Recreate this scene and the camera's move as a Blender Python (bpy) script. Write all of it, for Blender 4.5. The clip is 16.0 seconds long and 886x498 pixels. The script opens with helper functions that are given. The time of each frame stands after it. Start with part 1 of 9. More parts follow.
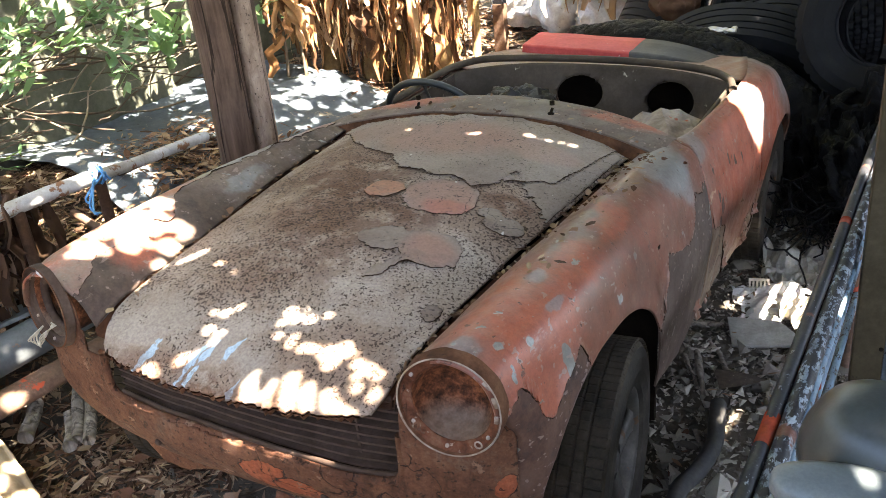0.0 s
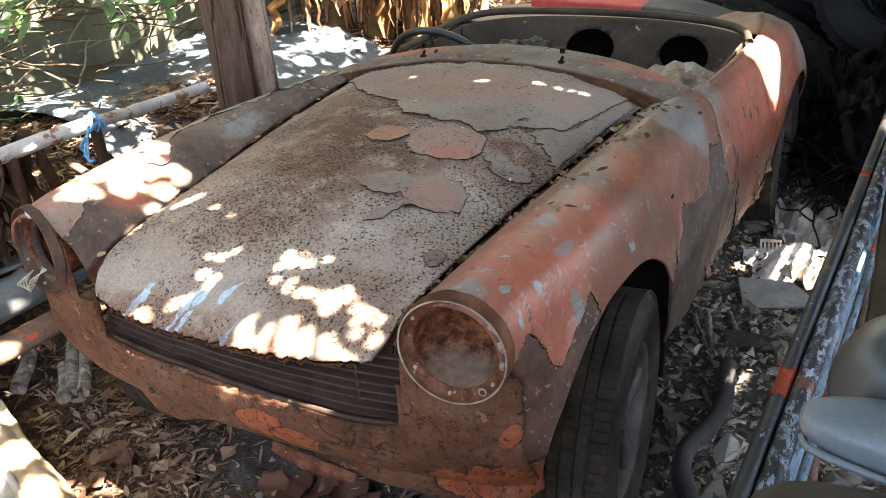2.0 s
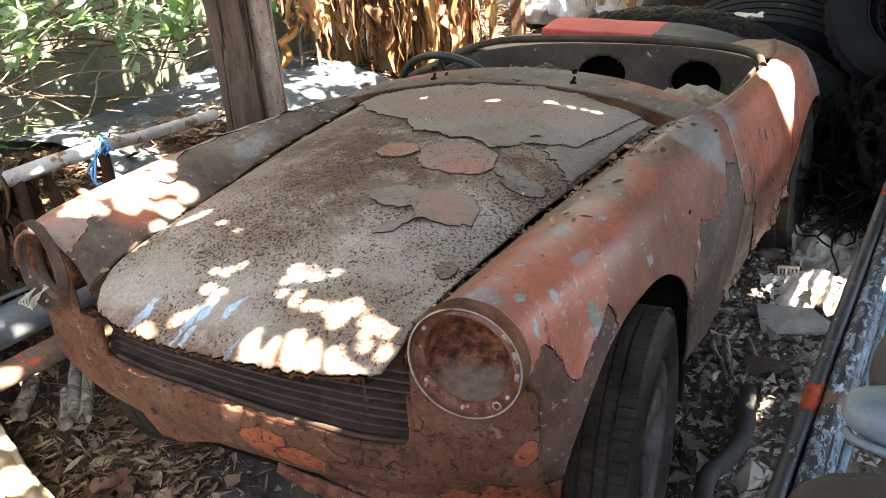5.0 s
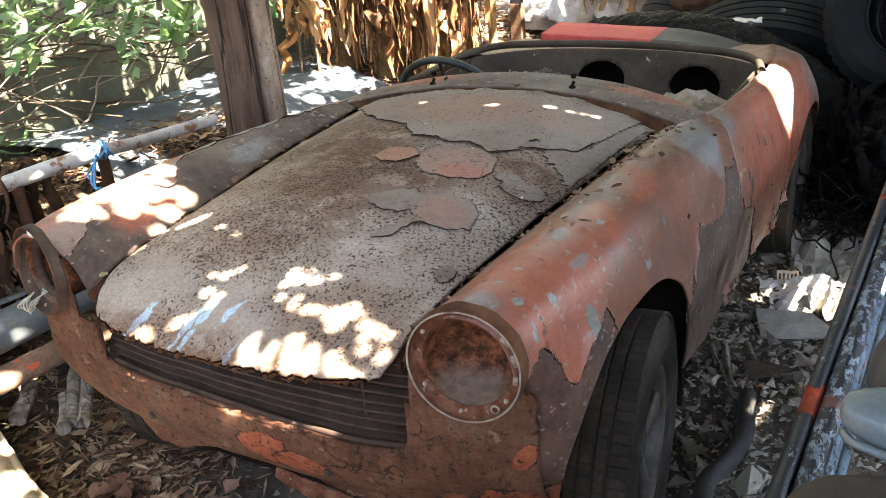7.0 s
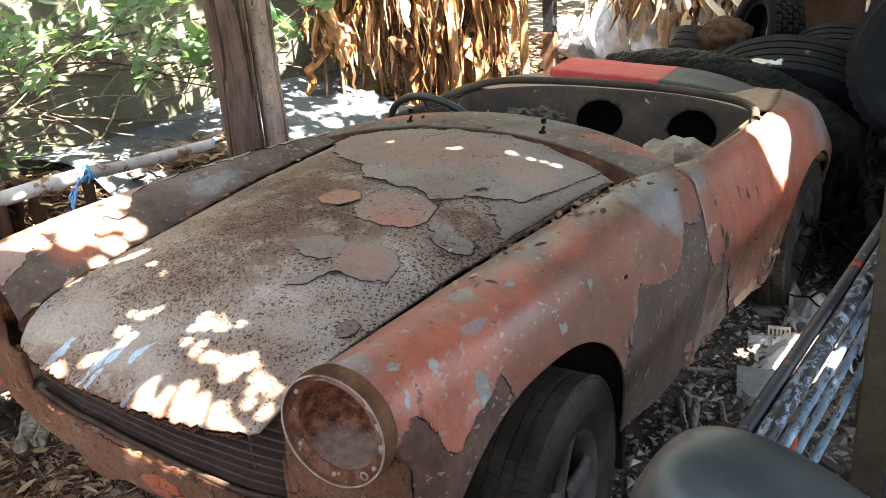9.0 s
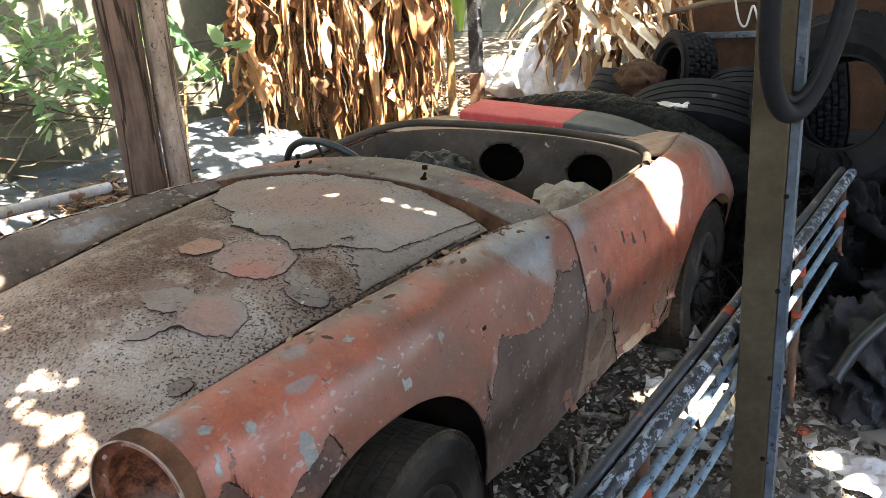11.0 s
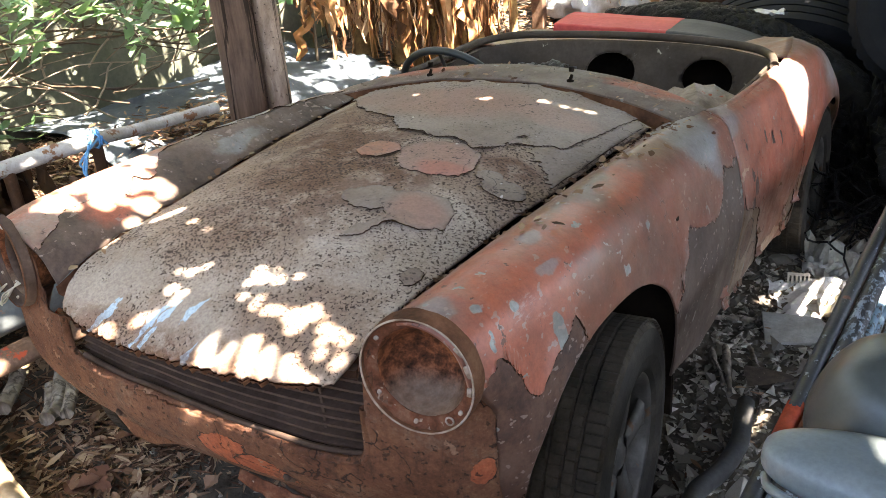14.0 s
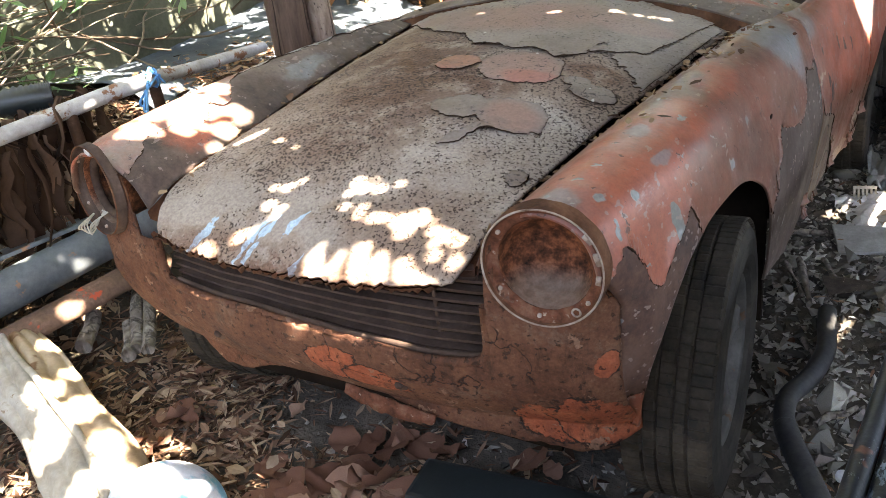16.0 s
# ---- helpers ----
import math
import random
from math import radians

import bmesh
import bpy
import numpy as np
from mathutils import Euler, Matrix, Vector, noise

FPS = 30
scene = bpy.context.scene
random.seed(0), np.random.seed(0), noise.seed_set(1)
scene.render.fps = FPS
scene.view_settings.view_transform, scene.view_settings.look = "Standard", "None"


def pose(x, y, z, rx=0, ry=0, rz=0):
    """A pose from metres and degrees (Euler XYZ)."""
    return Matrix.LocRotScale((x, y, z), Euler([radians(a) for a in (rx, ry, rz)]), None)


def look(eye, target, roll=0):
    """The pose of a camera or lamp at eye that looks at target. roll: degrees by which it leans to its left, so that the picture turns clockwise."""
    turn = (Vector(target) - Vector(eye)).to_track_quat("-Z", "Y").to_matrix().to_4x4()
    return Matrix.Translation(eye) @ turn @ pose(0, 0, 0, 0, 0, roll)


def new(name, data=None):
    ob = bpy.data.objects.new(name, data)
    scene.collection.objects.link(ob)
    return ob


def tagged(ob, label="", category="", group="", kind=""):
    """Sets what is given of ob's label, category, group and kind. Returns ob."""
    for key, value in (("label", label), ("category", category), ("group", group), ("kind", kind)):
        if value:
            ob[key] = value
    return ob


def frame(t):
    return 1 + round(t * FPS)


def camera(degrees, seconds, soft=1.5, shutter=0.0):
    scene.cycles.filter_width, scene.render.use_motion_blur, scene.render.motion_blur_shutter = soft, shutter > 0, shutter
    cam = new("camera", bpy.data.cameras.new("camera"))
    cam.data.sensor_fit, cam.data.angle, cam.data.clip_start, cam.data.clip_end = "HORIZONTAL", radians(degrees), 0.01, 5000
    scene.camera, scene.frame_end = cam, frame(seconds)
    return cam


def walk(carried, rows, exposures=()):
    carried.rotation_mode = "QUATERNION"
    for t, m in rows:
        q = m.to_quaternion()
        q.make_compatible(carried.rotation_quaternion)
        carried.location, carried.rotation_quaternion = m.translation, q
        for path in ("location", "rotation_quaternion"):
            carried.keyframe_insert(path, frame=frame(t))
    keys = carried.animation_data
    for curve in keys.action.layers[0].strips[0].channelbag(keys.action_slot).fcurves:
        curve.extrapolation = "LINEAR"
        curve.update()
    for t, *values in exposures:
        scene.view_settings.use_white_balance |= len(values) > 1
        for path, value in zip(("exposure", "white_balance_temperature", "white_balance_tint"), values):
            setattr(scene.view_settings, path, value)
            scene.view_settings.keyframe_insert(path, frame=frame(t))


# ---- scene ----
import collections
cam = camera(54.3, 16.0, soft=0.35)
PATH = [
    (0.0, (1.1281, -1.0051, 1.6216), (0.2377, 0.5575, 0.7467), -5.524),
    (0.5, (1.1203, -0.9925, 1.6011), (0.2291, 0.5618, 0.7124), -4.692),
    (1.0, (1.1150, -0.9803, 1.5777), (0.2246, 0.5595, 0.6633), -4.842),
    (1.5, (1.1078, -0.9759, 1.5568), (0.2208, 0.5584, 0.6299), -5.021),
    (2.0, (1.1020, -0.9730, 1.5395), (0.2135, 0.5574, 0.6076), -5.040),
    (2.5, (1.0974, -0.9669, 1.5202), (0.1989, 0.5676, 0.6048), -5.046),
    (3.0, (1.0921, -0.9667, 1.5034), (0.1831, 0.5808, 0.6208), -5.151),
    (3.5, (1.0834, -0.9666, 1.4868), (0.1606, 0.5852, 0.6263), -5.298),
    (4.0, (1.0836, -0.9650, 1.4758), (0.1592, 0.5928, 0.6281), -5.235),
    (6.5, (1.0867, -0.9621, 1.4604), (0.1667, 0.6049, 0.6250), -5.411),
    (7.0, (1.0874, -0.9627, 1.4612), (0.1633, 0.6061, 0.6336), -5.267),
    (7.5, (1.0957, -0.9604, 1.4657), (0.1420, 0.6060, 0.6677), -4.609),
    (8.0, (1.1470, -0.9209, 1.4699), (0.1388, 0.6212, 0.6917), -4.431),
    (8.5, (1.2389, -0.8482, 1.4834), (0.1966, 0.6723, 0.7077), -4.320),
    (9.0, (1.3150, -0.7645, 1.4995), (0.2552, 0.7383, 0.7132), -4.244),
    (9.5, (1.3717, -0.6953, 1.5079), (0.3141, 0.8075, 0.7184), -4.294),
    (10.0, (1.4283, -0.6400, 1.5097), (0.4046, 0.8984, 0.7444), -3.362),
    (11.25, (1.4860, -0.6095, 1.5069), (0.4900, 0.9710, 0.7920), -3.60),
    (12.5, (1.4535, -0.6470, 1.5040), (0.4654, 0.9407, 0.7949), -3.885),
    (13.0, (1.3757, -0.7009, 1.4969), (0.3773, 0.8584, 0.7404), -3.604),
    (13.5, (1.2690, -0.7682, 1.4773), (0.2752, 0.7707, 0.6746), -3.607),
    (14.0, (1.1599, -0.8480, 1.4503), (0.1719, 0.6702, 0.6024), -5.232),
    (14.5, (1.0884, -0.9000, 1.4163), (0.1045, 0.5984, 0.5292), -7.158),
    (15.0, (1.0551, -0.9334, 1.3852), (0.0695, 0.5539, 0.4816), -7.783),
    (15.5, (1.0272, -0.9563, 1.3701), (0.0305, 0.5129, 0.4491), -8.245),
    (16.0, (1.0248, -0.9592, 1.3682), (0.0251, 0.5042, 0.4413), -8.263),
]
walk(cam, [(t, look(e, g, r)) for t, e, g, r in PATH], exposures=[(0.0, 4.30, 6900, 15), (14.5, 4.30, 6900, 15), (16.0, 4.38, 6900, 15)])

# ---- world, sun, exposure ----
SUN_FROM = Vector((0.50, -0.10, 0.86)).normalized()      # direction towards the sun
world = bpy.data.worlds.new("sky")
scene.world = world
world.use_nodes = True
_wn = world.node_tree.nodes
_sky = _wn.new("ShaderNodeTexSky")
_sky.sky_type = "NISHITA"
_sky.sun_disc = False
_sky.sun_elevation = math.asin(SUN_FROM.z)
_sky.sun_rotation = math.atan2(SUN_FROM.x, SUN_FROM.y)
_sky.dust_density = 2.0
world.node_tree.links.new(_sky.outputs[0], _wn["Background"].inputs[0])
_wn["Background"].inputs[1].default_value = 0.078
sun_data = bpy.data.lights.new("sun", "SUN")
sun_data.energy, sun_data.angle, sun_data.color = 5.0, radians(0.55), (1.0, 0.93, 0.82)
sun = new("sun", sun_data)
sun.matrix_world = look((0, 0, 0), -SUN_FROM) @ Matrix.Identity(4)
sun.location = SUN_FROM * 20
scene.view_settings.exposure = 4.05


# ---- materials ----
class Nodes:
    """Short hand for building one node material."""

    def __init__(self, name, rough=0.8, metal=0.0, spec=0.3):
        self.m = bpy.data.materials.new(name)
        self.m.use_nodes = True
        self.t = self.m.node_tree
        self.b = self.t.nodes["Principled BSDF"]
        self.b.inputs["Roughness"].default_value = rough
        self.b.inputs["Metallic"].default_value = metal
        self.b.inputs["Specular IOR Level"].default_value = spec
        self.co = self.t.nodes.new("ShaderNodeTexCoord").outputs["Object"]
        self.shift = {}

    def put(self, sock, v):
        if isinstance(v, bpy.types.NodeSocket):
            self.t.links.new(v, sock)
        elif v is not None:
            sock.default_value = (*v, 1.0) if isinstance(v, (tuple, list)) and len(v) == 3 and len(sock.default_value) == 4 else v

    def noise(self, scale, detail=5, rough=0.6, dist=0.0, vec=None):
        n = self.t.nodes.new("ShaderNodeTexNoise")
        n.inputs["Scale"].default_value, n.inputs["Detail"].default_value = scale, detail
        n.inputs["Roughness"].default_value, n.inputs["Distortion"].default_value = rough, dist
        self.put(n.inputs["Vector"], vec or self.co)
        return n.outputs["Fac"]

    def warp(self, scale, amount):
        n = self.t.nodes.new("ShaderNodeTexNoise")
        n.inputs["Scale"].default_value, n.inputs["Detail"].default_value = scale, 4
        self.put(n.inputs["Vector"], self.co)
        a = self.t.nodes.new("ShaderNodeVectorMath")
        a.operation = "MULTIPLY_ADD"
        self.put(a.inputs[0], n.outputs["Color"])
        a.inputs[1].default_value = (amount, amount, amount)
        self.put(a.inputs[2], self.co)
        self.shift[a.name] = amount * 0.5
        return a.outputs[0]

    def voro(self, scale, feature="F1", vec=None, rand=1.0, out="Distance"):
        n = self.t.nodes.new("ShaderNodeTexVoronoi")
        n.feature = feature
        n.inputs["Scale"].default_value, n.inputs["Randomness"].default_value = scale, rand
        self.put(n.inputs["Vector"], vec or self.co)
        return n.outputs[out]

    def stretch(self, sx, sy, sz, vec=None):
        n = self.t.nodes.new("ShaderNodeMapping")
        n.inputs["Scale"].default_value = (sx, sy, sz)
        self.put(n.inputs["Vector"], vec or self.co)
        return n.outputs[0]

    def step(self, fac, lo, hi):
        n = self.t.nodes.new("ShaderNodeMapRange")
        n.interpolation_type = "SMOOTHSTEP"
        self.put(n.inputs["Value"], fac)
        n.inputs["From Min"].default_value, n.inputs["From Max"].default_value = lo, hi
        return n.outputs[0]

    def ramp(self, fac, stops):
        n = self.t.nodes.new("ShaderNodeValToRGB")
        e = n.color_ramp.elements
        while len(e) < len(stops):
            e.new(0.5)
        for k, (p, c) in zip(e, stops):
            k.position, k.color = p, (*c, 1.0)
        self.put(n.inputs[0], fac)
        return n.outputs[0]

    def mix(self, fac, a, b, blend="MIX"):
        n = self.t.nodes.new("ShaderNodeMix")
        n.data_type, n.blend_type = "RGBA", blend
        self.put(n.inputs[0], fac), self.put(n.inputs[6], a), self.put(n.inputs[7], b)
        return n.outputs[2]

    def math(self, op, a, b=None):
        n = self.t.nodes.new("ShaderNodeMath")
        n.operation = op
        self.put(n.inputs[0], a), self.put(n.inputs[1], b)
        return n.outputs[0]

    def blob(self, centre, radii, wobble, edge=0.08):
        """1 inside an ellipsoid with an uneven rim, 0 outside."""
        return self.step(self.ell(centre, radii, wobble), 1.0 + edge, 1.0 - edge)

    def xyz(self, vec):
        n = self.t.nodes.new("ShaderNodeSeparateXYZ")
        self.put(n.inputs[0], vec)
        return n.outputs[0], n.outputs[1], n.outputs[2]

    def ell(self, centre, radii, vec):
        """Distance from the centre of an ellipsoid; 1 on its surface."""
        a = self.t.nodes.new("ShaderNodeVectorMath")
        a.operation = "SUBTRACT"
        self.put(a.inputs[0], vec)
        # a warp shifts by half its amount on the mean; the shift is taken back here
        a.inputs[1].default_value = tuple(c + self.shift.get(vec.node.name, 0.0) for c in centre)
        d = self.t.nodes.new("ShaderNodeVectorMath")
        d.operation = "DIVIDE"
        self.put(d.inputs[0], a.outputs[0])
        d.inputs[1].default_value = radii
        ln = self.t.nodes.new("ShaderNodeVectorMath")
        ln.operation = "LENGTH"
        self.put(ln.inputs[0], d.outputs[0])
        return ln.outputs["Value"]

    def rnd(self):
        return self.t.nodes.new("ShaderNodeObjectInfo").outputs["Random"]

    def island(self):
        return self.t.nodes.new("ShaderNodeNewGeometry").outputs["Random Per Island"]

    def bump(self, height, strength=0.4, dist=0.004, after=None):
        n = self.t.nodes.new("ShaderNodeBump")
        n.inputs["Strength"].default_value, n.inputs["Distance"].default_value = strength, dist
        self.put(n.inputs["Height"], height)
        if after:
            self.put(n.inputs["Normal"], after)
        self.put(self.b.inputs["Normal"], n.outputs[0])
        return n.outputs[0]

    def done(self, colour, rough=None):
        self.put(self.b.inputs["Base Color"], colour)
        if rough is not None:
            self.put(self.b.inputs["Roughness"], rough)
        return self.m


def plain(name, stops, scale=6.0, rough=0.8, metal=0.0, grain=80.0, bump=0.25, spec=0.14, spots=None, per_piece=0.0, dist=0.003):
    """Two scales of colour variation, optional stains (colour, scale, threshold) and fine relief."""
    n = Nodes(name, rough, metal, spec)
    f = n.noise(scale, 6, 0.65)
    c = n.ramp(f, stops)
    fine = n.noise(grain, 4, 0.7)
    c = n.mix(0.35, c, n.ramp(fine, [(0.3, (0.25, 0.25, 0.25)), (0.7, (1, 1, 1))]), "MULTIPLY")
    for colour, s, th in spots or ():
        c = n.mix(n.step(n.noise(s, 5, 0.65), th, th + 0.05), c, colour)
    if per_piece:
        v = n.math("ADD", n.math("MULTIPLY", n.rnd(), per_piece), 1 - per_piece / 2)
        c = n.mix(1.0, c, v, "MULTIPLY")
    if bump:
        n.bump(n.math("ADD", fine, f), bump, dist)
    return n.done(c)


DARK_RUST = (0.055, 0.03, 0.02)


def bonnet_paint():
    """Bare, dusty undercoat, pitted with rust; the paint film itself is geometry on top of it."""
    n = Nodes("dusty_pitted_bonnet_metal", 0.85, 0, 0.2)
    w = n.warp(16, 0.05)
    x, y, z = (n.math("SUBTRACT", q, 0.025) for q in n.xyz(w))
    c = n.ramp(n.noise(5.0, 6, 0.62), [(0.30, (0.255, 0.202, 0.161)), (0.50, (0.330, 0.275, 0.227)), (0.72, (0.405, 0.350, 0.300))])
    # the front third is smoother and greyer under its dust
    front = n.step(n.math("ADD", y, n.math("MULTIPLY", n.noise(6, 4), 0.16)), 0.34, 0.14)
    c = n.mix(n.math("MULTIPLY", front, 0.6), c, n.ramp(n.noise(9, 6, 0.6), [(0.3, (0.255, 0.217, 0.182)), (0.7, (0.345, 0.302, 0.259))]))
    # brown rust wash, strongest along the middle
    c = n.mix(n.math("MULTIPLY", n.step(n.noise(3.4, 6, 0.68), 0.42, 0.58), 0.65), c, (0.185, 0.112, 0.074))
    for centre, radii, deep in (((0.02, 0.48, 0.82), (0.20, 0.25, 0.5), 0.75), ((-0.12, 0.74, 0.82), (0.17, 0.14, 0.5), 0.8), ((0.335, 0.715, 0.8), (0.085, 0.045, 0.3), 0.85), ((0.12, 0.575, 0.82), (0.12, 0.05, 0.3), 0.6), ((-0.02, 0.62, 0.82), (0.12, 0.06, 0.3), 0.6), ((-0.30, 0.95, 0.80), (0.10, 0.16, 0.3), 0.6)):
        q = n.math("MULTIPLY", n.blob(centre, radii, n.warp(7, 0.14), 0.45), n.step(n.noise(15, 6, 0.72), 0.34, 0.56))
        c = n.mix(n.math("MULTIPLY", q, deep), c, (0.120, 0.062, 0.038))
    # rust pits of two sizes, each with its own strength, thin towards the front
    many = n.math("SUBTRACT", n.noise(7, 5, 0.65), n.math("MULTIPLY", front, 0.09))
    pits = n.step(n.math("ADD", n.noise(165, 2, 0.5, 0.5), n.math("MULTIPLY", n.math("SUBTRACT", many, 0.5), 0.35)), 0.565, 0.600)
    pits = n.math("MULTIPLY", pits, n.step(many, 0.33, 0.41))
    big = n.math("MULTIPLY", n.step(n.voro(95, vec=n.warp(80, 0.014)), 0.32, 0.22), n.step(n.noise(6.5, 4, 0.6), 0.48, 0.58))
    pits = n.math("MAXIMUM", pits, n.math("MULTIPLY", big, n.math("SUBTRACT", 1.0, front)))
    c = n.mix(n.math("MULTIPLY", pits, 0.9), c, (0.042, 0.027, 0.020))
    # pale blue paint, wiped on in strokes near the front edge
    drip = None
    for px, py, ln in ((-0.195, 0.020, 0.036), (-0.180, 0.034, 0.030), (-0.072, 0.030, 0.05), (-0.060, 0.005, 0.03), (-0.045, 0.055, 0.025), (0.012, 0.072, 0.026), (0.052, 0.0, 0.022)):
        sl = n.math("MULTIPLY", n.math("SUBTRACT", y, py), 0.45)
        d = n.math("ADD", n.math("ABSOLUTE", n.math("SUBTRACT", n.math("SUBTRACT", x, px), sl)), n.math("MULTIPLY", n.math("ABSOLUTE", n.math("SUBTRACT", y, py)), 0.009 / ln))
        q = n.step(n.math("ADD", d, n.math("MULTIPLY", n.math("SUBTRACT", n.noise(75, 4, 0.7), 0.5), 0.020)), 0.0105, 0.0085)
        drip = q if drip is None else n.math("MAXIMUM", drip, q)
    c = n.mix(n.math("MULTIPLY", drip, 0.9), c, (0.40, 0.54, 0.66))
    lip = n.math("MULTIPLY", n.step(y, 0.045, 0.0), n.step(n.noise(24, 5, 0.72), 0.42, 0.55))
    c = n.mix(n.math("MULTIPLY", lip, 0.7), c, (0.14, 0.075, 0.045))
    grain = n.noise(150, 4, 0.75)
    c = n.mix(0.6, c, n.ramp(grain, [(0.32, (0.50, 0.47, 0.44)), (0.64, (1.22, 1.20, 1.16))]), "MULTIPLY")
    h = n.math("SUBTRACT", n.math("MULTIPLY", n.noise(34, 6, 0.75), 0.5), n.math("MULTIPLY", pits, 0.7))
    n.bump(h, 0.7, 0.003)
    return n.done(c, n.ramp(n.noise(8), [(0.3, (0.7,) * 3), (0.7, (0.95,) * 3)]))


def film_paint():
    """Old grey film on the bonnet that shows pink and orange where its top coat has worn."""
    n = Nodes("chalky_grey_paint_film", 0.7, 0, 0.25)
    w = n.warp(9, 0.08)
    c = n.ramp(n.noise(5.5, 5, 0.6), [(0.30, (0.150, 0.107, 0.083)), (0.48, (0.210, 0.168, 0.138)), (0.70, (0.265, 0.228, 0.196))])
    for centre, radii, col, deep in (((0.03, 1.04, 0.83), (0.20, 0.14, 0.3), (0.275, 0.160, 0.125), 0.7), ((0.30, 1.03, 0.82), (0.10, 0.06, 0.3), (0.32, 0.20, 0.16), 0.5), ((-0.25, 1.07, 0.82), (0.14, 0.09, 0.3), (0.235, 0.165, 0.135), 0.7),
                                     ((0.024, 0.652, 0.83), (0.06, 0.06, 0.3), (0.335, 0.160, 0.098), 0.85), ((0.18, 0.655, 0.83), (0.10, 0.085, 0.3), (0.295, 0.170, 0.132), 0.75), ((0.22, 0.615, 0.83), (0.06, 0.035, 0.3), (0.335, 0.135, 0.098), 0.75), ((0.275, 0.44, 0.8), (0.06, 0.06, 0.3), (0.285, 0.160, 0.120), 0.75)):
        c = n.mix(n.math("MULTIPLY", n.blob(centre, radii, w, 0.35), deep), c, col)
    c = n.mix(n.math("MULTIPLY", n.step(n.noise(11, 6, 0.68), 0.52, 0.66), 0.5), c, (0.185, 0.130, 0.102))
    # loose dirt in small dark specks and a few pale chips
    sp = n.math("MULTIPLY", n.step(n.noise(110, 3, 0.65), 0.58, 0.64), n.step(n.noise(7, 4), 0.40, 0.55))
    c = n.mix(n.math("MULTIPLY", sp, 0.85), c, (0.055, 0.04, 0.03))
    c = n.mix(n.step(n.noise(33, 2, 0.5), 0.745, 0.755), c, (0.47, 0.43, 0.39))
    cells = n.voro(6.0, "DISTANCE_TO_EDGE", n.warp(14, 0.12))
    crack = n.math("MULTIPLY", n.step(cells, 0.007, 0.003), n.step(n.noise(4.2, 2), 0.56, 0.60))
    c = n.mix(n.math("MULTIPLY", crack, 0.9), c, (0.03, 0.022, 0.016))
    c = n.mix(0.5, c, n.ramp(n.noise(140, 4, 0.75), [(0.32, (0.55, 0.52, 0.50)), (0.66, (1.15, 1.13, 1.10))]), "MULTIPLY")
    n.bump(n.math("SUBTRACT", n.math("MULTIPLY", n.noise(30, 5, 0.7), 0.4), n.math("ADD", crack, n.math("MULTIPLY", sp, 0.4))), 0.5, 0.0025)
    return n.done(c)


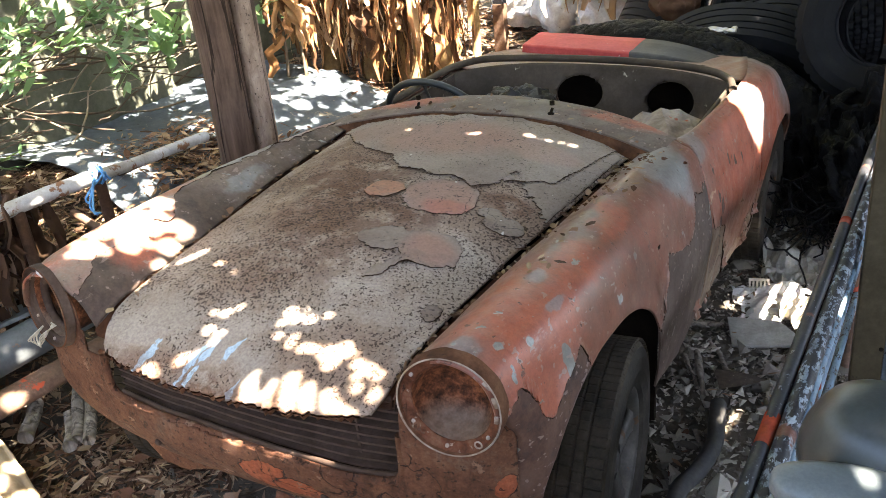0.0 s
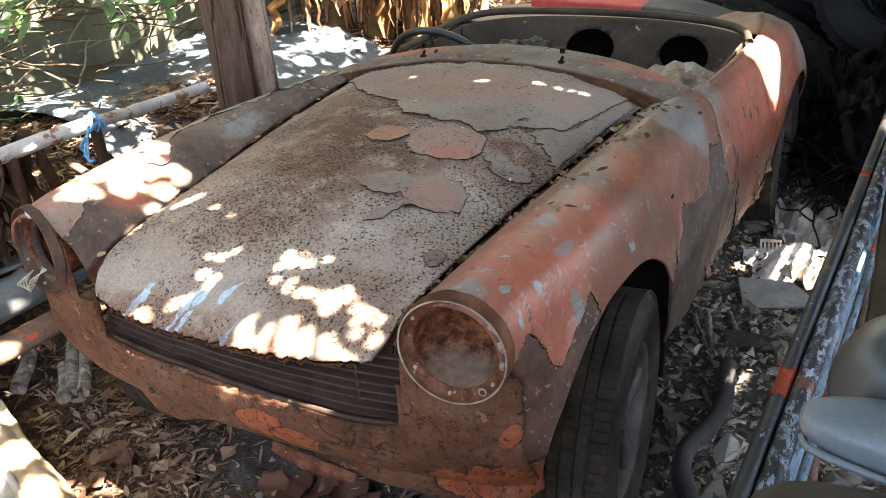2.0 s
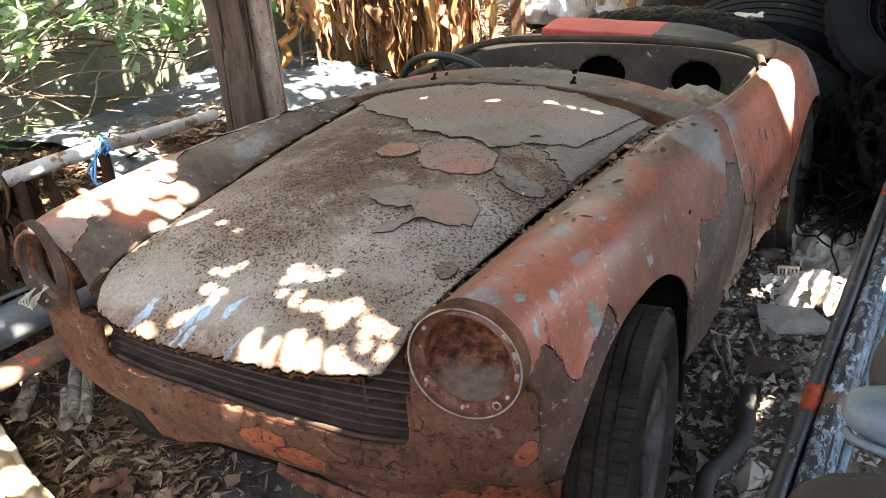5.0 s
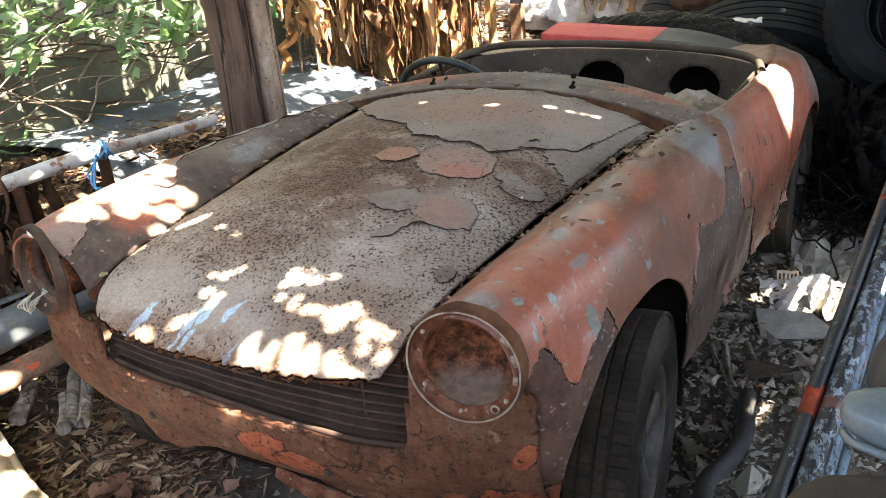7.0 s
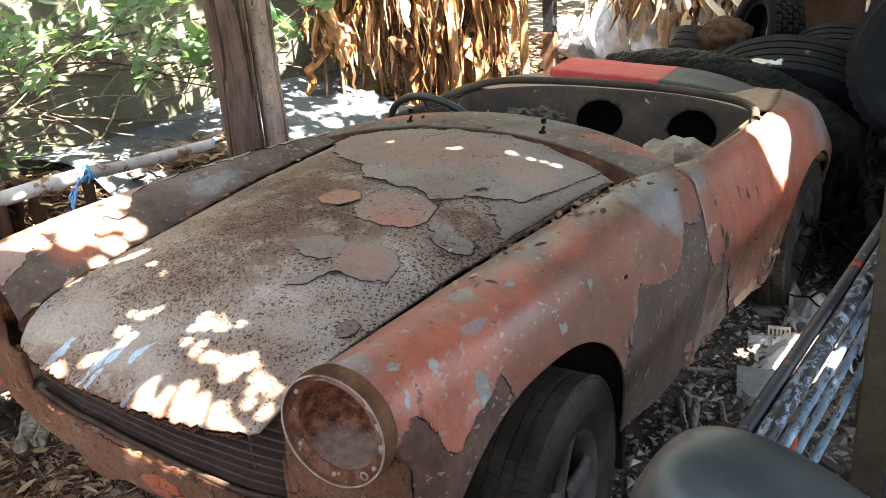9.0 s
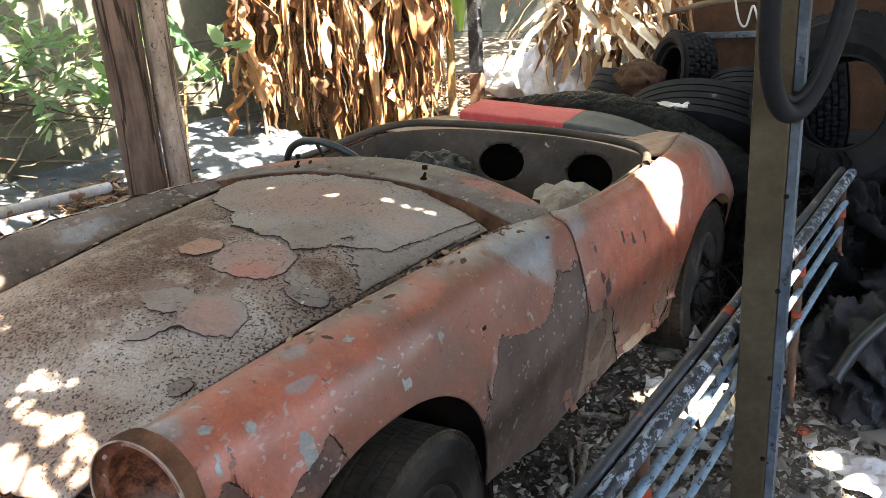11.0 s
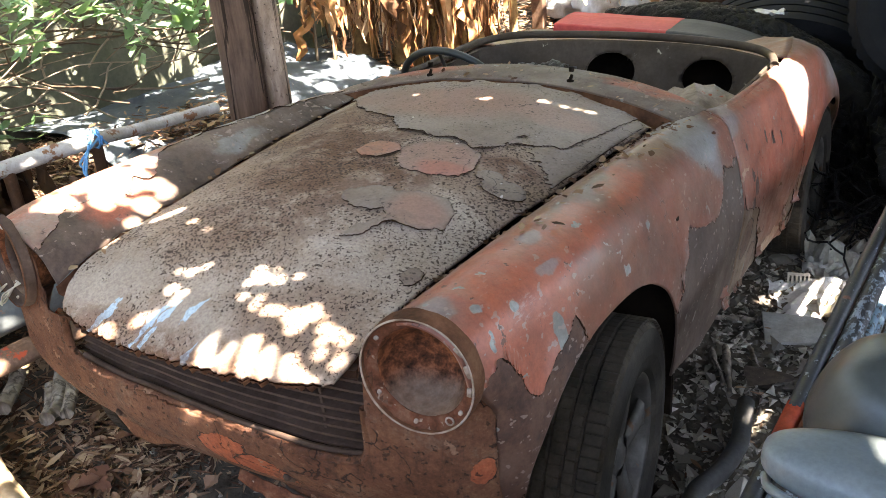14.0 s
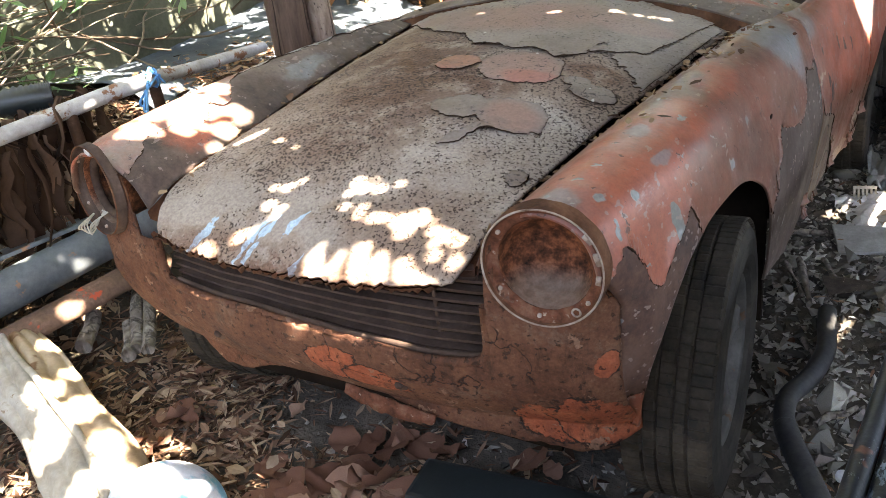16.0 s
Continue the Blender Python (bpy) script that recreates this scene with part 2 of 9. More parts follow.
def wing_paint(name, red_at, grey_at, rust_at=(), hole_at=(), pale_at=(), dusty=0.5, zones=(), base=None, chips=(), calm=1.0, rough=(0.30, 0.55)):
    """Faded red oxide paint under a grey film and dust, with chips, scuffs and rust. Each list holds ellipsoids where that shows; zones hold (places, colour stops) for shapes of their own."""
    n = Nodes(name, 0.5, 0, 0.5)
    w = n.warp(8, 0.09)
    w2 = n.warp(22, 0.05)
    flaky = n.math("MULTIPLY", n.math("SUBTRACT", n.noise(21, 6, 0.72), 0.5), 1.0)
    finer = n.math("MULTIPLY", n.math("SUBTRACT", n.noise(60, 4, 0.7), 0.5), 0.45)

    def torn(centre, radii, soft, much=1.0):
        """An ellipsoid with a flaked rim."""
        d = n.math("ADD", n.math("ADD", n.ell(centre, radii, w), n.math("MULTIPLY", flaky, much)), n.math("MULTIPLY", finer, much))
        return d, n.step(d, 1.0 + soft, 1.0 - soft)

    c = n.ramp(n.noise(4.2, 8, 0.72), base or [(0.30, (0.22, 0.085, 0.055)), (0.44, (0.215, 0.098, 0.068)), (0.56, (0.185, 0.116, 0.090)), (0.72, (0.182, 0.155, 0.135))])
    for centre, radii in red_at:
        d, b = torn(centre, radii, 0.32, 0.8)
        c = n.mix(n.math("MULTIPLY", b, 0.88), c, n.ramp(n.noise(14, 7, 0.75), [(0.28, (0.200, 0.054, 0.029)), (0.62, (0.355, 0.096, 0.048))]))
    for centre, radii in grey_at:
        d, b = torn(centre, radii, 0.22, 0.9)
        c = n.mix(n.math("MULTIPLY", b, 0.68), c, n.ramp(n.noise(11, 7, 0.75), [(0.30, (0.130, 0.118, 0.110)), (0.52, (0.190, 0.190, 0.188)), (0.70, (0.235, 0.255, 0.265))]))
    height = n.math("MULTIPLY", n.noise(24, 6, 0.7), 0.35)
    edge = None
    for places, stops in zones:
        for centre, radii in places:
            d, b = torn(centre, radii, 0.035, 0.45)
            c = n.mix(n.math("MULTIPLY", b, 0.93), c, n.ramp(n.noise(13, 7, 0.75), stops))
            e = n.math("MULTIPLY", n.step(n.math("ABSOLUTE", n.math("SUBTRACT", d, 1.03)), 0.045, 0.015), n.step(n.noise(8, 3), 0.47, 0.55))
            edge = e if edge is None else n.math("MAXIMUM", edge, e)
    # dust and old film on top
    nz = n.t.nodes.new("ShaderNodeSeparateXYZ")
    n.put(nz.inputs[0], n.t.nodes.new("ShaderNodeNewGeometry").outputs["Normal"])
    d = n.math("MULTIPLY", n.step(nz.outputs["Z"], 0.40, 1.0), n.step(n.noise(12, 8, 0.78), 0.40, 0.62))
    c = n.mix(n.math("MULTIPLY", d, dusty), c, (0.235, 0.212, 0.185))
    # scuffs that run along the panel
    sc = n.step(n.noise(30, 6, 0.8, vec=n.stretch(1, 0.22, 0.7)), 0.60, 0.69)
    c = n.mix(n.math("MULTIPLY", sc, 0.3), c, (0.42, 0.35, 0.32))
    for centre, radii in rust_at:
        q, b = torn(centre, radii, 0.03, 0.5)
        e = n.step(n.math("ABSOLUTE", n.math("SUBTRACT", q, 1.02)), 0.05, 0.02)
        rc = n.ramp(n.noise(12, 8, 0.78), [(0.28, (0.050, 0.026, 0.017)), (0.46, (0.110, 0.058, 0.036)), (0.62, (0.165, 0.105, 0.072)), (0.78, (0.22, 0.155, 0.11))])
        c = n.mix(n.math("MULTIPLY", b, 0.95), c, rc)
        height = n.math("SUBTRACT", height, n.math("MULTIPLY", b, 0.8))
        edge = e if edge is None else n.math("MAXIMUM", edge, e)
    for centre, radii in pale_at:
        q = n.blob(centre, radii, w2, 0.05)
        c = n.mix(q, c, n.ramp(n.noise(25, 5, 0.7), [(0.35, (0.27, 0.17, 0.10)), (0.65, (0.42, 0.33, 0.235))]))
        height = n.math("ADD", height, n.math("MULTIPLY", q, 0.6))
    # chips down to grey-green undercoat, with a pale worn margin
    cn = n.noise(17, 3, 0.55, vec=w2)
    chip, margin = n.step(cn, 0.705, 0.713), n.step(cn, 0.692, 0.702)
    w3 = n.warp(45, 0.022)
    for centre, radii in chips:
        q = n.ell(centre, radii, w3)
        chip, margin = n.math("MAXIMUM", chip, n.step(q, 1.06, 0.94)), n.math("MAXIMUM", margin, n.step(q, 1.30, 1.12))
    c = n.mix(n.math("MULTIPLY", margin, 0.45), c, (0.30, 0.23, 0.195))
    c = n.mix(chip, c, n.ramp(n.noise(40, 4), [(0.4, (0.175, 0.185, 0.172)), (0.6, (0.26, 0.27, 0.255))]))
    height = n.math("SUBTRACT", height, chip)
    # small nicks, closer together in some places
    nick = n.step(n.math("ADD", n.noise(62, 2, 0.5, vec=n.stretch(1, 0.7, 1)), n.math("MULTIPLY", n.math("SUBTRACT", n.noise(5.5, 4), 0.5), 0.30)), 0.675, 0.695)
    c = n.mix(n.math("MULTIPLY", nick, 0.65), c, (0.27, 0.205, 0.175))
    # dark specks and runs
    sp = n.step(n.noise(52, 4, 0.65, vec=n.stretch(1, 1, 0.6)), 0.64, 0.68)
    c = n.mix(n.math("MULTIPLY", sp, 0.8), c, DARK_RUST)
    for centre, radii in hole_at:
        q = n.blob(centre, radii, w2, 0.12)
        c = n.mix(q, c, (0.012, 0.009, 0.008))
        height = n.math("SUBTRACT", height, q)
    # a few long cracks
    cells = n.voro(4.2, "DISTANCE_TO_EDGE", n.warp(13, 0.15))
    crack = n.math("MULTIPLY", n.step(cells, 0.008, 0.003), n.step(n.noise(3.1, 2), 0.60, 0.65))
    edge = crack if edge is None else n.math("MAXIMUM", n.math("MULTIPLY", edge, n.step(n.noise(9, 3), 0.38, 0.48)), crack)
    c = n.mix(n.math("MULTIPLY", edge, 0.9), c, (0.025, 0.017, 0.013))
    c = n.mix(n.math("MULTIPLY", n.step(n.noise(13, 6, 0.68), 0.50, 0.68), 0.42 * calm), c, (0.085, 0.055, 0.042))
    c = n.mix(n.math("MULTIPLY", n.step(n.noise(40, 6, 0.75), 0.52, 0.64), 0.3 * calm), c, (0.50, 0.43, 0.40), "MULTIPLY")
    grain = n.noise(140, 4, 0.75)
    c = n.mix(0.35, c, n.ramp(grain, [(0.3, (0.5, 0.47, 0.45)), (0.68, (1.2, 1.17, 1.14))]), "MULTIPLY")
    n.bump(n.math("SUBTRACT", height, n.math("ADD", n.math("MULTIPLY", edge, 0.8), n.math("MULTIPLY", sp, 0.5))), 0.55, 0.003)
    return n.done(c, n.ramp(n.noise(9, 6, 0.7), [(0.35, (rough[0],) * 3), (0.62, (rough[1],) * 3)]))


def rusty_front(name="rusted_front_panel"):
    n = Nodes(name, 0.85, 0, 0.2)
    w = n.warp(14, 0.05)
    flaky = n.math("MULTIPLY", n.math("SUBTRACT", n.noise(24, 6, 0.72), 0.5), 0.9)
    c = n.ramp(n.noise(6, 8, 0.76), [(0.28, (0.034, 0.016, 0.010)), (0.44, (0.085, 0.036, 0.020)), (0.58, (0.135, 0.062, 0.034)), (0.76, (0.175, 0.100, 0.062))])
    c = n.mix(n.math("MULTIPLY", n.step(n.noise(60, 4, 0.7), 0.58, 0.70), 0.45), c, (0.21, 0.115, 0.070))
    # grey dirt film, dark runs and flaked edges
    c = n.mix(n.math("MULTIPLY", n.step(n.noise(8, 8, 0.78), 0.52, 0.66), 0.55), c, (0.150, 0.108, 0.080))
    height = n.noise(30, 7, 0.78)
    for px, pz, rx, rz in ((0.085, 0.474, 0.062, 0.040), (0.165, 0.446, 0.065, 0.036), (0.485, 0.383, 0.07, 0.060), (0.56, 0.390, 0.075, 0.075), (0.588, 0.548, 0.018, 0.028)):
        d = n.math("ADD", n.ell((px, 0.04, pz), (rx, 0.3, rz), w), flaky)
        b = n.step(d, 1.03, 0.97)
        oc = n.ramp(n.noise(16, 7, 0.75), [(0.28, (0.16, 0.050, 0.026)), (0.48, (0.29, 0.078, 0.034)), (0.72, (0.37, 0.135, 0.062))])
        c = n.mix(n.math("MULTIPLY", b, 0.92), c, oc)
        c = n.mix(n.math("MULTIPLY", n.step(n.math("ABSOLUTE", n.math("SUBTRACT", d, 1.05)), 0.06, 0.02), n.step(n.noise(9, 3), 0.42, 0.5)), c, (0.022, 0.013, 0.010))
        height = n.math("ADD", height, n.math("MULTIPLY", b, 0.5))
    c = n.mix(n.math("MULTIPLY", n.step(n.noise(20, 6, 0.75, vec=n.stretch(1, 1, 0.3)), 0.54, 0.66), 0.6), c, (0.032, 0.017, 0.011))
    fl = n.noise(20, 4, 0.6, vec=n.warp(24, 0.05))
    c = n.mix(n.math("MULTIPLY", n.step(fl, 0.64, 0.65), 0.75), c, (0.235, 0.145, 0.098))
    sp = n.step(n.noise(70, 3, 0.6), 0.60, 0.66)
    c = n.mix(n.math("MULTIPLY", sp, 0.8), c, (0.028, 0.015, 0.010))
    cells = n.voro(6.0, "DISTANCE_TO_EDGE", n.warp(16, 0.12))
    crack = n.math("MULTIPLY", n.step(cells, 0.012, 0.004), n.step(n.noise(5.1, 2), 0.50, 0.56))
    c = n.mix(n.math("MULTIPLY", crack, 0.9), c, (0.018, 0.010, 0.008))
    g = n.noise(130, 4, 0.75)
    c = n.mix(0.6, c, n.ramp(g, [(0.3, (0.45, 0.42, 0.40)), (0.68, (1.25, 1.2, 1.15))]), "MULTIPLY")
    n.bump(n.math("SUBTRACT", height, n.math("ADD", n.math("MULTIPLY", sp, 0.6), crack)), 0.7, 0.005)
    return n.done(c)


def bowl_mat():
    """Rusty bowl; pale grit has settled on the part that faces steeply up."""
    n = Nodes("rusty_lamp_bowl", 0.85, 0, 0.2)
    c = n.ramp(n.noise(30, 7, 0.75), [(0.36, (0.016, 0.007, 0.004)), (0.48, (0.085, 0.030, 0.013)), (0.62, (0.25, 0.090, 0.038))])
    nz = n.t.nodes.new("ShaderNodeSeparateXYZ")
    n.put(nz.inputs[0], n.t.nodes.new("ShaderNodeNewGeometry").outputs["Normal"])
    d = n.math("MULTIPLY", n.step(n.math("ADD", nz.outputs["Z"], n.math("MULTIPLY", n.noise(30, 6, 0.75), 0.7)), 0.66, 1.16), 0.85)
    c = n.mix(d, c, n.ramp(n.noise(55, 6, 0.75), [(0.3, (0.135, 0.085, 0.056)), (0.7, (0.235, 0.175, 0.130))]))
    n.bump(n.noise(60, 5, 0.7), 0.5, 0.003)
    return n.done(c)


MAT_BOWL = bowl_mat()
MAT_BONNET = bonnet_paint()
MAT_FILM = film_paint()
BARE = [(0.29, (0.026, 0.013, 0.009)), (0.45, (0.070, 0.031, 0.018)), (0.59, (0.112, 0.055, 0.032)), (0.76, (0.155, 0.094, 0.061))]
OXIDE = [(0.30, (0.205, 0.064, 0.034)), (0.44, (0.172, 0.068, 0.041)), (0.56, (0.134, 0.067, 0.045)), (0.74, (0.114, 0.075, 0.056))]
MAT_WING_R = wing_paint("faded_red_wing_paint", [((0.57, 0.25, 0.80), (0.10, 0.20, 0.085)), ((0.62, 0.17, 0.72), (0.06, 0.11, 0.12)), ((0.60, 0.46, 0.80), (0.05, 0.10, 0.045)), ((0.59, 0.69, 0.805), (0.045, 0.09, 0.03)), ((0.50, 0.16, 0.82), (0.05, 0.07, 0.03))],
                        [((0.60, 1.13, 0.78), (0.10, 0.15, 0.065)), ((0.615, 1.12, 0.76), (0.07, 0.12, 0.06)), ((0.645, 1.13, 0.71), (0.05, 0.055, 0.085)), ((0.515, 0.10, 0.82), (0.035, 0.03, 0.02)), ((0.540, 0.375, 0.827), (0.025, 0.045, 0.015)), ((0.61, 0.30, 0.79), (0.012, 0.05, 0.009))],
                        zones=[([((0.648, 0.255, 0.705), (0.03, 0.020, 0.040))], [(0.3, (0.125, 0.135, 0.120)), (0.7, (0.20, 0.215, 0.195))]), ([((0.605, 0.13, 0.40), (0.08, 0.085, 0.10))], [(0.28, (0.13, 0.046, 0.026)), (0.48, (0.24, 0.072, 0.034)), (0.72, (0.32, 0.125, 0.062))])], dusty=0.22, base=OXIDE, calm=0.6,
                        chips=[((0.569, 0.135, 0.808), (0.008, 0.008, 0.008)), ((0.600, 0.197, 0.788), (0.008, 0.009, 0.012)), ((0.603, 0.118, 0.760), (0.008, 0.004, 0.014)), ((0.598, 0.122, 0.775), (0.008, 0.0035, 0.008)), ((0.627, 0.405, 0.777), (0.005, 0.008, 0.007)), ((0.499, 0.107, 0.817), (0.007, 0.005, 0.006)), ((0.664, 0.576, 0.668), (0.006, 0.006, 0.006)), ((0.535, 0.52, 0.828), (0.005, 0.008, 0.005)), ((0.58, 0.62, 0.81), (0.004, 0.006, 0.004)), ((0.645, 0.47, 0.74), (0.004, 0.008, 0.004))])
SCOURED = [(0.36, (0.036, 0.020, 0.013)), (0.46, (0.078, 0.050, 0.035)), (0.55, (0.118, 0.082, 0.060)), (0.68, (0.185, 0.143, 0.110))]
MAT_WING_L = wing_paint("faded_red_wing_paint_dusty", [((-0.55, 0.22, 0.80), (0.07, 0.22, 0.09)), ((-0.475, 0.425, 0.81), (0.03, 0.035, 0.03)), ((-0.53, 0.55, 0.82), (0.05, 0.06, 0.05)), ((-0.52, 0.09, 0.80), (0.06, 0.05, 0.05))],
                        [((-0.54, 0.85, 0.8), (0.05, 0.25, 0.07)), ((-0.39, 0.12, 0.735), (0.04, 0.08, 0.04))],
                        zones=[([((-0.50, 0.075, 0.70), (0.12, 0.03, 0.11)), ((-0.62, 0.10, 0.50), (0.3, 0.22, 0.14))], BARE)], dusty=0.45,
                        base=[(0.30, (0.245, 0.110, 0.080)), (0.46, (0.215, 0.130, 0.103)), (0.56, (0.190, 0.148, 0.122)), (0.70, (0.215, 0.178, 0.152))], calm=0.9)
# last grey ellipsoid lightens the paint so the sun patch there turns white
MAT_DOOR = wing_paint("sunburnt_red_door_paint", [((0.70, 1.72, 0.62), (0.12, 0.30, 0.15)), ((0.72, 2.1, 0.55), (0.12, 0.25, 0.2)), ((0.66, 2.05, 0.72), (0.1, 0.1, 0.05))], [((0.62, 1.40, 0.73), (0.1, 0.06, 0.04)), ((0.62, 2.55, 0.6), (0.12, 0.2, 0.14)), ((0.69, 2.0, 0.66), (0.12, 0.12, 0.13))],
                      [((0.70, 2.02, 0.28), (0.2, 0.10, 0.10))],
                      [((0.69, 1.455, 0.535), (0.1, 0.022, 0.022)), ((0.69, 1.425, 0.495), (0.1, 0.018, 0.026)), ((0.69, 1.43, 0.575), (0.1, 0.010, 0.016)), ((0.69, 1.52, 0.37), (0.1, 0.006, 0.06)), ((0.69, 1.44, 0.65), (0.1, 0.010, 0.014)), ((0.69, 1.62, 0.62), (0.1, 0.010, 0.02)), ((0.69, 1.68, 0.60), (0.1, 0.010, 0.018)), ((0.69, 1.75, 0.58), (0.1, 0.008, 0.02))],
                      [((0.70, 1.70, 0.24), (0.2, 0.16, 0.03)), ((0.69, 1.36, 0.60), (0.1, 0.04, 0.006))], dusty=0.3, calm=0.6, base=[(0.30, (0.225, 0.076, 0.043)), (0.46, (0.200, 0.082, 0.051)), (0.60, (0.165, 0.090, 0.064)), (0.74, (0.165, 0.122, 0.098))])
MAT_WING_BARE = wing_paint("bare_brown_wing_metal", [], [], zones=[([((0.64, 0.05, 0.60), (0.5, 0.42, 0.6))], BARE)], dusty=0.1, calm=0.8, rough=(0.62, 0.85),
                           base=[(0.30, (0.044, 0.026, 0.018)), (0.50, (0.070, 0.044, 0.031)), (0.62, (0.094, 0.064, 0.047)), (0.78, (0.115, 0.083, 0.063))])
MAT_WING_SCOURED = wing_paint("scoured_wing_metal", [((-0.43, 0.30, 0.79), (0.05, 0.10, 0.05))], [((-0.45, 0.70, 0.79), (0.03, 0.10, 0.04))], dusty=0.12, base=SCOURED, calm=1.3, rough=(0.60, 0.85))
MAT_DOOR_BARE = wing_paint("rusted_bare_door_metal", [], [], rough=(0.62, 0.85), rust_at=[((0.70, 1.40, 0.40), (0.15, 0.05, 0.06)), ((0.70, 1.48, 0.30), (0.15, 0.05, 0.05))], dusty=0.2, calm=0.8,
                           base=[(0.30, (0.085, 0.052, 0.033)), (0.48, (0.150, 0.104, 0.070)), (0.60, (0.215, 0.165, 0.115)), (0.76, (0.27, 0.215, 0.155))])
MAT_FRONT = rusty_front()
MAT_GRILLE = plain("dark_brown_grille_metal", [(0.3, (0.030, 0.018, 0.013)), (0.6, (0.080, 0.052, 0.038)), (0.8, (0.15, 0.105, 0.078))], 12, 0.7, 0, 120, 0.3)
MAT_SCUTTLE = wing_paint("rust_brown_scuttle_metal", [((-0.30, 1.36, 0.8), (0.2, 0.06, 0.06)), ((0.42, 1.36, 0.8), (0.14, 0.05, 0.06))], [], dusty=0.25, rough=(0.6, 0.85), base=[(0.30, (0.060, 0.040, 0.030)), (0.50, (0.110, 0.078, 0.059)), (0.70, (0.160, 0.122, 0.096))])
MAT_RUST = plain("brown_rust", [(0.3, (0.035, 0.017, 0.010)), (0.5, (0.10, 0.044, 0.023)), (0.75, (0.19, 0.095, 0.052))], 14, 0.9, 0, 120, 0.5)
MAT_FLANGE = plain("flaking_rusty_flange", [(0.3, (0.045, 0.018, 0.010)), (0.5, (0.135, 0.050, 0.026)), (0.75, (0.21, 0.115, 0.072))], 34, 0.8, 0, 150, 0.5, spots=[((0.26, 0.20, 0.155), 60, 0.62)])
MAT_BEAD = plain("worn_bright_steel_edge", [(0.3, (0.14, 0.085, 0.055)), (0.5, (0.33, 0.26, 0.205)), (0.75, (0.52, 0.46, 0.40))], 26, 0.55, 0.2, 150, 0.3)
# near-black film rims and undersides, painting the shade below lifted edges
MAT_EDGE = plain("dark_film_edge_shade", [(0.3, (0.018, 0.012, 0.009)), (0.7, (0.065, 0.038, 0.025))], 40, 0.95, spec=0.05)
MAT_PALE_RUST = plain("pale_rust_and_dust", [(0.3, (0.104, 0.0585, 0.03575)), (0.5, (0.195, 0.143, 0.104)), (0.75, (0.26, 0.2145, 0.169))], 18, 0.85, 0, 120, 0.4, spots=[((0.12, 0.05, 0.03), 22, 0.56)])
# near-black, for shade inside the body and for black fittings
MAT_DARK = plain("black_metal_and_inner_shade", [(0.3, (0.007, 0.005, 0.004)), (0.7, (0.022, 0.016, 0.011))], 9, 0.95, spec=0.05)
MAT_TRIM = plain("grey_brown_vinyl_board", [(0.3, (0.032, 0.024, 0.018)), (0.5, (0.054, 0.041, 0.031)), (0.75, (0.085, 0.066, 0.051))], 7, 0.6, 0, 90, 0.2, spots=[((0.30, 0.27, 0.22), 16, 0.66)])
MAT_TYRE = plain("dusty_black_tyre_rubber", [(0.3, (0.016, 0.015, 0.0125)), (0.55, (0.034, 0.030, 0.024)), (0.8, (0.076, 0.064, 0.048))], 9, 0.75, 0, 100, 0.25)
MAT_TREAD = plain("tan_dusty_tread_rubber", [(0.3, (0.018, 0.0155, 0.012)), (0.5, (0.042, 0.0345, 0.025)), (0.75, (0.090, 0.073, 0.051))], 11, 0.85, 0, 120, 0.4, spots=[((0.025, 0.022, 0.018), 30, 0.60)])
MAT_TYRE_OLD = plain("old_tyre_rubber", [(0.3, (0.006545, 0.007199, 0.008508)), (0.6, (0.01439, 0.01505, 0.01701)), (0.85, (0.03927, 0.03927, 0.03795))], 6, 0.6, 0, 90, 0.25, spec=0.08)
MAT_CHAR = plain("burnt_black_rubber", [(0.3, (0.0012, 0.0013, 0.0017)), (0.6, (0.003, 0.0033, 0.004)), (0.8, (0.008, 0.009, 0.011))], 22, 0.34, 0, 120, 0.9, spec=0.10, dist=0.008, spots=[((0.05, 0.05, 0.052), 75, 0.74)])
MAT_BAG = plain("black_plastic_sheet", [(0.3, (0.00456, 0.00532, 0.0076)), (0.7, (0.0152, 0.01672, 0.02128))], 7, 0.24, 0, 60, 0.9, spec=0.5, dist=0.012)
MAT_ALLOY = plain("dull_grey_alloy", [(0.3, (0.05, 0.048, 0.044)), (0.7, (0.12, 0.112, 0.10))], 12, 0.55, 0.4, 90, 0.2, spots=[((0.10, 0.06, 0.035), 20, 0.6)])
MAT_STEEL_POST = plain("olive_brown_painted_steel", [(0.3, (0.04374, 0.03305, 0.01847)), (0.55, (0.06804, 0.05346, 0.0311)), (0.8, (0.1021, 0.08165, 0.05249))], 7, 0.65, 0, 70, 0.25, spots=[((0.03, 0.022, 0.014), 35, 0.68), ((0.26, 0.23, 0.17), 26, 0.72)])
MAT_CHANNEL = plain("blue_grey_flaking_steel", [(0.3, (0.03, 0.04, 0.05)), (0.5, (0.07, 0.088, 0.105)), (0.75, (0.17, 0.20, 0.23))], 9, 0.6, 0, 80, 0.3, spots=[((0.025, 0.025, 0.03), 30, 0.58)])


def pipe_mat(name, stops, flake, th):
    """Paint that has flaked off in strips along the pipe."""
    n = Nodes(name, 0.5, 0, 0.35)
    v = n.stretch(1, 0.45, 0.8)
    c = n.ramp(n.noise(24, 6, 0.7, vec=v), stops)
    f = n.step(n.noise(62, 6, 0.75, vec=v), th - 0.05, th - 0.02)
    c = n.mix(f, c, flake)
    c = n.mix(n.step(n.noise(8, 4, 0.6), 0.66, 0.70), c, (0.13, 0.05, 0.03))
    n.bump(n.math("SUBTRACT", n.noise(90, 4), f), 0.4, 0.002)
    return n.done(c)


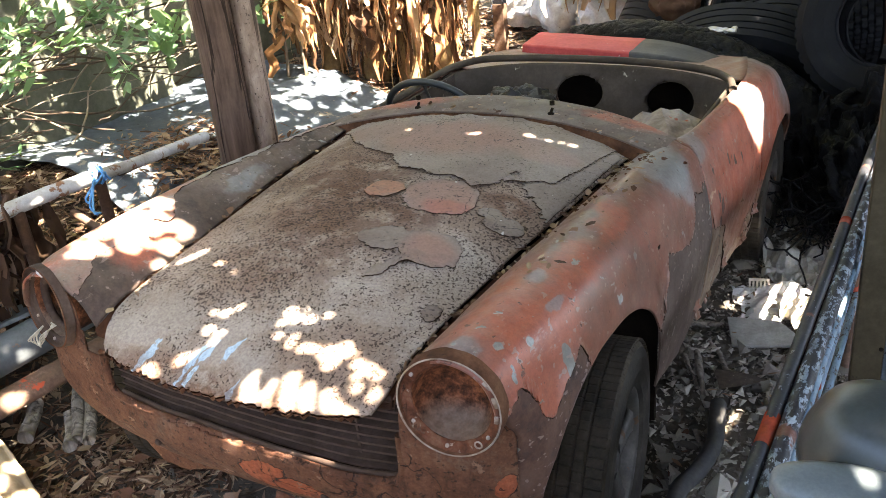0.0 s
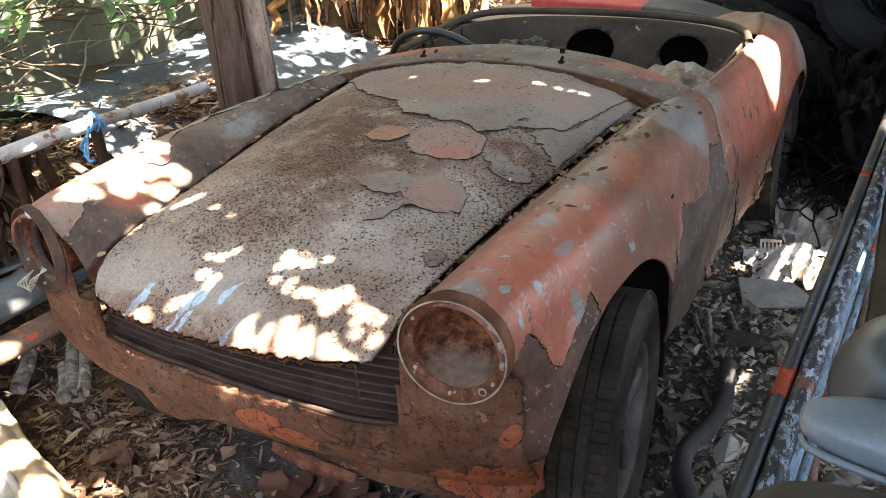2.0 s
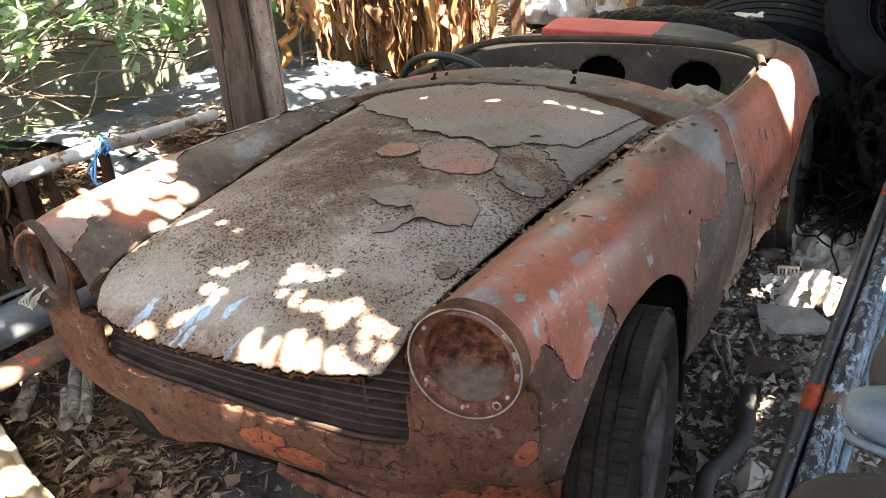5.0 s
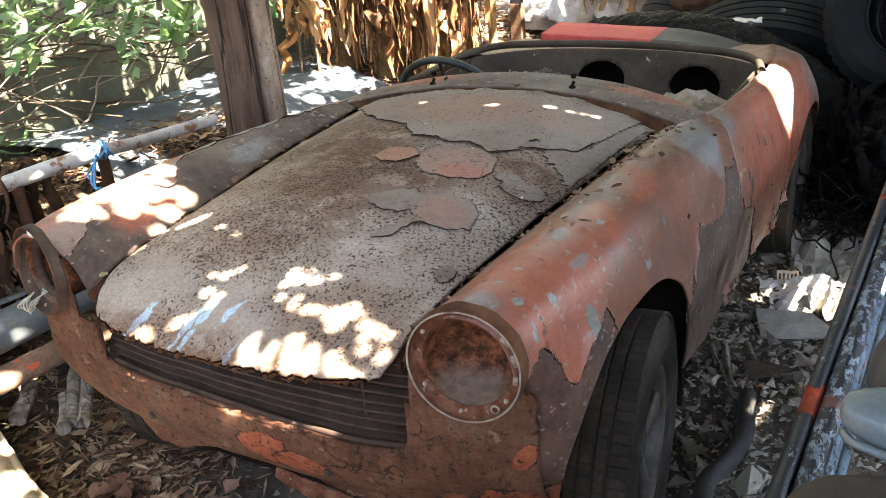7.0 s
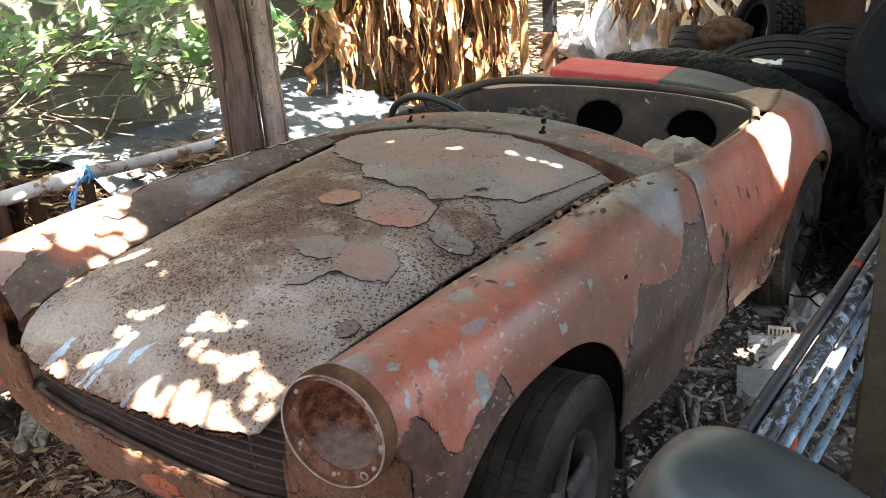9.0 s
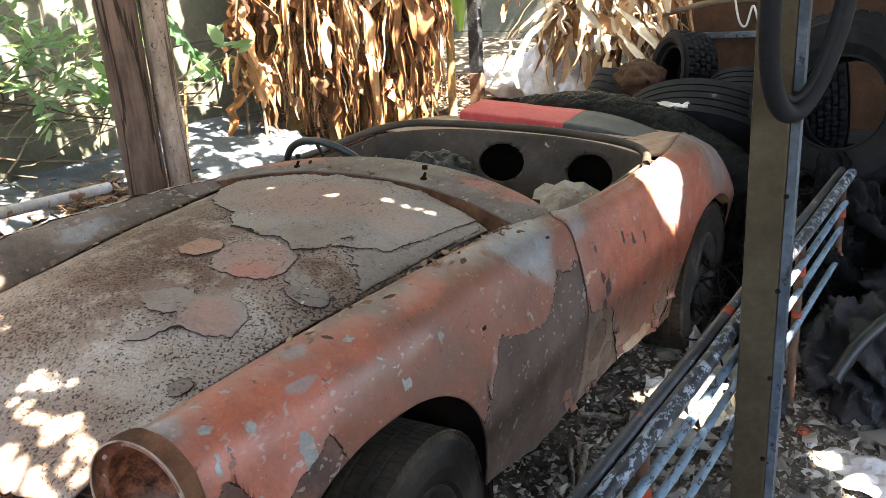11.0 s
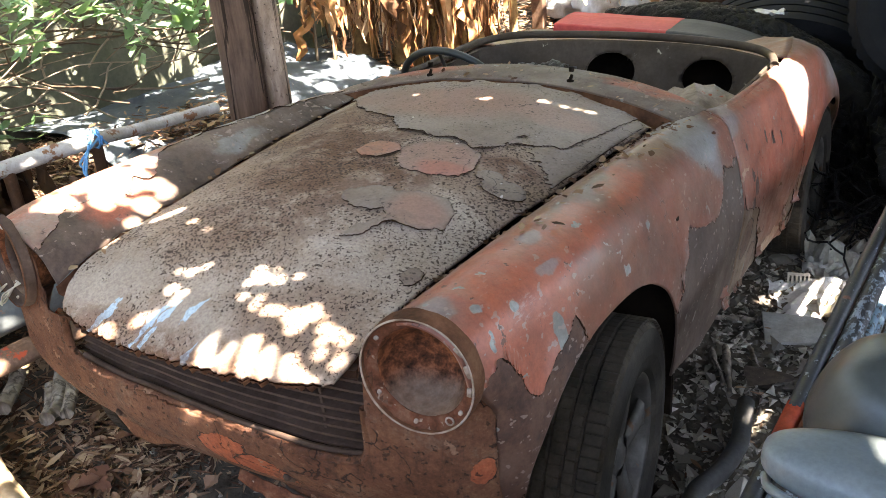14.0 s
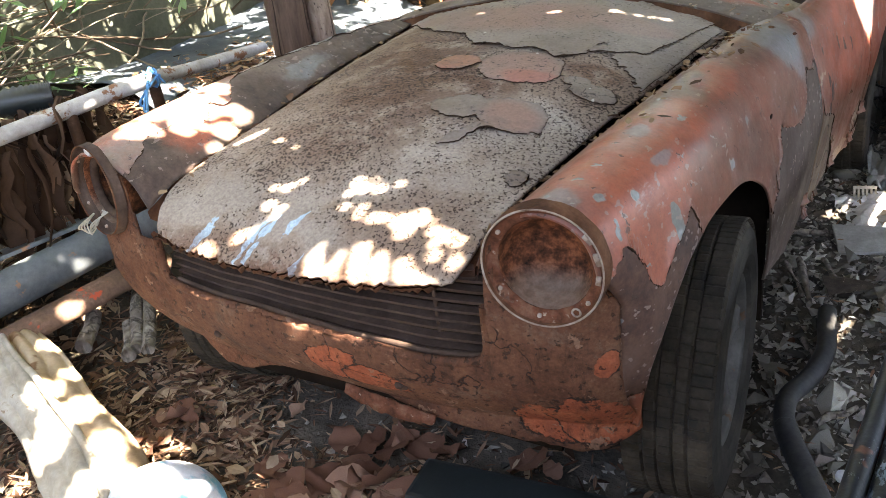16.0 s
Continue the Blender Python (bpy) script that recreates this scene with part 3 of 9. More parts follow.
MAT_PIPE = pipe_mat("blue_white_flaking_pipe", [(0.3, (0.05, 0.07, 0.09)), (0.5, (0.18, 0.225, 0.27)), (0.72, (0.46, 0.51, 0.55))], (0.012, 0.013, 0.017), 0.50)
MAT_PIPE_BLUE = pipe_mat("pale_blue_painted_pipe", [(0.3, (0.06, 0.10, 0.135)), (0.5, (0.12, 0.185, 0.24)), (0.72, (0.21, 0.30, 0.37))], (0.03, 0.025, 0.022), 0.60)
MAT_PIPE_DARK = pipe_mat("dark_tarred_pipe", [(0.3, (0.010, 0.011, 0.013)), (0.6, (0.024, 0.025, 0.028)), (0.8, (0.08, 0.09, 0.105))], (0.22, 0.25, 0.28), 0.66)
MAT_PIPE_RUST = plain("rust_brown_pipe", [(0.3, (0.07, 0.045, 0.03)), (0.6, (0.15, 0.09, 0.06)), (0.8, (0.26, 0.18, 0.13))], 10, 0.7, 0, 80, 0.3, spots=[((0.40, 0.07, 0.03), 9, 0.62)])
MAT_RED_BAND = plain("chipped_red_paint", [(0.3, (0.25, 0.04, 0.02)), (0.7, (0.42, 0.07, 0.03))], 20, 0.6)
MAT_REDPLASTIC = plain("dusty_red_plastic", [(0.3, (0.36, 0.045, 0.045)), (0.7, (0.50, 0.09, 0.085))], 6, 0.5, 0, 60, 0.1, spots=[((0.45, 0.30, 0.26), 18, 0.68)])
MAT_GREYPLASTIC = plain("dark_grey_plastic", [(0.3, (0.035, 0.037, 0.04)), (0.7, (0.085, 0.085, 0.085))], 7, 0.5, 0, 60, 0.15)
MAT_WALL = plain("mossy_grey_concrete", [(0.28, (0.06375, 0.069, 0.0465)), (0.5, (0.1125, 0.1125, 0.08625)), (0.75, (0.1762, 0.1725, 0.1462))], 1.6, 0.9, 0, 45, 0.3, spots=[((0.12, 0.125, 0.085), 4, 0.60)])
MAT_WALL_LOW = plain("dark_green_mossy_concrete", [(0.28, (0.055, 0.060, 0.042)), (0.5, (0.088, 0.092, 0.066)), (0.75, (0.135, 0.135, 0.105))], 2.2, 0.9, 0, 45, 0.3, spots=[((0.17, 0.165, 0.14), 14, 0.66)])
MAT_DIRT = plain("dark_gritty_soil", [(0.3, (0.042, 0.036, 0.028)), (0.5, (0.095, 0.080, 0.062)), (0.75, (0.17, 0.145, 0.112))], 7, 0.95, 0, 60, 0.8, dist=0.012, spots=[((0.13, 0.108, 0.08), 60, 0.62)])


def piece_mat(name, stops, rough=0.85, vary=0.5, by="rnd", spec=0.12, grain=60):
    """A colour for each loose piece, with grain on it."""
    n = Nodes(name, rough, 0, spec)
    r = n.rnd() if by == "rnd" else n.island()
    c = n.ramp(r, stops)
    g = n.noise(grain, 4, 0.7)
    c = n.mix(vary, c, n.ramp(g, [(0.25, (0.35, 0.33, 0.3)), (0.75, (1, 1, 1))]), "MULTIPLY")
    n.bump(g, 0.3, 0.003)
    return n.done(c)


MAT_RUBBLE = piece_mat("broken_grey_rubble", [(0.0, (0.075, 0.068, 0.056)), (0.45, (0.19, 0.174, 0.144)), (0.85, (0.43, 0.40, 0.335)), (1.0, (0.22, 0.185, 0.165))], by="isl")
MAT_RUBBLE_PC = piece_mat("broken_concrete_shards", [(0.0, (0.095, 0.088, 0.074)), (0.5, (0.215, 0.20, 0.168)), (0.88, (0.38, 0.355, 0.30)), (1.0, (0.56, 0.53, 0.46))])
MAT_LITTER = piece_mat("dry_leaf_litter", [(0.0, (0.040, 0.0225, 0.013)), (0.3, (0.118, 0.062, 0.037)), (0.6, (0.240, 0.147, 0.091)), (0.85, (0.390, 0.283, 0.186)), (1.0, (0.285, 0.200, 0.115))], by="isl", vary=0.4)
MAT_LEAF_PC = piece_mat("large_dry_leaf", [(0.0, (0.12, 0.055, 0.034)), (0.4, (0.19, 0.095, 0.06)), (0.8, (0.26, 0.15, 0.10)), (1.0, (0.36, 0.25, 0.16))], vary=0.55)
MAT_TWIG = piece_mat("dry_twig_bark", [(0.0, (0.07, 0.05, 0.035)), (0.6, (0.15, 0.115, 0.08)), (1.0, (0.26, 0.21, 0.16))], by="isl")
MAT_BAN_DRY = piece_mat("dry_banana_leaf", [(0.0, (0.060, 0.030, 0.016)), (0.3, (0.175, 0.080, 0.036)), (0.6, (0.345, 0.165, 0.068)), (0.86, (0.480, 0.275, 0.132)), (1.0, (0.60, 0.45, 0.30))], by="isl", vary=0.55, rough=0.7, grain=28)
# dark variant of the dry leaf, with the shade behind the rail put in
MAT_BAN_DARK = piece_mat("shaded_brown_leaf", [(0.0, (0.020, 0.011, 0.007)), (0.4, (0.055, 0.030, 0.018)), (0.8, (0.11, 0.065, 0.04)), (1.0, (0.20, 0.135, 0.09))], by="isl", vary=0.5, rough=0.75, grain=28)
MAT_BAN_PALE = piece_mat("pale_banana_leaf", [(0.0, (0.20, 0.11, 0.055)), (0.3, (0.36, 0.22, 0.12)), (0.6, (0.50, 0.38, 0.25)), (1.0, (0.66, 0.58, 0.46))], by="isl", vary=0.4, rough=0.7, grain=28)
MAT_BAN_STEM = plain("banana_stem_sheath", [(0.3, (0.11, 0.06, 0.028)), (0.5, (0.22, 0.14, 0.06)), (0.75, (0.29, 0.24, 0.10))], 8, 0.7, 0, 40, 0.3)


def leaf_mat(name, stops, trans=0.35, by="isl", tint=(0.35, 0.5, 0.06)):
    n = Nodes(name, 0.5, 0, 0.4)
    c = n.ramp(n.island() if by == "isl" else n.rnd(), stops)
    n.put(n.b.inputs["Base Color"], c)
    tr = n.t.nodes.new("ShaderNodeBsdfTranslucent")
    n.put(tr.inputs[0], n.mix(0.5, c, tint))
    mx = n.t.nodes.new("ShaderNodeMixShader")
    mx.inputs[0].default_value = trans
    n.t.links.new(n.b.outputs[0], mx.inputs[1])
    n.t.links.new(tr.outputs[0], mx.inputs[2])
    n.t.links.new(mx.outputs[0], n.t.nodes["Material Output"].inputs[0])
    return n.m


MAT_GREEN = leaf_mat("fresh_green_leaf", [(0.0, (0.05, 0.11, 0.05)), (0.5, (0.10, 0.18, 0.085)), (1.0, (0.22, 0.29, 0.17))], tint=(0.30, 0.48, 0.13))
MAT_SPLIT = leaf_mat("dark_glossy_leaf", [(0.0, (0.035, 0.085, 0.040)), (1.0, (0.055, 0.125, 0.060))], 0.25, by="rnd", tint=(0.2, 0.45, 0.15))
MAT_CANOPY = leaf_mat("overhead_leaf", [(0.0, (0.07, 0.09, 0.03)), (1.0, (0.13, 0.155, 0.055))], 0.42, tint=(0.46, 0.47, 0.16))
MAT_BAN_GREEN = leaf_mat("green_banana_leaf", [(0.0, (0.12, 0.22, 0.04)), (1.0, (0.22, 0.36, 0.08))], 0.4, by="rnd")
MAT_SHEET = plain("weathered_blue_grey_sheet", [(0.3, (0.055, 0.06875, 0.0825)), (0.5, (0.0825, 0.099, 0.1128)), (0.75, (0.1155, 0.132, 0.143))], 3, 0.7, 0, 50, 0.15, spots=[((0.22, 0.20, 0.16), 9, 0.62)])
MAT_GREYPIPE = plain("grey_blue_tube", [(0.3, (0.075, 0.085, 0.09)), (0.55, (0.125, 0.14, 0.145)), (0.8, (0.19, 0.20, 0.20))], 6, 0.55, 0, 60, 0.2, spots=[((0.22, 0.12, 0.07), 10, 0.62)])
MAT_RAIL = plain("pale_flaking_rail_paint", [(0.3, (0.30, 0.27, 0.235)), (0.6, (0.46, 0.44, 0.41)), (0.8, (0.56, 0.55, 0.52))], 8, 0.65, 0, 70, 0.3, spots=[((0.20, 0.10, 0.055), 12, 0.57)])
MAT_STRING = plain("blue_nylon_string", [(0.3, (0.06, 0.22, 0.48)), (0.7, (0.16, 0.38, 0.66))], 20, 0.5)
MAT_HOSE = plain("dusty_black_hose", [(0.3, (0.030, 0.030, 0.030)), (0.7, (0.075, 0.072, 0.066))], 8, 0.65, 0, 80, 0.2)
MAT_WHITE = plain("crumpled_white_sack", [(0.3, (0.48, 0.46, 0.43)), (0.7, (0.72, 0.71, 0.68))], 6, 0.7, 0, 40, 0.2, spots=[((0.33, 0.29, 0.24), 9, 0.62)])
MAT_CREAM = plain("yellowed_plastic", [(0.3, (0.42, 0.38, 0.29)), (0.7, (0.60, 0.56, 0.46))], 8, 0.6, 0, 60, 0.15)
MAT_CARD = plain("pale_dusty_tile", [(0.3, (0.26, 0.25, 0.22)), (0.7, (0.42, 0.41, 0.37))], 14, 0.85, 0, 90, 0.3)
MAT_CLOTH = plain("dirty_beige_cloth", [(0.3, (0.165, 0.1275, 0.0975)), (0.5, (0.3, 0.2475, 0.2025)), (0.75, (0.4125, 0.375, 0.33))], 9, 0.85, 0, 80, 0.3, spots=[((0.32, 0.09, 0.05), 12, 0.64)])
MAT_CLEAR = plain("cloudy_grey_plastic_bag", [(0.3, (0.016, 0.0145, 0.0125)), (0.7, (0.045, 0.041, 0.036))], 12, 0.3, 0, 40, 0.5, spec=0.2, dist=0.01)
MAT_SEAT = plain("worn_brown_black_vinyl", [(0.3, (0.028, 0.022, 0.017)), (0.6, (0.055, 0.043, 0.032)), (0.8, (0.085, 0.068, 0.05))], 6, 0.55, 0, 150, 0.15)
MAT_SHELL = plain("blue_grey_moulded_plastic", [(0.3, (0.085, 0.105, 0.11)), (0.6, (0.14, 0.165, 0.17)), (0.8, (0.19, 0.21, 0.21))], 4, 0.38, 0, 200, 0.08, spec=0.5)
MAT_BLACKPL = plain("black_green_plastic_housing", [(0.3, (0.012, 0.015, 0.015)), (0.7, (0.024, 0.029, 0.029))], 5, 0.42, 0, 150, 0.08, spec=0.5)
MAT_HOUSING = plain("grey_green_worn_plastic", [(0.3, (0.026, 0.032, 0.032)), (0.7, (0.052, 0.062, 0.061))], 5, 0.36, 0, 150, 0.08, spec=0.5)
MAT_BACKSHED = plain("rusted_dark_panel", [(0.3, (0.03, 0.018, 0.012)), (0.6, (0.075, 0.04, 0.025)), (0.8, (0.13, 0.075, 0.05))], 5, 0.85, 0, 60, 0.3)
MAT_BLUEWHITE = plain("white_and_blue_plastic", [(0.35, (0.75, 0.77, 0.78)), (0.47, (0.72, 0.76, 0.80)), (0.53, (0.18, 0.50, 0.62)), (0.8, (0.14, 0.42, 0.55))], 6, 0.35, 0, 60, 0.05, spec=0.5)


def wood_mat(name, dark, light, zscale=0.08, pale_holes=False, split=0.85):
    n = Nodes(name, 0.85, 0, 0.2)
    v = n.stretch(1, 1, zscale)
    g = n.noise(38, 6, 0.65, 0.6, v)
    c = n.ramp(g, [(0.3, dark), (0.55, tuple(0.5 * (a + b) for a, b in zip(dark, light))), (0.75, light)])
    c = n.mix(n.math("MULTIPLY", n.step(n.noise(4, 5), 0.45, 0.65), 0.4), c, tuple(0.6 * a for a in dark))
    cr = n.step(n.math("ABSOLUTE", n.math("SUBTRACT", n.noise(9, 4, 0.6, 0.3, n.stretch(1, 1, 0.05)), 0.5)), 0.022, 0.006)
    c = n.mix(n.math("MULTIPLY", cr, split), c, tuple(0.22 * a for a in dark))
    h = n.math("SUBTRACT", g, n.math("MULTIPLY", cr, split))
    if pale_holes:
        sp = n.step(n.noise(75, 4, 0.7), 0.60, 0.66)
        c = n.mix(sp, c, tuple(0.35 * a for a in dark))
        h = n.math("SUBTRACT", h, sp)
    n.bump(h, 0.8, 0.008)
    return n.done(c)


MAT_POST = wood_mat("dark_red_brown_timber", (0.060, 0.036, 0.026), (0.20, 0.135, 0.10))
MAT_POST_PALE = wood_mat("pale_worm_eaten_timber", (0.20, 0.14, 0.105), (0.44, 0.34, 0.265), 0.3, True)
MAT_STICK = wood_mat("grey_split_stick", (0.085, 0.068, 0.052), (0.30, 0.26, 0.21), 0.5, split=0.5)
MAT_SPATHE_PALE = plain("bleached_palm_sheath", [(0.3, (0.26, 0.21, 0.145)), (0.5, (0.40, 0.36, 0.285)), (0.75, (0.50, 0.47, 0.40))], 9, 0.7, 0, 40, 0.4, spots=[((0.20, 0.13, 0.07), 9, 0.64)])
MAT_SPATHE = plain("dried_cream_palm_sheath", [(0.3, (0.20, 0.125, 0.065)), (0.46, (0.34, 0.245, 0.145)), (0.72, (0.46, 0.37, 0.245))], 7, 0.7, 0, 30, 0.4, spots=[((0.16, 0.09, 0.045), 6, 0.58)])


# ---- geometry helpers ----
rng = random.Random(7)


def mesh_of(name, verts, faces, material=None, smooth=True):
    me = bpy.data.meshes.new(name)
    me.from_pydata([tuple(v) for v in verts], [], faces)
    me.update()
    if smooth:
        me.polygons.foreach_set("use_smooth", [True] * len(me.polygons))
    if material:
        me.materials.append(material)
    return me


def part(name, me, parent=None, label="", m=None):
    """Links a mesh (or a bmesh) as one object under a thing or a part."""
    ob = new(name, me)
    if parent is not None:
        ob.parent = parent
    if m is not None:
        ob.matrix_basis = m
    if label:
        ob["label"] = label
    return ob


def thing(name, label, category, at=(0, 0, 0), group="", kind=""):
    """An Empty at the base of a thing, which parents its parts."""
    ob = new(name)
    ob.empty_display_size = 0.1
    ob.location = at
    return tagged(ob, label, category, group, kind)


def smooth_curve(ys, vs):
    """A smooth function through given values (monotone-free cubic)."""
    ys, vs = np.array(ys, float), np.array(vs, float)
    d = np.gradient(vs, ys)

    def fn(y):
        y = min(max(y, ys[0]), ys[-1])
        i = min(int(np.searchsorted(ys, y, side="right")) - 1, len(ys) - 2)
        h = ys[i + 1] - ys[i]
        s = (y - ys[i]) / h
        return float(vs[i] * (1 + 2 * s) * (1 - s) ** 2 + d[i] * h * s * (1 - s) ** 2 + vs[i + 1] * s * s * (3 - 2 * s) + d[i + 1] * h * s * s * (s - 1))

    return fn


def grid_faces(nu, nv, keep=None, loop_u=False, loop_v=False):
    out = []
    for i in range(nu if loop_u else nu - 1):
        for j in range(nv if loop_v else nv - 1):
            a, b = i * nv + j, ((i + 1) % nu) * nv + j
            c, d = ((i + 1) % nu) * nv + (j + 1) % nv, i * nv + (j + 1) % nv
            if keep is None or keep(i, j):
                out.append((a, b, c, d))
    return out


def solid(ob, thickness, offset=-1.0, bevel=0.0):
    """Gives a sheet its thickness."""
    s = ob.modifiers.new("thickness", "SOLIDIFY")
    s.thickness, s.offset, s.use_even_offset = thickness, offset, False
    if bevel:
        b = ob.modifiers.new("edge", "BEVEL")
        b.width, b.segments, b.limit_method = bevel, 2, "ANGLE"
    return ob


def tube_mesh(name, pts, radius, material, sides=10, closed=False, caps=True, wob=0.0, ribs=0.0, hollow=False):
    """A swept tube along points; radius may be a list."""
    pts = [Vector(p) for p in pts]
    n = len(pts)
    rs = radius if isinstance(radius, (list, tuple)) else [radius] * n
    verts, faces = [], []
    prev = None
    for i, p in enumerate(pts):
        a, b = pts[(i - 1) % n if closed else max(i - 1, 0)], pts[(i + 1) % n if closed else min(i + 1, n - 1)]
        t = (b - a).normalized()
        if prev is None:
            ref = Vector((0, 0, 1)) if abs(t.z) < 0.9 else Vector((1, 0, 0))
            u = t.cross(ref).normalized()
        else:
            u = (prev - t * prev.dot(t)).normalized()
        prev = u
        v = t.cross(u)
        r = rs[i] * (1 + (ribs if i % 2 else 0))
        for k in range(sides):
            an = 2 * math.pi * k / sides
            rr = r * (1 + (wob * noise.noise(p * 9 + Vector((math.cos(an), math.sin(an), 0)) * 1.3) if wob else 0))
            verts.append(p + (u * math.cos(an) + v * math.sin(an)) * rr)
    faces = grid_faces(n, sides, loop_u=closed, loop_v=True)
    if caps and not closed:
        faces.append(tuple(reversed(range(sides))))
        faces.append(tuple(range((n - 1) * sides, n * sides)))
    return mesh_of(name, verts, faces, material)


def spline(pts, n=8):
    """Catmull-Rom through points."""
    P = [Vector(p) for p in pts]
    P = [P[0] * 2 - P[1]] + P + [P[-1] * 2 - P[-2]]
    out = []
    for i in range(1, len(P) - 2):
        for k in range(n):
            s = k / n
            out.append(0.5 * ((2 * P[i]) + (P[i + 1] - P[i - 1]) * s + (2 * P[i - 1] - 5 * P[i] + 4 * P[i + 1] - P[i + 2]) * s * s + (3 * P[i] - P[i - 1] - 3 * P[i + 1] + P[i + 2]) * s ** 3))
    out.append(P[-2])
    return out


def box_mesh(name, sx, sy, sz, material, bevel=0.006, rough=0.0, seed=0):
    """A box with rounded edges, standing on z = 0, a little uneven where rough is given."""
    bm = bmesh.new()
    bmesh.ops.create_cube(bm, size=1)
    for v in bm.verts:
        v.co = Vector((v.co.x * sx, v.co.y * sy, (v.co.z + 0.5) * sz))
    if bevel:
        bmesh.ops.bevel(bm, geom=bm.edges[:], offset=bevel, segments=2, affect="EDGES", profile=0.6)
    if rough:
        bmesh.ops.subdivide_edges(bm, edges=bm.edges[:], cuts=2, use_grid_fill=True)
        for v in bm.verts:
            v.co += Vector(noise.noise_vector(v.co * 14 + Vector((seed, 0, 0)))) * rough
    me = bpy.data.meshes.new(name)
    bm.to_mesh(me)
    bm.free()
    me.materials.append(material)
    return me


def lathe_mesh(name, profile, material, sides=40, closed=False, mod=None, smooth=True):
    """Spins (radius, height) about z. mod(k, i, r, h) may change a point."""
    verts = []
    for k in range(sides):
        a = 2 * math.pi * k / sides
        for i, (r, h) in enumerate(profile):
            if mod:
                r, h = mod(k, i, r, h)
            verts.append((r * math.cos(a), r * math.sin(a), h))
    return mesh_of(name, verts, grid_faces(sides, len(profile), loop_u=True, loop_v=closed), material, smooth)


# ---- ground ----
def ground_height(x, y):
    """Flat by the car, heaped up with litter and soil along the wall."""
    rise = 0.34 * min(max((-x - 0.75) / 1.1, 0), 1) ** 1.2
    dip = -0.10 * min(max((x - 1.0) / 0.6, 0), 1)
    near = max(0.0, 1 - max(abs(x - 0.3), abs(y - 1.2)) / 6)
    rise += 0.10 * math.exp(-((x + 2.0) / 0.35) ** 2 - ((y - 1.1) / 0.38) ** 2)
    return rise + dip + (0.035 * noise.noise(Vector((x * 1.7, y * 1.7, 0))) + 0.016 * noise.noise(Vector((x * 6, y * 6, 3))) + 0.007 * noise.noise(Vector((x * 21, y * 21, 5)))) * (0.3 + near)


def axis_steps(lo, hi, fine_lo, fine_hi, step, grow=1.35):
    out = list(np.arange(fine_lo, fine_hi, step))
    s, a = step, fine_lo
    while a > lo:
        s *= grow
        a = max(a - s, lo)
        out.insert(0, a)
    s, a = step, out[-1]
    while a < hi:
        s *= grow
        a = min(a + s, hi)
        out.append(a)
    return out


gx, gy = axis_steps(-60, 60, -2.6, 2.6, 0.045), axis_steps(-60, 60, -1.0, 4.2, 0.045)
ground = part("ground", mesh_of("ground", [(x, y, ground_height(x, y)) for x in gx for y in gy], grid_faces(len(gx), len(gy)), MAT_DIRT))
tagged(ground, "dark gritty soil with rubble and litter", "ground", kind="structure")


# ---- boundary walls ----
def panel_wall(name, label, length, height, m, n_posts, thick=0.06):
    """Cast concrete panels between posts; x runs along the wall, the seen face is y = 0."""
    wall = thing(name, label, "wall", kind="structure")
    wall.matrix_basis = m
    rows = max(1, int(height / 0.5))
    span = length / n_posts
    pan = box_mesh("panel", span - 0.10, thick, height / rows - 0.008, MAT_WALL, 0.004)
    post_me = box_mesh("post", 0.12, 0.12, height + 0.05, MAT_WALL, 0.008)
    for i in range(n_posts):
        part("post", post_me, wall, m=pose(i * span, 0.03, -0.1))
        for r in range(rows):
            part("panel", pan, wall, m=pose(i * span + span / 2, thick / 2, -0.1 + r * height / rows))
    return wall


panel_wall("wall_west", "grey-green mossy cast concrete fence wall", 7.65, 2.5, pose(-2.45, -3.6, 0.0, 0, 0, 90), 4)
plinth = part("plinth", box_mesh("plinth", 0.06, 3.6, 0.80, MAT_WALL_LOW, 0.006, 0.002), m=pose(-2.405, 0.56, -0.03))
tagged(plinth, "dark mossy concrete plinth along the foot of the wall", "plinth", kind="structure")
panel_wall("wall_north", "pale grey concrete boundary wall beyond the plants", 9.4, 2.5, pose(-7.0, 7.2, 0.0, 0, 0, 0), 5)
# two unseen walls, added to block low sky light from front and side
panel_wall("added_wall_south", "unseen plain concrete wall added behind to hold back front light", 6.0, 2.2, pose(3.4, -3.4, 0.0, 0, 0, 180), 3)
panel_wall("added_wall_east", "unseen plain low concrete wall added to hold back side light", 8.4, 1.2, pose(4.6, 5.0, 0.0, 0, 0, -90), 4)
shed = thing("wall_shed", "rusty dark sheet metal back of the tyre shed", "wall", kind="structure")
for i in range(6):
    part("sheet", box_mesh("sheet", 0.66, 0.02, 3.0, MAT_BACKSHED, 0.004), shed, m=pose(0.1 + i * 0.68, 5.1 + 0.02 * (i % 2), -0.1))
# roof out of view, added to keep the sun off the tyres
tyre_shade_roof = part("tyre_shade_roof", box_mesh("tyre_shade_roof", 2.2, 2.1, 0.03, MAT_BACKSHED, 0.004), m=pose(2.15, 4.4, 2.75, -4, 0, 0))
tagged(tyre_shade_roof, "unseen rusted sheet roof added to shade the stacked tyres", "roof", kind="structure")


# ---- leaves overhead, which let the sun through in spots ----
def leaf_verts(o, d, n, ln, wd):
    """Six points of a pointed leaf at o along d, facing n."""
    s = d.cross(n).normalized() * wd
    return [o, o + d * ln * 0.35 + s - n * ln * 0.03, o + d * ln * 0.75 + s * 0.7 - n * ln * 0.06, o + d * ln - n * ln * 0.12, o + d * ln * 0.75 - s * 0.7 - n * ln * 0.06, o + d * ln * 0.35 - s - n * ln * 0.03]


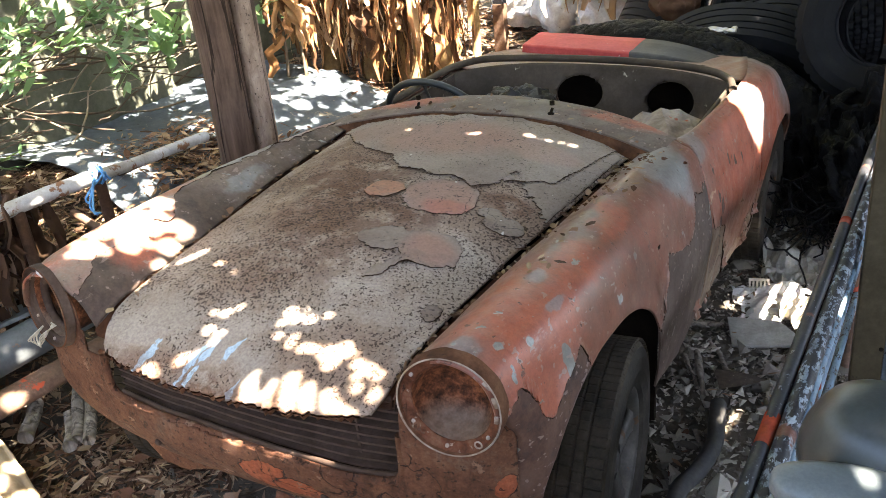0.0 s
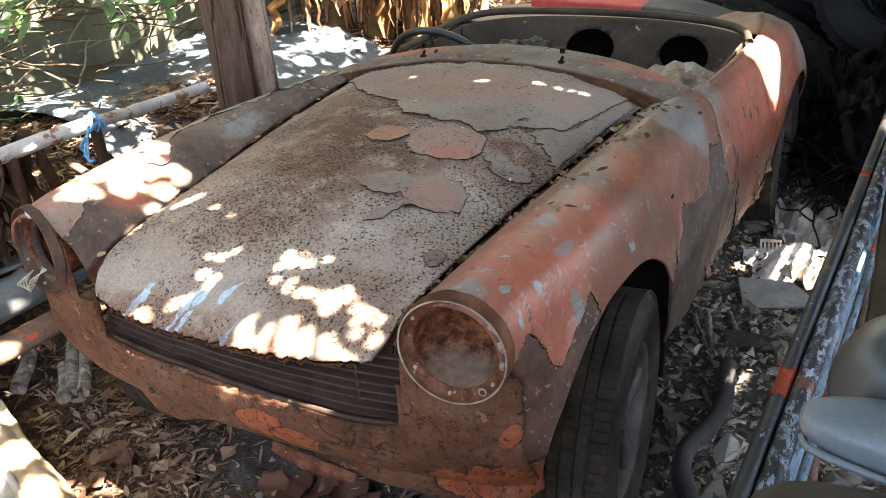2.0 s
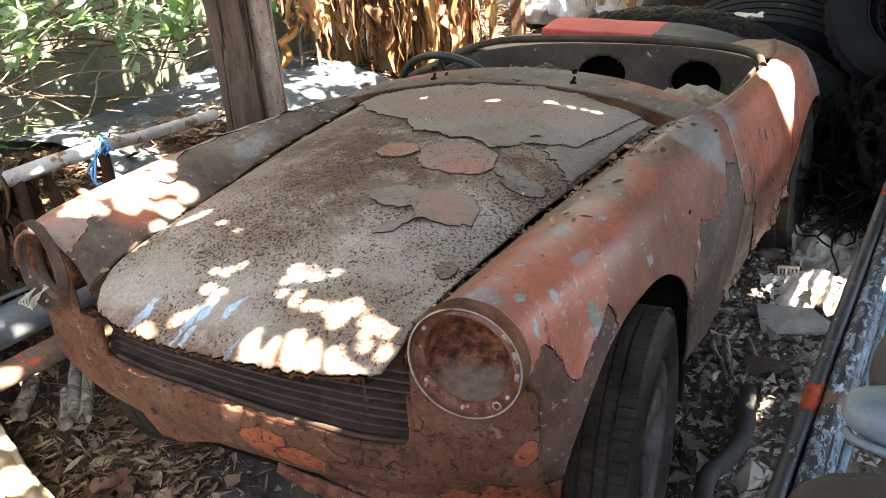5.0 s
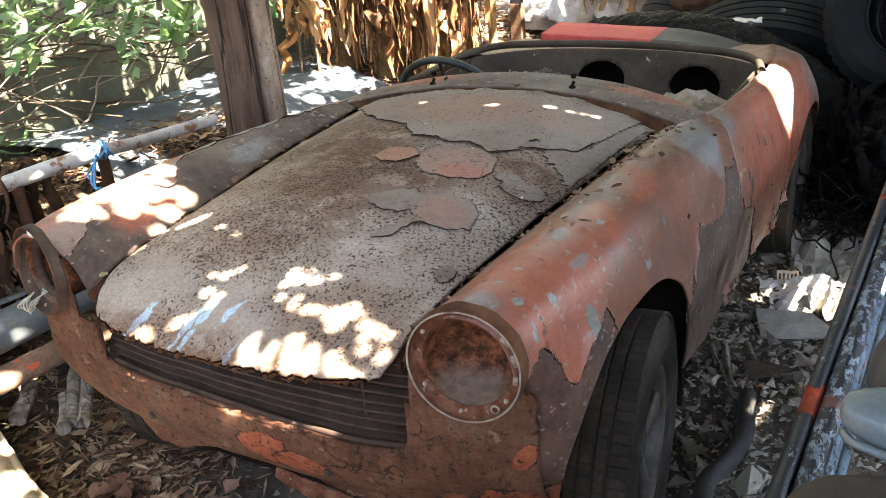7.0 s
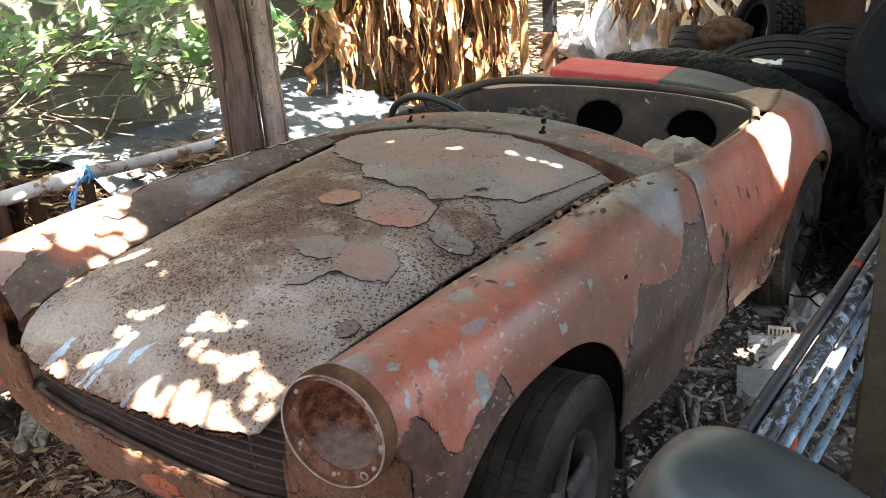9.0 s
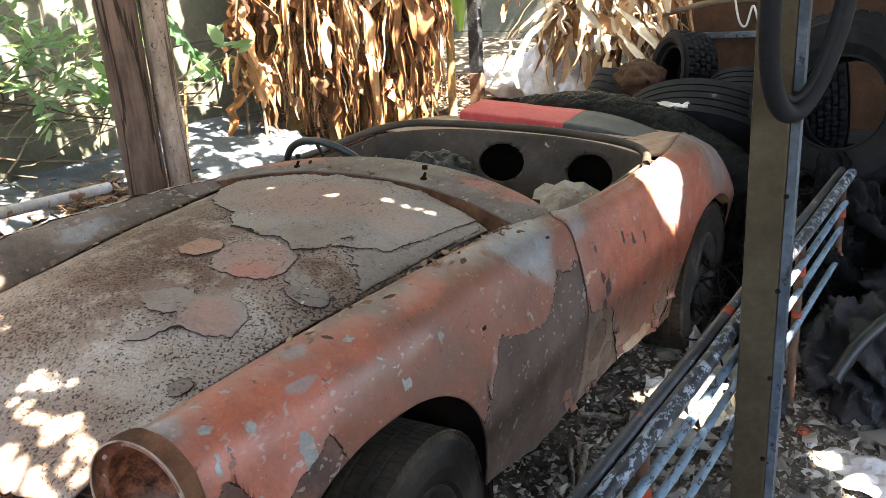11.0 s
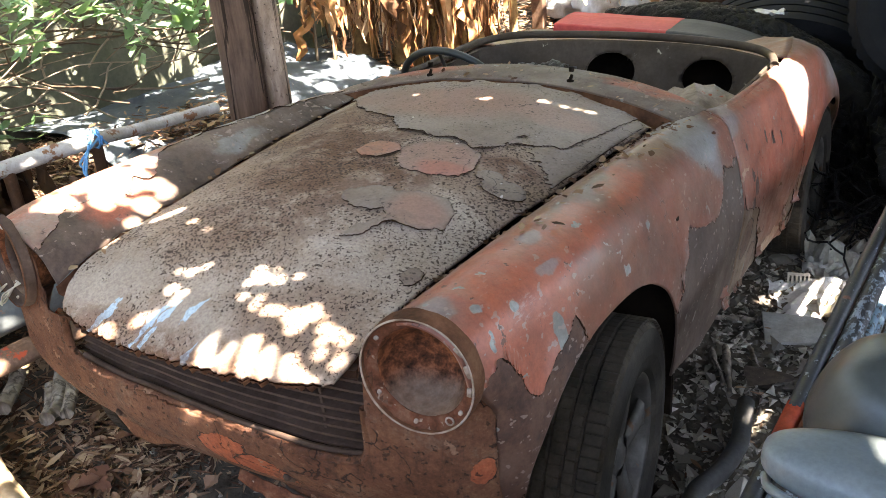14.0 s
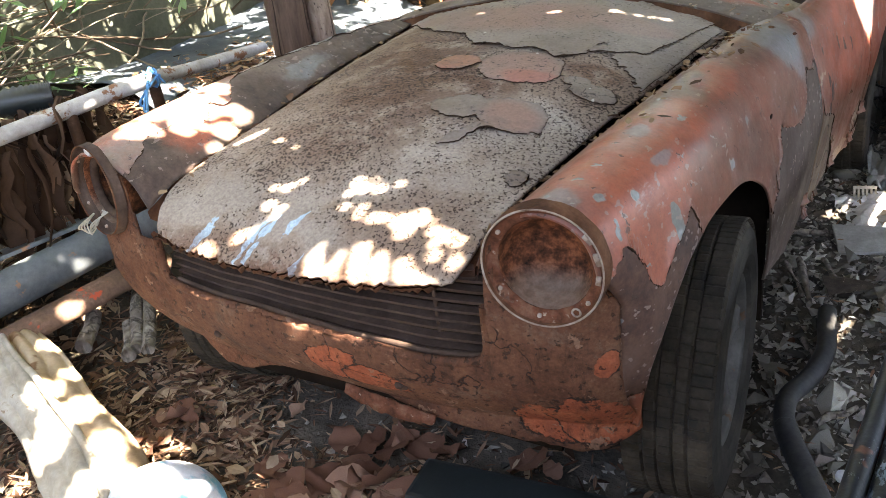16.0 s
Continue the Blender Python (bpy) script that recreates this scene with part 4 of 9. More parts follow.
CANOPY_Z = 2.5
# gaps in the leaves above, by the place that each lights: x, y, z, radius; those on the car run along its centre line
LIT_BONNET = [(-0.147, 0.106, 0.739, 0.018), (-0.141, 0.168, 0.763, 0.008), (-0.045, 0.169, 0.763, 0.012), (-0.063, 0.146, 0.755, 0.014), (-0.093, 0.143, 0.754, 0.01), (-0.075, 0.101, 0.738, 0.015), (-0.043, 0.098, 0.737, 0.01), (0.084, 0.178, 0.769, 0.017), (0.119, 0.2, 0.775, 0.014), (0.105, 0.165, 0.764, 0.014), (0.135, 0.17, 0.764, 0.013), (0.081, 0.15, 0.759, 0.012), (0.049, 0.152, 0.759, 0.009), (0.092, 0.117, 0.746, 0.014), (0.124, 0.104, 0.74, 0.014), (0.128, 0.123, 0.748, 0.009), (0.16, 0.106, 0.741, 0.013), (0.183, 0.112, 0.741, 0.014), (0.168, 0.189, 0.769, 0.008)]
LIT_CORNER = [(0.215, 0.11, 0.74, 0.026), (0.245, 0.12, 0.74, 0.026), (0.235, 0.09, 0.735, 0.02), (0.244, 0.142, 0.75, 0.012), (0.262, 0.15, 0.75, 0.01), (0.283, 0.124, 0.742, 0.018), (0.29, 0.105, 0.735, 0.016), (0.347, 0.09, 0.727, 0.016), (0.352, 0.075, 0.722, 0.014), (0.299, 0.078, 0.724, 0.012), (0.317, 0.098, 0.731, 0.016), (0.335, 0.092, 0.729, 0.012), (0.314, 0.057, 0.716, 0.012), (0.354, 0.051, 0.712, 0.014)]
LIT_LIP = [(0.083, 0.035, 0.705, 0.018), (0.088, 0.015, 0.69, 0.02), (0.1, -0.003, 0.683, 0.02), (0.137, 0.025, 0.697, 0.012), (0.14, 0.008, 0.69, 0.012), (0.147, -0.007, 0.681, 0.012), (0.174, 0.047, 0.711, 0.02), (0.178, 0.028, 0.7, 0.022), (0.186, 0.008, 0.69, 0.022), (0.2, -0.006, 0.68, 0.012), (0.215, 0.036, 0.703, 0.018), (0.222, 0.02, 0.695, 0.02), (0.233, 0.003, 0.687, 0.018), (0.261, 0.038, 0.703, 0.014), (0.272, 0.024, 0.697, 0.02), (0.29, 0.013, 0.692, 0.022), (0.31, 0.008, 0.69, 0.016), (0.328, 0.012, 0.69, 0.014)]
LIT_EDGE = [(-0.099, 0.031, 0.701, 0.02), (-0.06, 0.06, 0.718, 0.012), (-0.05, 0.075, 0.725, 0.01), (-0.075, 0.045, 0.71, 0.012), (-0.181, 0.191, 0.769, 0.012), (-0.177, 0.268, 0.79, 0.015), (-0.19, 0.272, 0.79, 0.012), (-0.124, 0.255, 0.789, 0.009), (-0.296, 0.302, 0.779, 0.02), (-0.28, 0.32, 0.78, 0.02), (-0.31, 0.285, 0.775, 0.018), (-0.17, 1.073, 0.838, 0.02), (0.045, 1.077, 0.844, 0.019), (0.06, 1.077, 0.844, 0.019), (0.20, 1.11, 0.835, 0.018), (0.23, 1.113, 0.835, 0.020), (0.262, 1.118, 0.826, 0.020), (0.285, 1.12, 0.82, 0.018), (0.327, 1.116, 0.814, 0.019), (0.54, 0.09, 0.81, 0.018), (0.55, 0.085, 0.81, 0.014)]
LIT_WING = [(-0.5, 0.34, 0.8, 0.1), (-0.42, 0.4, 0.77, 0.05), (-0.45, 0.28, 0.79, 0.06), (-0.53, 0.26, 0.81, 0.06), (-0.506, 0.43, 0.82, 0.05), (-0.58, 0.38, 0.8, 0.07), (-0.56, 0.45, 0.81, 0.04), (-0.4, 0.33, 0.76, 0.04), (-0.37, 0.27, 0.755, 0.025), (-0.508, 0.135, 0.821, 0.016), (-0.49, 0.17, 0.82, 0.016), (-0.55, 0.19, 0.81, 0.02), (-0.35, 0.18, 0.735, 0.018), (-0.36, 0.2, 0.74, 0.015), (-0.46, 0.2, 0.8, 0.016)]
LIT_DOOR = [(0.68, 1.95, 0.72, 0.14), (0.69, 1.98, 0.66, 0.14), (0.7, 1.98, 0.61, 0.09), (0.65, 2.02, 0.75, 0.12), (0.69, 2.04, 0.68, 0.09)]
LIT_RUBBLE = [(0.8, 1.84, 0.02, 0.14), (0.9, 1.9, 0.04, 0.13), (0.875, 1.75, 0.02, 0.12), (0.7, 1.78, 0.02, 0.03), (1.16, -0.24, 1.03, 0.012), (1, 1.05, 0.36, 0.03), (0.98, 1.1, 0.3, 0.025), (0.97, 1.45, 0.36, 0.015), (1.25, 1.75, -0.05, 0.06), (1.34, 1.65, -0.08, 0.07), (1.45, 1.6, -0.08, 0.05), (1.3, 2, 0.35, 0.04)]
LIT_FRONT = [(-0.25, -0.2, 0.3, 0.07), (-0.63, -0.17, 0.25, 0.05), (-0.75, 0, 0.3, 0.04), (-0.95, 0.17, 0.35, 0.05), (-1.05, 0.3, 0.33, 0.04), (-0.85, 0.25, 0.2, 0.06), (-0.8, -0.08, 0.2, 0.07), (-0.55, -0.12, 0.1, 0.03), (-0.9, 0.05, 0.3, 0.05), (-0.4, -0.3, 0.12, 0.05), (-1.2, 0.2, 0.36, 0.03), (-1.15, 0.05, 0.36, 0.03), (-1.9, 2.3, 0.4, 0.08), (-1.7, 2.6, 0.38, 0.1), (-1.8, 2.8, 0.38, 0.1), (-2.2, 2.4, 0.4, 0.05), (-1.2, 1.7, 0.9, 0.04), (-1.15, 1.72, 0.7, 0.04), (-2.2, 2.35, 0.45, 0.1)]
LIT_BANK = [(-2.05, 2.5, 0.45, 0.09), (-1.75, 2.95, 0.4, 0.12), (-0.2, -0.1, 0.05, 0.05), (-0.05, -0.2, 0.03, 0.06), (0.1, -0.13, 0.03, 0.04), (-0.4, -0.05, 0.08, 0.06), (-0.6, -0.02, 0.12, 0.05), (-0.35, -0.18, 0.06, 0.05), (-0.15, -0.25, 0.04, 0.05), (0, -0.08, 0.03, 0.03), (-0.52, -0.22, 0.1, 0.04), (-0.25, -0.32, 0.05, 0.04), (-1.15, 0.55, 0.7, 0.03), (-1.1, 0.7, 0.73, 0.03), (-1.3, 0.75, 0.5, 0.1)]
r0 = random.Random(40)
LIT_SHEET = [(r0.uniform(-2.4, -1.25), r0.uniform(1.2, 2.9), 0.46, min(0.032, r0.lognormvariate(-4.15, 0.4))) for k in range(260)]
spots = [(x + 0.026 * y, y, z, 0.58 * r + 0.0006) for x, y, z, r in LIT_BONNET + LIT_CORNER + LIT_LIP + LIT_EDGE] + [(x, y, z, 0.62 * r + 0.003) for x, y, z, r in LIT_WING if r < 0.05] + LIT_SHEET
for x, y, z, r in LIT_WING:
    if r >= 0.05:
        for k in range(int(260 * r)):
            a, d = r0.uniform(0, 6.283), r * math.sqrt(r0.random()) * 0.62
            spots.append((x + d * math.cos(a), y + d * math.sin(a), z, r0.uniform(0.09, 0.24) * r + 0.003))
LIT_HEAP = [(r0.gauss(-1.75, 0.25), r0.uniform(0.85, 2.05), 0.47, r0.uniform(0.015, 0.05)) for k in range(40)]
LIT_LITTER = [(r0.uniform(-0.85, 0.0), r0.uniform(-0.42, 0.06), 0.09, r0.uniform(0.02, 0.055)) for k in range(38)]
spots += [(x, y, z, 0.5 * r + 0.007) for x, y, z, r in LIT_RUBBLE + LIT_FRONT + LIT_BANK + LIT_LITTER + LIT_HEAP] + [(x, y, z, 0.60 * r + 0.01) for x, y, z, r in LIT_DOOR]
gaps = np.array([[x + SUN_FROM.x / SUN_FROM.z * (CANOPY_Z - z), y + SUN_FROM.y / SUN_FROM.z * (CANOPY_Z - z), r] for x, y, z, r in spots])


def to_post(x, y):
    """How far a place of the canopy lies from those that shade the timber post."""
    return min(math.hypot(x + 1.25 - SUN_FROM.x / SUN_FROM.z * (CANOPY_Z - z), y - 1.62 - SUN_FROM.y / SUN_FROM.z * (CANOPY_Z - z)) for z in (0.4, 0.65, 0.9, 1.15, 1.4, 1.65, 1.9))


gaps = np.array([g for g in gaps if to_post(g[0], g[1]) > 0.16 + g[2]])


def shade_wanted(x, y):
    """How thick the leaves stand at a place of the canopy: 1 over the car, thinner to the west and north."""
    gx0, gy0 = x - SUN_FROM.x / SUN_FROM.z * 2.1, y - SUN_FROM.y / SUN_FROM.z * 2.1
    f = 1.0
    if gy0 > 5.2:
        return 0.5
    if to_post(x, y) < 0.21:
        return 1.0
    if gx0 < -0.85:
        f = 0.34 + 0.25 * noise.noise(Vector((gx0 * 2.5, gy0 * 2.5, 9)))
    if -1.75 < gx0 < -0.85 and gy0 < 1.1:
        f = 0.80
    if gx0 < -0.95 and 1.1 < gy0 < 2.35:
        f = 0.92
    if gx0 < -1.3 and gy0 > 2.35:
        f = 0.62 if gy0 < 2.85 else 0.08
    if gx0 < -2.2 and gy0 < 2.95:
        f = 0.15
    if gy0 > 2.95:
        f = min(f, 0.10) if gx0 < -0.4 else f
    return f


verts, faces = [], []


def leaf_layer(step, lmin, lmax, within=9.0, area=(-1.9, 5.7, -1.6, 5.2), wide=0.27):
    """One layer of leaves; those that would reach into a gap are left out."""
    for ix in range(int((area[1] - area[0]) / step)):
        for iy in range(int((area[3] - area[2]) / step)):
            x, y = area[0] + (ix + rng.uniform(-1, 1)) * step, area[2] + (iy + rng.uniform(-1, 1)) * step
            far = np.hypot(gaps[:, 0] - x, gaps[:, 1] - y) - gaps[:, 2]
            if far.min() > within:
                continue
            if rng.random() > shade_wanted(x, y):
                continue
            z = CANOPY_Z + rng.uniform(-0.03, 0.03)
            a, ln = rng.uniform(0, 6.283), rng.uniform(lmin, lmax)
            d = Vector((math.cos(a), math.sin(a), rng.uniform(-0.25, 0.1))).normalized()
            wd = ln * wide
            sx, sy = x - SUN_FROM.x / SUN_FROM.z * (z - CANOPY_Z), y - SUN_FROM.y / SUN_FROM.z * (z - CANOPY_Z)
            if any((np.hypot(gaps[:, 0] - sx - d.x * ln * s, gaps[:, 1] - sy - d.y * ln * s) < gaps[:, 2] + wd * k).any() for s, k in ((0.0, 0.1), (0.5, 0.8), (1.0, 0.1))):
                continue
            nn = Vector((rng.uniform(-0.3, 0.3), rng.uniform(-0.3, 0.3), 1)).normalized()
            b = len(verts)
            verts.extend(leaf_verts(Vector((x, y, z)), d, nn, ln, wd))
            faces.extend([(b, b + 1, b + 2, b + 3), (b, b + 3, b + 4, b + 5)])


leaf_layer(0.026, 0.10, 0.16)
# unseen far strip of leaves, added to dim the north wall
leaf_layer(0.05, 0.10, 0.17, area=(-4.0, 2.6, 5.2, 8.2))
leaf_layer(0.015, 0.035, 0.055, 0.20)
leaf_layer(0.0085, 0.016, 0.026, 0.040)
leaf_layer(0.0048, 0.009, 0.016, 0.030, (0.30, 1.75, -0.35, 1.0), 0.36)
leaf_layer(0.0048, 0.009, 0.016, 0.030, (0.30, 1.75, -0.35, 1.0), 0.36)
canopy = part("tree_canopy", mesh_of("tree_canopy", verts, faces, MAT_CANOPY, False))
tagged(canopy, "dense green leaves of an overhanging tree shading the yard", "foliage", kind="stuff")


# ---- the wrecked sports car ----
car = thing("sports_car", "abandoned rusty red open sports car with peeling paint", "car")
WEST = 0.022      # the bonnet is that much narrower on its west side
LEAN_X = 0.026      # its centre line runs a little to the east towards the tail


def cx(x, y, z):
    return (x + LEAN_X * y, y, z)


# section curves along the car: half width and height of five lines from the bonnet gap to the sill
YF = [0.055, 0.12, 0.25, 0.45, 0.70, 0.95, 1.18, 1.34]
FRONT = {
    "gap": ([0.388, 0.390, 0.400, 0.415, 0.440, 0.462, 0.482, 0.50], [0.705, 0.728, 0.745, 0.755, 0.765, 0.770, 0.770, 0.772]),
    "in": ([0.425, 0.430, 0.440, 0.455, 0.478, 0.500, 0.515, 0.53], [0.772, 0.780, 0.785, 0.792, 0.797, 0.795, 0.783, 0.776]),
    "crown": ([0.498, 0.510, 0.520, 0.530, 0.540, 0.548, 0.556, 0.562], [0.812, 0.820, 0.827, 0.828, 0.822, 0.808, 0.786, 0.764]),
    "shoulder": ([0.575, 0.592, 0.610, 0.625, 0.630, 0.630, 0.625, 0.615], [0.778, 0.785, 0.785, 0.780, 0.768, 0.752, 0.735, 0.72]),
    "side": ([0.603, 0.628, 0.652, 0.672, 0.680, 0.676, 0.670, 0.664], [0.66, 0.64, 0.62, 0.60, 0.58, 0.56, 0.54, 0.53]),
    "low": ([0.597, 0.622, 0.645, 0.664, 0.672, 0.668, 0.662, 0.657], [0.52, 0.50, 0.46, 0.42, 0.40, 0.38, 0.37, 0.37]),
    "bottom": ([0.575, 0.598, 0.620, 0.640, 0.648, 0.644, 0.640, 0.636], [0.36, 0.36, 0.32, 0.26, 0.24, 0.22, 0.22, 0.22]),
}
YR = [1.34, 1.50, 1.75, 2.00, 2.20, 2.45, 2.70, 2.90, 3.02]
REAR = {
    "top": ([0.535, 0.540, 0.555, 0.570, 0.565, 0.52, 0.47, 0.42, 0.36], [0.768, 0.738, 0.726, 0.722, 0.728, 0.712, 0.655, 0.57, 0.49]),
    "crown": ([0.562, 0.566, 0.582, 0.596, 0.595, 0.565, 0.52, 0.46, 0.39], [0.764, 0.738, 0.726, 0.722, 0.724, 0.700, 0.640, 0.55, 0.47]),
    "shoulder": ([0.615, 0.615, 0.625, 0.636, 0.642, 0.632, 0.60, 0.54, 0.45], [0.72, 0.697, 0.688, 0.686, 0.684, 0.655, 0.59, 0.50, 0.43]),
    "side": ([0.664, 0.664, 0.670, 0.676, 0.684, 0.684, 0.66, 0.60, 0.50], [0.53, 0.52, 0.51, 0.50, 0.50, 0.48, 0.45, 0.41, 0.38]),
    "low": ([0.657, 0.656, 0.660, 0.668, 0.676, 0.676, 0.65, 0.59, 0.49], [0.37, 0.36, 0.35, 0.34, 0.33, 0.33, 0.33, 0.33, 0.33]),
    "bottom": ([0.636, 0.634, 0.636, 0.645, 0.655, 0.655, 0.63, 0.57, 0.47], [0.22, 0.21, 0.20, 0.19, 0.20, 0.22, 0.25, 0.27, 0.28]),
}
FRONT = {k: (smooth_curve(YF, a), smooth_curve(YF, b)) for k, (a, b) in FRONT.items()}
REAR = {k: (smooth_curve(YR, a), smooth_curve(YR, b)) for k, (a, b) in REAR.items()}
ARCH_F, ARCH_R = (0.452, 0.350, 0.318), (2.36, 0.19, 0.325)


def arch_z(y, arch):
    yc, zc, r = arch
    d = abs((y - yc) / r)
    return zc + r * (1 - d ** 2.4) ** (1 / 2.4) if d < 1 else None


def sill_z(y):
    """Lower edge of the body along the side, torn and uneven."""
    for a in (ARCH_F, ARCH_R):
        z = arch_z(y, a)
        if z is not None:
            return z
    base = np.interp(y, [0.05, 0.13, 0.77, 0.86, 1.03, 1.30, 1.60, 1.85, 2.03, 2.69, 3.0], [0.350, 0.352, 0.33, 0.315, 0.262, 0.252, 0.235, 0.20, 0.175, 0.30, 0.32])
    return float(base) + 0.012 * noise.noise(Vector((y * 9, 0, 0))) + 0.008 * noise.noise(Vector((y * 37, 1, 0)))


def section(y, curves, keys, clip, n):
    """n points (x, z) down the section at y, from the first line to the lower edge."""
    pts = [Vector((curves[k][0](y), curves[k][1](y), 0)) for k in keys]
    dense = spline(pts, 12)
    out = [dense[0]]
    for a, b in zip(dense, dense[1:]):
        if b.y < clip and a.y >= clip and len(out) > 24:
            s = (a.y - clip) / max(a.y - b.y, 1e-6)
            out.append(a.lerp(b, s))
            break
        out.append(b)
    ln = [0.0]
    for a, b in zip(out, out[1:]):
        ln.append(ln[-1] + (b - a).length)
    res = []
    for k in range(n):
        d = ln[-1] * k / (n - 1)
        res.append((np.interp(d, ln, [p.x for p in out]), np.interp(d, ln, [p.y for p in out])))
    return res


def stations(lo, hi, step):
    """Places along the side, close together at the ends of the wheel arches."""
    ys = list(np.arange(lo, hi, step)) + [hi]
    for yc, zc, r in (ARCH_F, ARCH_R):
        for e in (0.0005, 0.004, 0.01, 0.02, 0.035):
            ys += [yc - r + e, yc + r - e]
        ys += [yc - r - 0.0005, yc + r + 0.0005]
    return sorted(y for y in ys if lo <= y <= hi)


def dents(x, y, z):
    if x < -0.30 and y < 0.6:
        # the inner face of the west wing is crumpled
        k = max(0.0, 1 - abs(x + 0.41) / 0.07) * max(0.0, 1 - abs(y - 0.27) / 0.22)
        return 0.012 * k * noise.noise(Vector((x * 22, y * 22, z * 10))) + 0.004 * noise.noise(Vector((x * 7, y * 5, z * 7)))
    return 0.0035 * noise.noise(Vector((x * 7, y * 5, z * 7))) + 0.0015 * noise.noise(Vector((x * 19, y * 15, z * 19)))


def nose_y(x, z):
    a = abs(x)
    y = 0.0 + 0.055 * (a / 0.5) ** 2.2
    if a > 0.53:
        y += (a - 0.53) ** 2 * 5
    y += max(0, 0.53 - max(z, 0.37)) ** 2 * 3.0 + max(0, z - 0.62) * 0.10
    return y + 0.003 * noise.noise(Vector((x * 9, 0, z * 9)))


def panel_points(curves, keys, ys, side, n):
    """Rows of points on the outer skin, from the first line down to the torn lower edge."""
    rows = []
    for y in ys:
        row = []
        for x, z in section(y, curves, keys, sill_z(y), n):
            d = dents(x * side, y, z)
            yy = y
            if y < 0.16 and x > 0.5:
                yy += max(0.0, nose_y(min(x, 0.602), z) - 0.055) * (0.16 - y) / 0.105 * min(1.0, max(0.0, (0.72 - z) / 0.08))
            if side < 0 and y < 1.3:
                x -= (WEST + 0.002) * min(1.0, max(0.0, (0.50 - x) / 0.09))
            if abs(y - 1.335) < 0.3:
                # the door's front edge slants forward towards the sill
                yy -= 0.10 * max(0.0, 0.70 - z) * (1 - abs(y - 1.335) / 0.3)
            row.append(cx(side * (x + d), yy, z + d * 0.6))
        rows.append(row)
    return rows


def side_panel(name, curves, keys, lo, hi, side, material, label, n=80, step=0.014, bare=None, under=None):
    """A body side; where bare(x, y, z) > 0 the paint is gone and the metal under it shows."""
    ys = stations(lo, hi, step)
    verts = [p for row in panel_points(curves, keys, ys, side, n) for p in row]
    fs = grid_faces(len(ys), n)
    if side > 0:
        fs = [tuple(reversed(f)) for f in fs]
    ob = part(name, mesh_of(name, verts, fs, material), car, label)
    if bare:
        ob.data.materials.append(under)
        mid = [[sum(verts[v][k] for v in f) / 4 for k in range(3)] for f in fs]
        ob.data.polygons.foreach_set("material_index", [1 if bare(*q) > -0.010 else 0 for q in mid])
    return solid(ob, 0.005, -1.0)


def film_parts(points, fs, material, parent, label, offset):
    """Each connected piece of paint film becomes a part of its own; crumbs are left out."""
    root = {v: v for f in fs for v in f}

    def top(v):
        while root[v] != v:
            root[v] = root[root[v]]
            v = root[v]
        return v

    for f in fs:
        for v in f[1:]:
            root[top(v)] = top(f[0])
    pieces = collections.defaultdict(list)
    for f in fs:
        pieces[top(f[0])].append(f)
    for piece in pieces.values():
        if len(piece) < 24:
            continue
        used = sorted({v for f in piece for v in f})
        at = {v: k for k, v in enumerate(used)}
        ob = part("paint_film", mesh_of("paint_film", [points[v] for v in used], [tuple(at[v] for v in f) for f in piece], material), parent, label)
        # dark second slot draws the shade line along the film's edge
        ob.data.materials.append(MAT_EDGE)
        solid(ob, 0.0022, offset)
        ob.modifiers[0].material_offset = ob.modifiers[0].material_offset_rim = 1


def torn_film(panel, curves, keys, lo, hi, side, material, bare, seed, rise=0.0034, n=190, step=0.005):
    """The border of the paint that is left round the bare metal: it lifts off towards its torn edge."""
    ys = list(np.arange(lo, hi, step))
    P = np.array(panel_points(curves, keys, ys, side, n))
    F = -np.array([[bare(*p) for p in row] for row in P])
    Di, Dj = np.gradient(P, axis=0), np.gradient(P, axis=1)
    N = np.cross(Di, Dj)
    N /= np.linalg.norm(N, axis=2, keepdims=True) + 1e-12
    N *= np.sign((N * np.array([side, 0.0, 0.8])).sum(axis=2, keepdims=True))
    gi, gj = np.gradient(F, axis=0), np.gradient(F, axis=1)
    g2 = gi * gi + gj * gj + 1e-9
    near = np.abs(F) < 1.0 * np.sqrt(g2)
    ti, tj = np.clip(-F * gi / g2, -1, 1) * near, np.clip(-F * gj / g2, -1, 1) * near
    keep = (F > 0) | near
    keep &= F < 0.062
    E = np.maximum(F, 0.0)
    curl = np.array([[max(0.0, noise.noise(Vector(p) * 15 + Vector((seed, 0, 0))) + 0.15) for p in row] for row in P])
    up = rise * (0.55 + 0.9 * curl) * np.exp(-E / 0.030) + 0.008 * np.maximum(curl - 0.15, 0) * np.exp(-E / 0.010) - 0.0008
    Q = P + Di * ti[..., None] + Dj * tj[..., None] + N * up[..., None]
    fs = grid_faces(len(ys), n, lambda i, j: bool(keep[i:i + 2, j:j + 2].all()))
    if side > 0:
        fs = [tuple(reversed(f)) for f in fs]
    film_parts(Q.reshape(-1, 3), fs, material, panel, "faded paint film lifting at its torn edge", -1.0)


def ragged(x, y, z, seed, much=1.0):
    """Unevenness of a torn edge on the sides."""
    p = Vector((x, y, z + seed))
    return much * (0.013 * noise.noise(p * 17) + 0.007 * noise.noise(p * 46) + 0.003 * noise.noise(p * 110))


